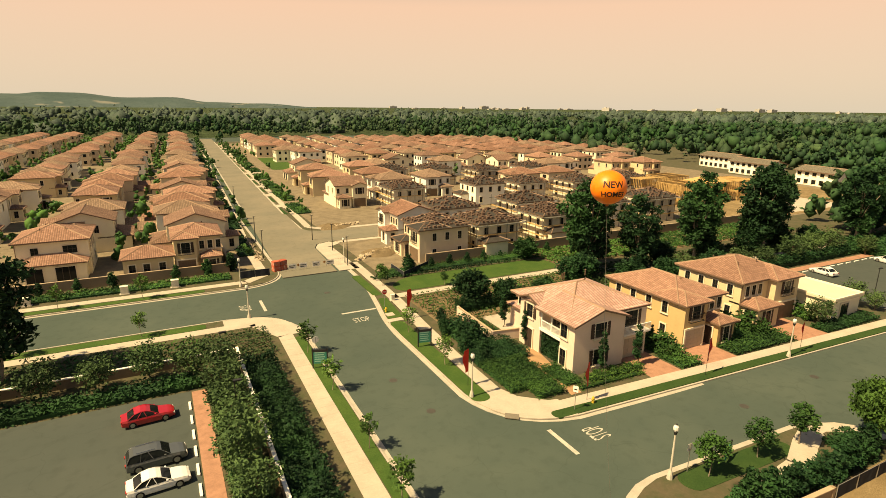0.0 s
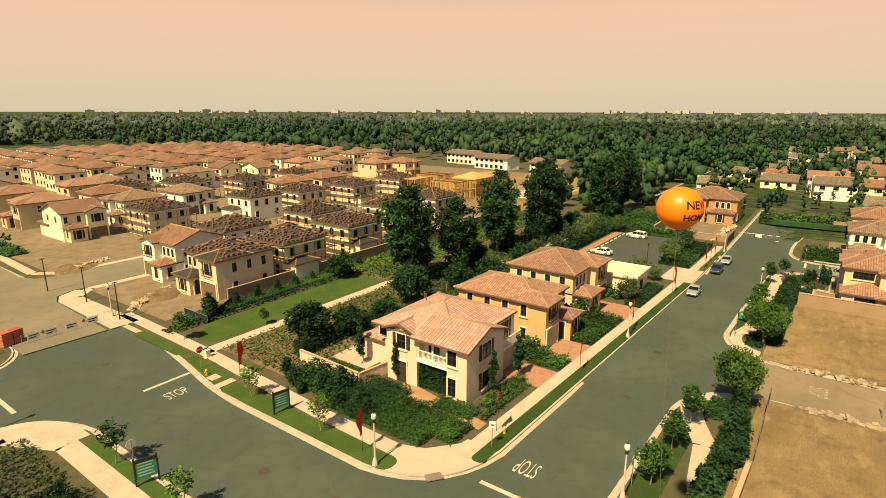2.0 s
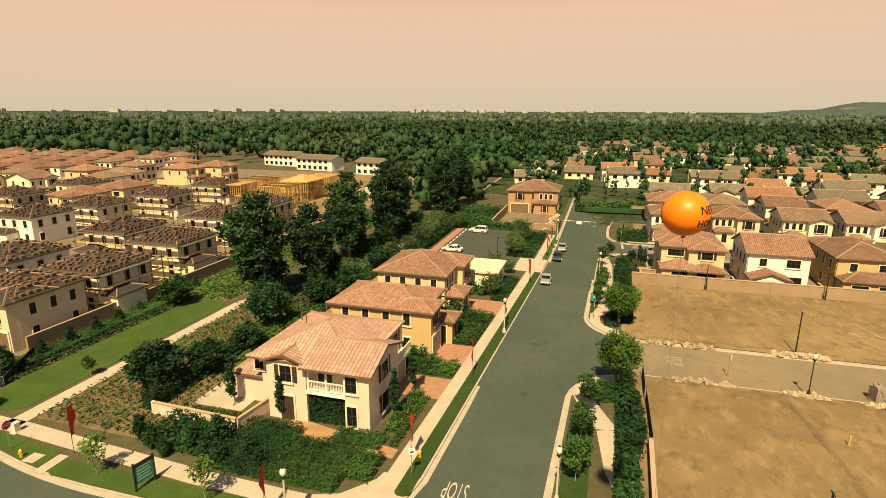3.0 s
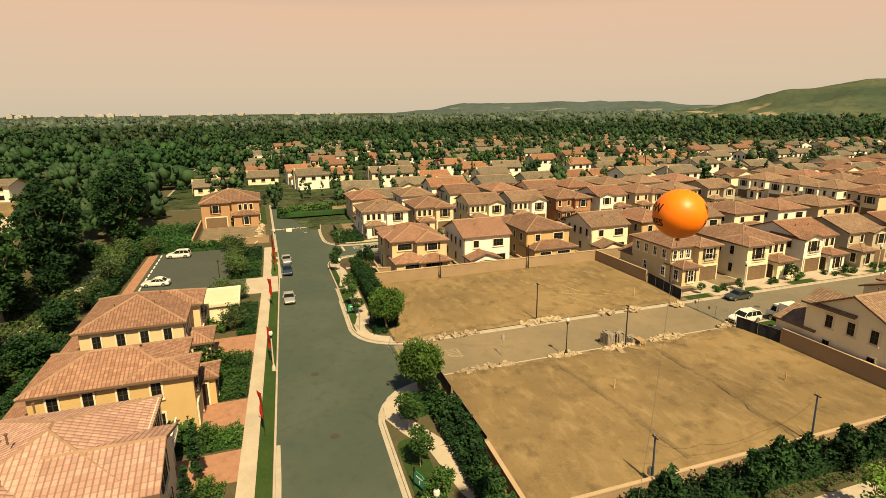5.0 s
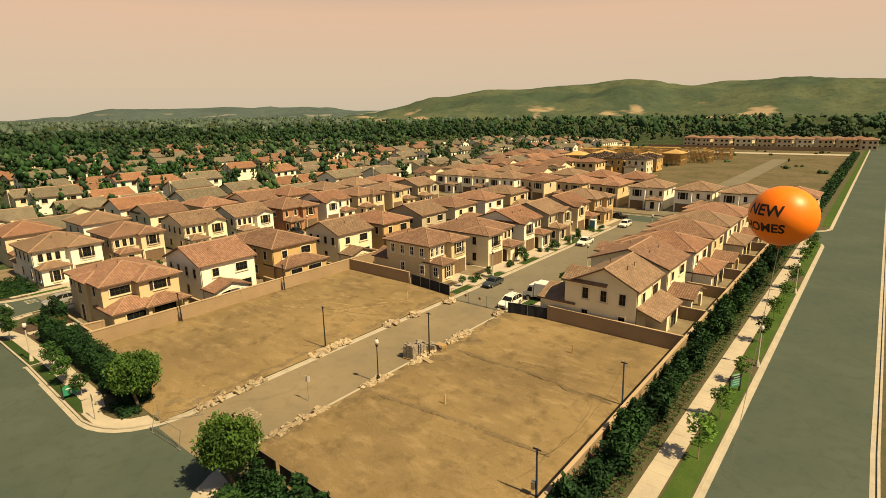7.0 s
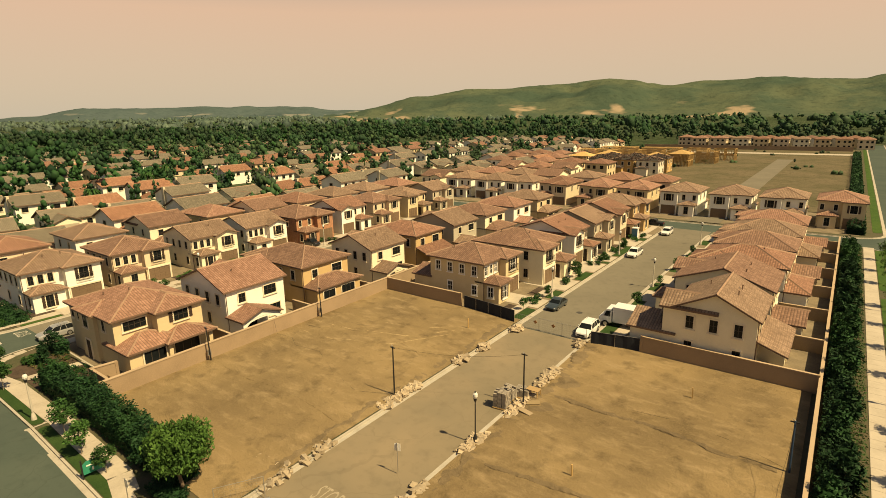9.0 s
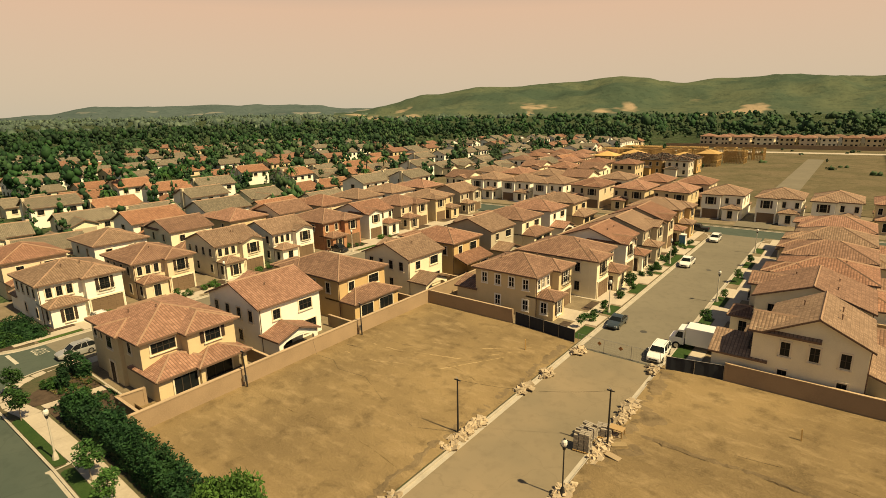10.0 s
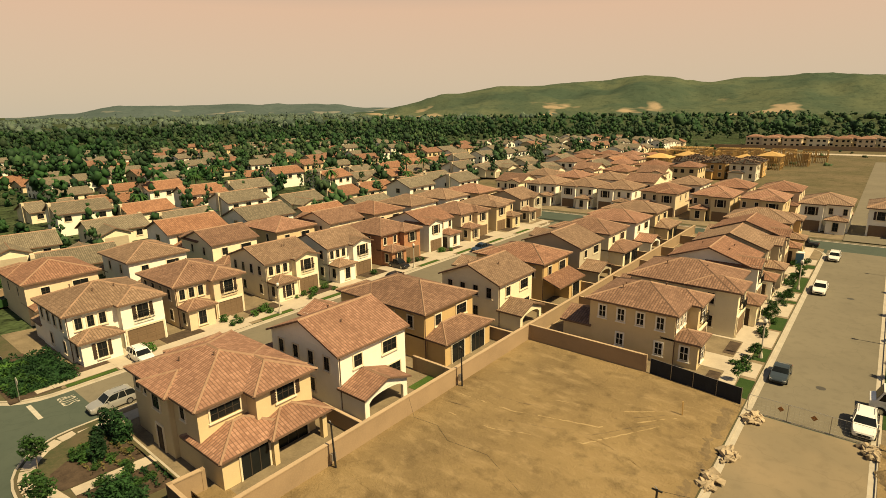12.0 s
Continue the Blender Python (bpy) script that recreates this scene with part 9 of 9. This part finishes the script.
WHITE, SILVER = paint_mat("white", (0.75, 0.74, 0.7), 0.0), paint_mat("silver", (0.5, 0.5, 0.48), 0.5)
RED, GREY = paint_mat("red", (0.4, 0.012, 0.02), 0.1), paint_mat("grey", (0.12, 0.13, 0.13), 0.4)
BLUE, BLACK, TEALISH = paint_mat("blue", (0.03, 0.06, 0.11), 0.3), paint_mat("black", (0.015, 0.017, 0.02), 0.2), paint_mat("slate", (0.06, 0.08, 0.09), 0.4)
car(-3.2, 50.5, 4, "sedan", RED, "red sedan parked in the lot", 0.14)
car(-2.6, 43.6, 4, "suv", GREY, "dark grey sport utility car parked in the lot", 0.14)
car(-2.5, 40.4, 4, "sedan", WHITE, "white sedan parked in the lot", 0.14)
car(114.9, 49.2, 84, "suv", WHITE, "white sport utility car in the visitor lot", 0.155)
car(97.0, 50.2, 84, "sedan", WHITE, "white sedan in the visitor lot", 0.155)
car(82.6, 30.6, 180, "sedan", SILVER, "silver sedan parked at the curb")
car(97.8, 30.5, 180, "suv", BLUE, "dark blue car parked at the curb")
car(105.8, 30.4, 180, "sedan", SILVER, "silver hatchback parked at the curb")
car(60.9, -30.2, 90, "sedan", TEALISH, "dark slate sedan parked at the curb")
car(60.7, -63.2, 90, "pickup", WHITE, "white pickup truck parked at the curb")
car(60.6, -84.5, 90, "suv", WHITE, "white car parked near the junction")
car(54.0, -24.0, 90, "suv", WHITE, "white sport utility car by the site fence")
car(112.9, 6.5, 180, "suv", WHITE, "white sport utility car in a driveway", 0.17)
car(104.9, 12.6, 90, "suv", SILVER, "silver sport utility car parked at the curb")
car(110.8, -32.0, 90, "suv", BLACK, "black minivan parked at the curb")
car(114.8, -38.6, 180, "suv", BLACK, "black car in a driveway", 0.17)
car(110.6, -57.5, 80, "pickup", BLUE, "blue pickup truck turning at the curb")
car(66.0, -94.0, 0, "pickup", BLACK, "black pickup truck at the junction")
car(74.0, -94.4, 0, "suv", BLACK, "black car parked across the junction")


def box_truck(x, y, rot):
    ob = empty("box_truck", x, y, 0.0, rot, "white box truck parked behind the fence", "truck")
    mb = MB()
    mb.box(-3.0, -1.05, 0.75, 1.5, 1.05, 2.7, WHITE)
    part("cargo_box", mb, ob)
    mb = MB()
    prof = [(1.65, 0.6), (3.2, 0.6), (3.2, 1.25), (2.75, 1.4), (2.35, 2.3), (1.65, 2.35)]
    loft(mb, [[(a, s * 1.0, b) for a, b in prof] for s in (-1, 1)], WHITE)
    part("cab", mb, ob)
    mb = MB()
    mb.face([(2.78, -0.9, 1.43), (2.78, 0.9, 1.43), (2.4, 0.9, 2.25), (2.4, -0.9, 2.25)], GLASS)
    for s in (-1, 1):
        q = [(1.8, s * 1.01, 1.4), (2.6, s * 1.01, 1.4), (2.3, s * 1.01, 2.1), (1.8, s * 1.01, 2.1)]
        mb.face(q if s < 0 else q[::-1], GLASS)
    part("glasshouse", mb, ob)
    mb = MB()
    mb.box(-3.5, -0.4, 0.55, 3.0, 0.4, 0.85, IRON)
    part("chassis", mb, ob)
    for wx in (2.4, -2.3):
        for s in (-1, 1):
            w = MB()
            w.tube((wx, s * 0.78, 0.42), (wx, s * 1.05, 0.42), 0.42, 0.42, TYRE, 16)
            t = part("wheel", w, ob)
            w = MB()
            w.tube((wx, s * 0.9, 0.42), (wx, s * 1.065, 0.42), 0.24, 0.24, RIM, 12)
            part("rim", w, t)


box_truck(50.7, -28.4, 2)


def porta_toilet(x, y):
    ob = empty("portable_toilet", x, y, 0.17, 0, "blue portable toilet on a driveway", "toilet")
    k = plain("toilet_blue", (0.06, 0.17, 0.28), 0.6)
    mb = MB()
    mb.box(-0.55, -0.55, 0.1, 0.55, 0.55, 2.1, k)
    part("cabin", mb, ob)
    mb = MB()
    mb.box(-0.6, -0.6, 2.1, 0.6, 0.6, 2.25, TRIM_WHITE)
    part("roof", mb, ob)
    mb = MB()
    mb.box(-0.59, -0.4, 0.15, -0.55, 0.4, 1.95, TRIM_WHITE)
    part("door", mb, ob)


porta_toilet(64.8, -76.5)
for i in range(16):
    mb = MB()
    mb.box(-0.1, -0.75, 0, 0.1, 0.75, 0.13, TRIM_WHITE)
    part("wheel_stop", mb, None, pose(0.1, 38.6 + 2.55 * i, 0.14) if i < 6 else pose(93 + 2.6 * (i - 6), 52.2, 0.155, 0, 0, 90), "white concrete wheel stop in a parking lot", "wheel stop", group="wheel stops")
for x, y in ((3.6, 46.2), (92.4, 40.8), (3.6, 57.5)):
    ob = empty("lot_lamp", x, y, 0.15, 0, "dark parking lot lamp with a flat head", "lamp post", "lot lamps")
    mb = MB()
    mb.tube((0, 0, 0), (0, 0, 4.2), 0.06, 0.05, IRON, 7)
    part("post", mb, ob)
    mb = MB()
    mb.box(-0.1, -0.15, 4.15, 0.6, 0.15, 4.28, IRON)
    part("head", mb, ob)
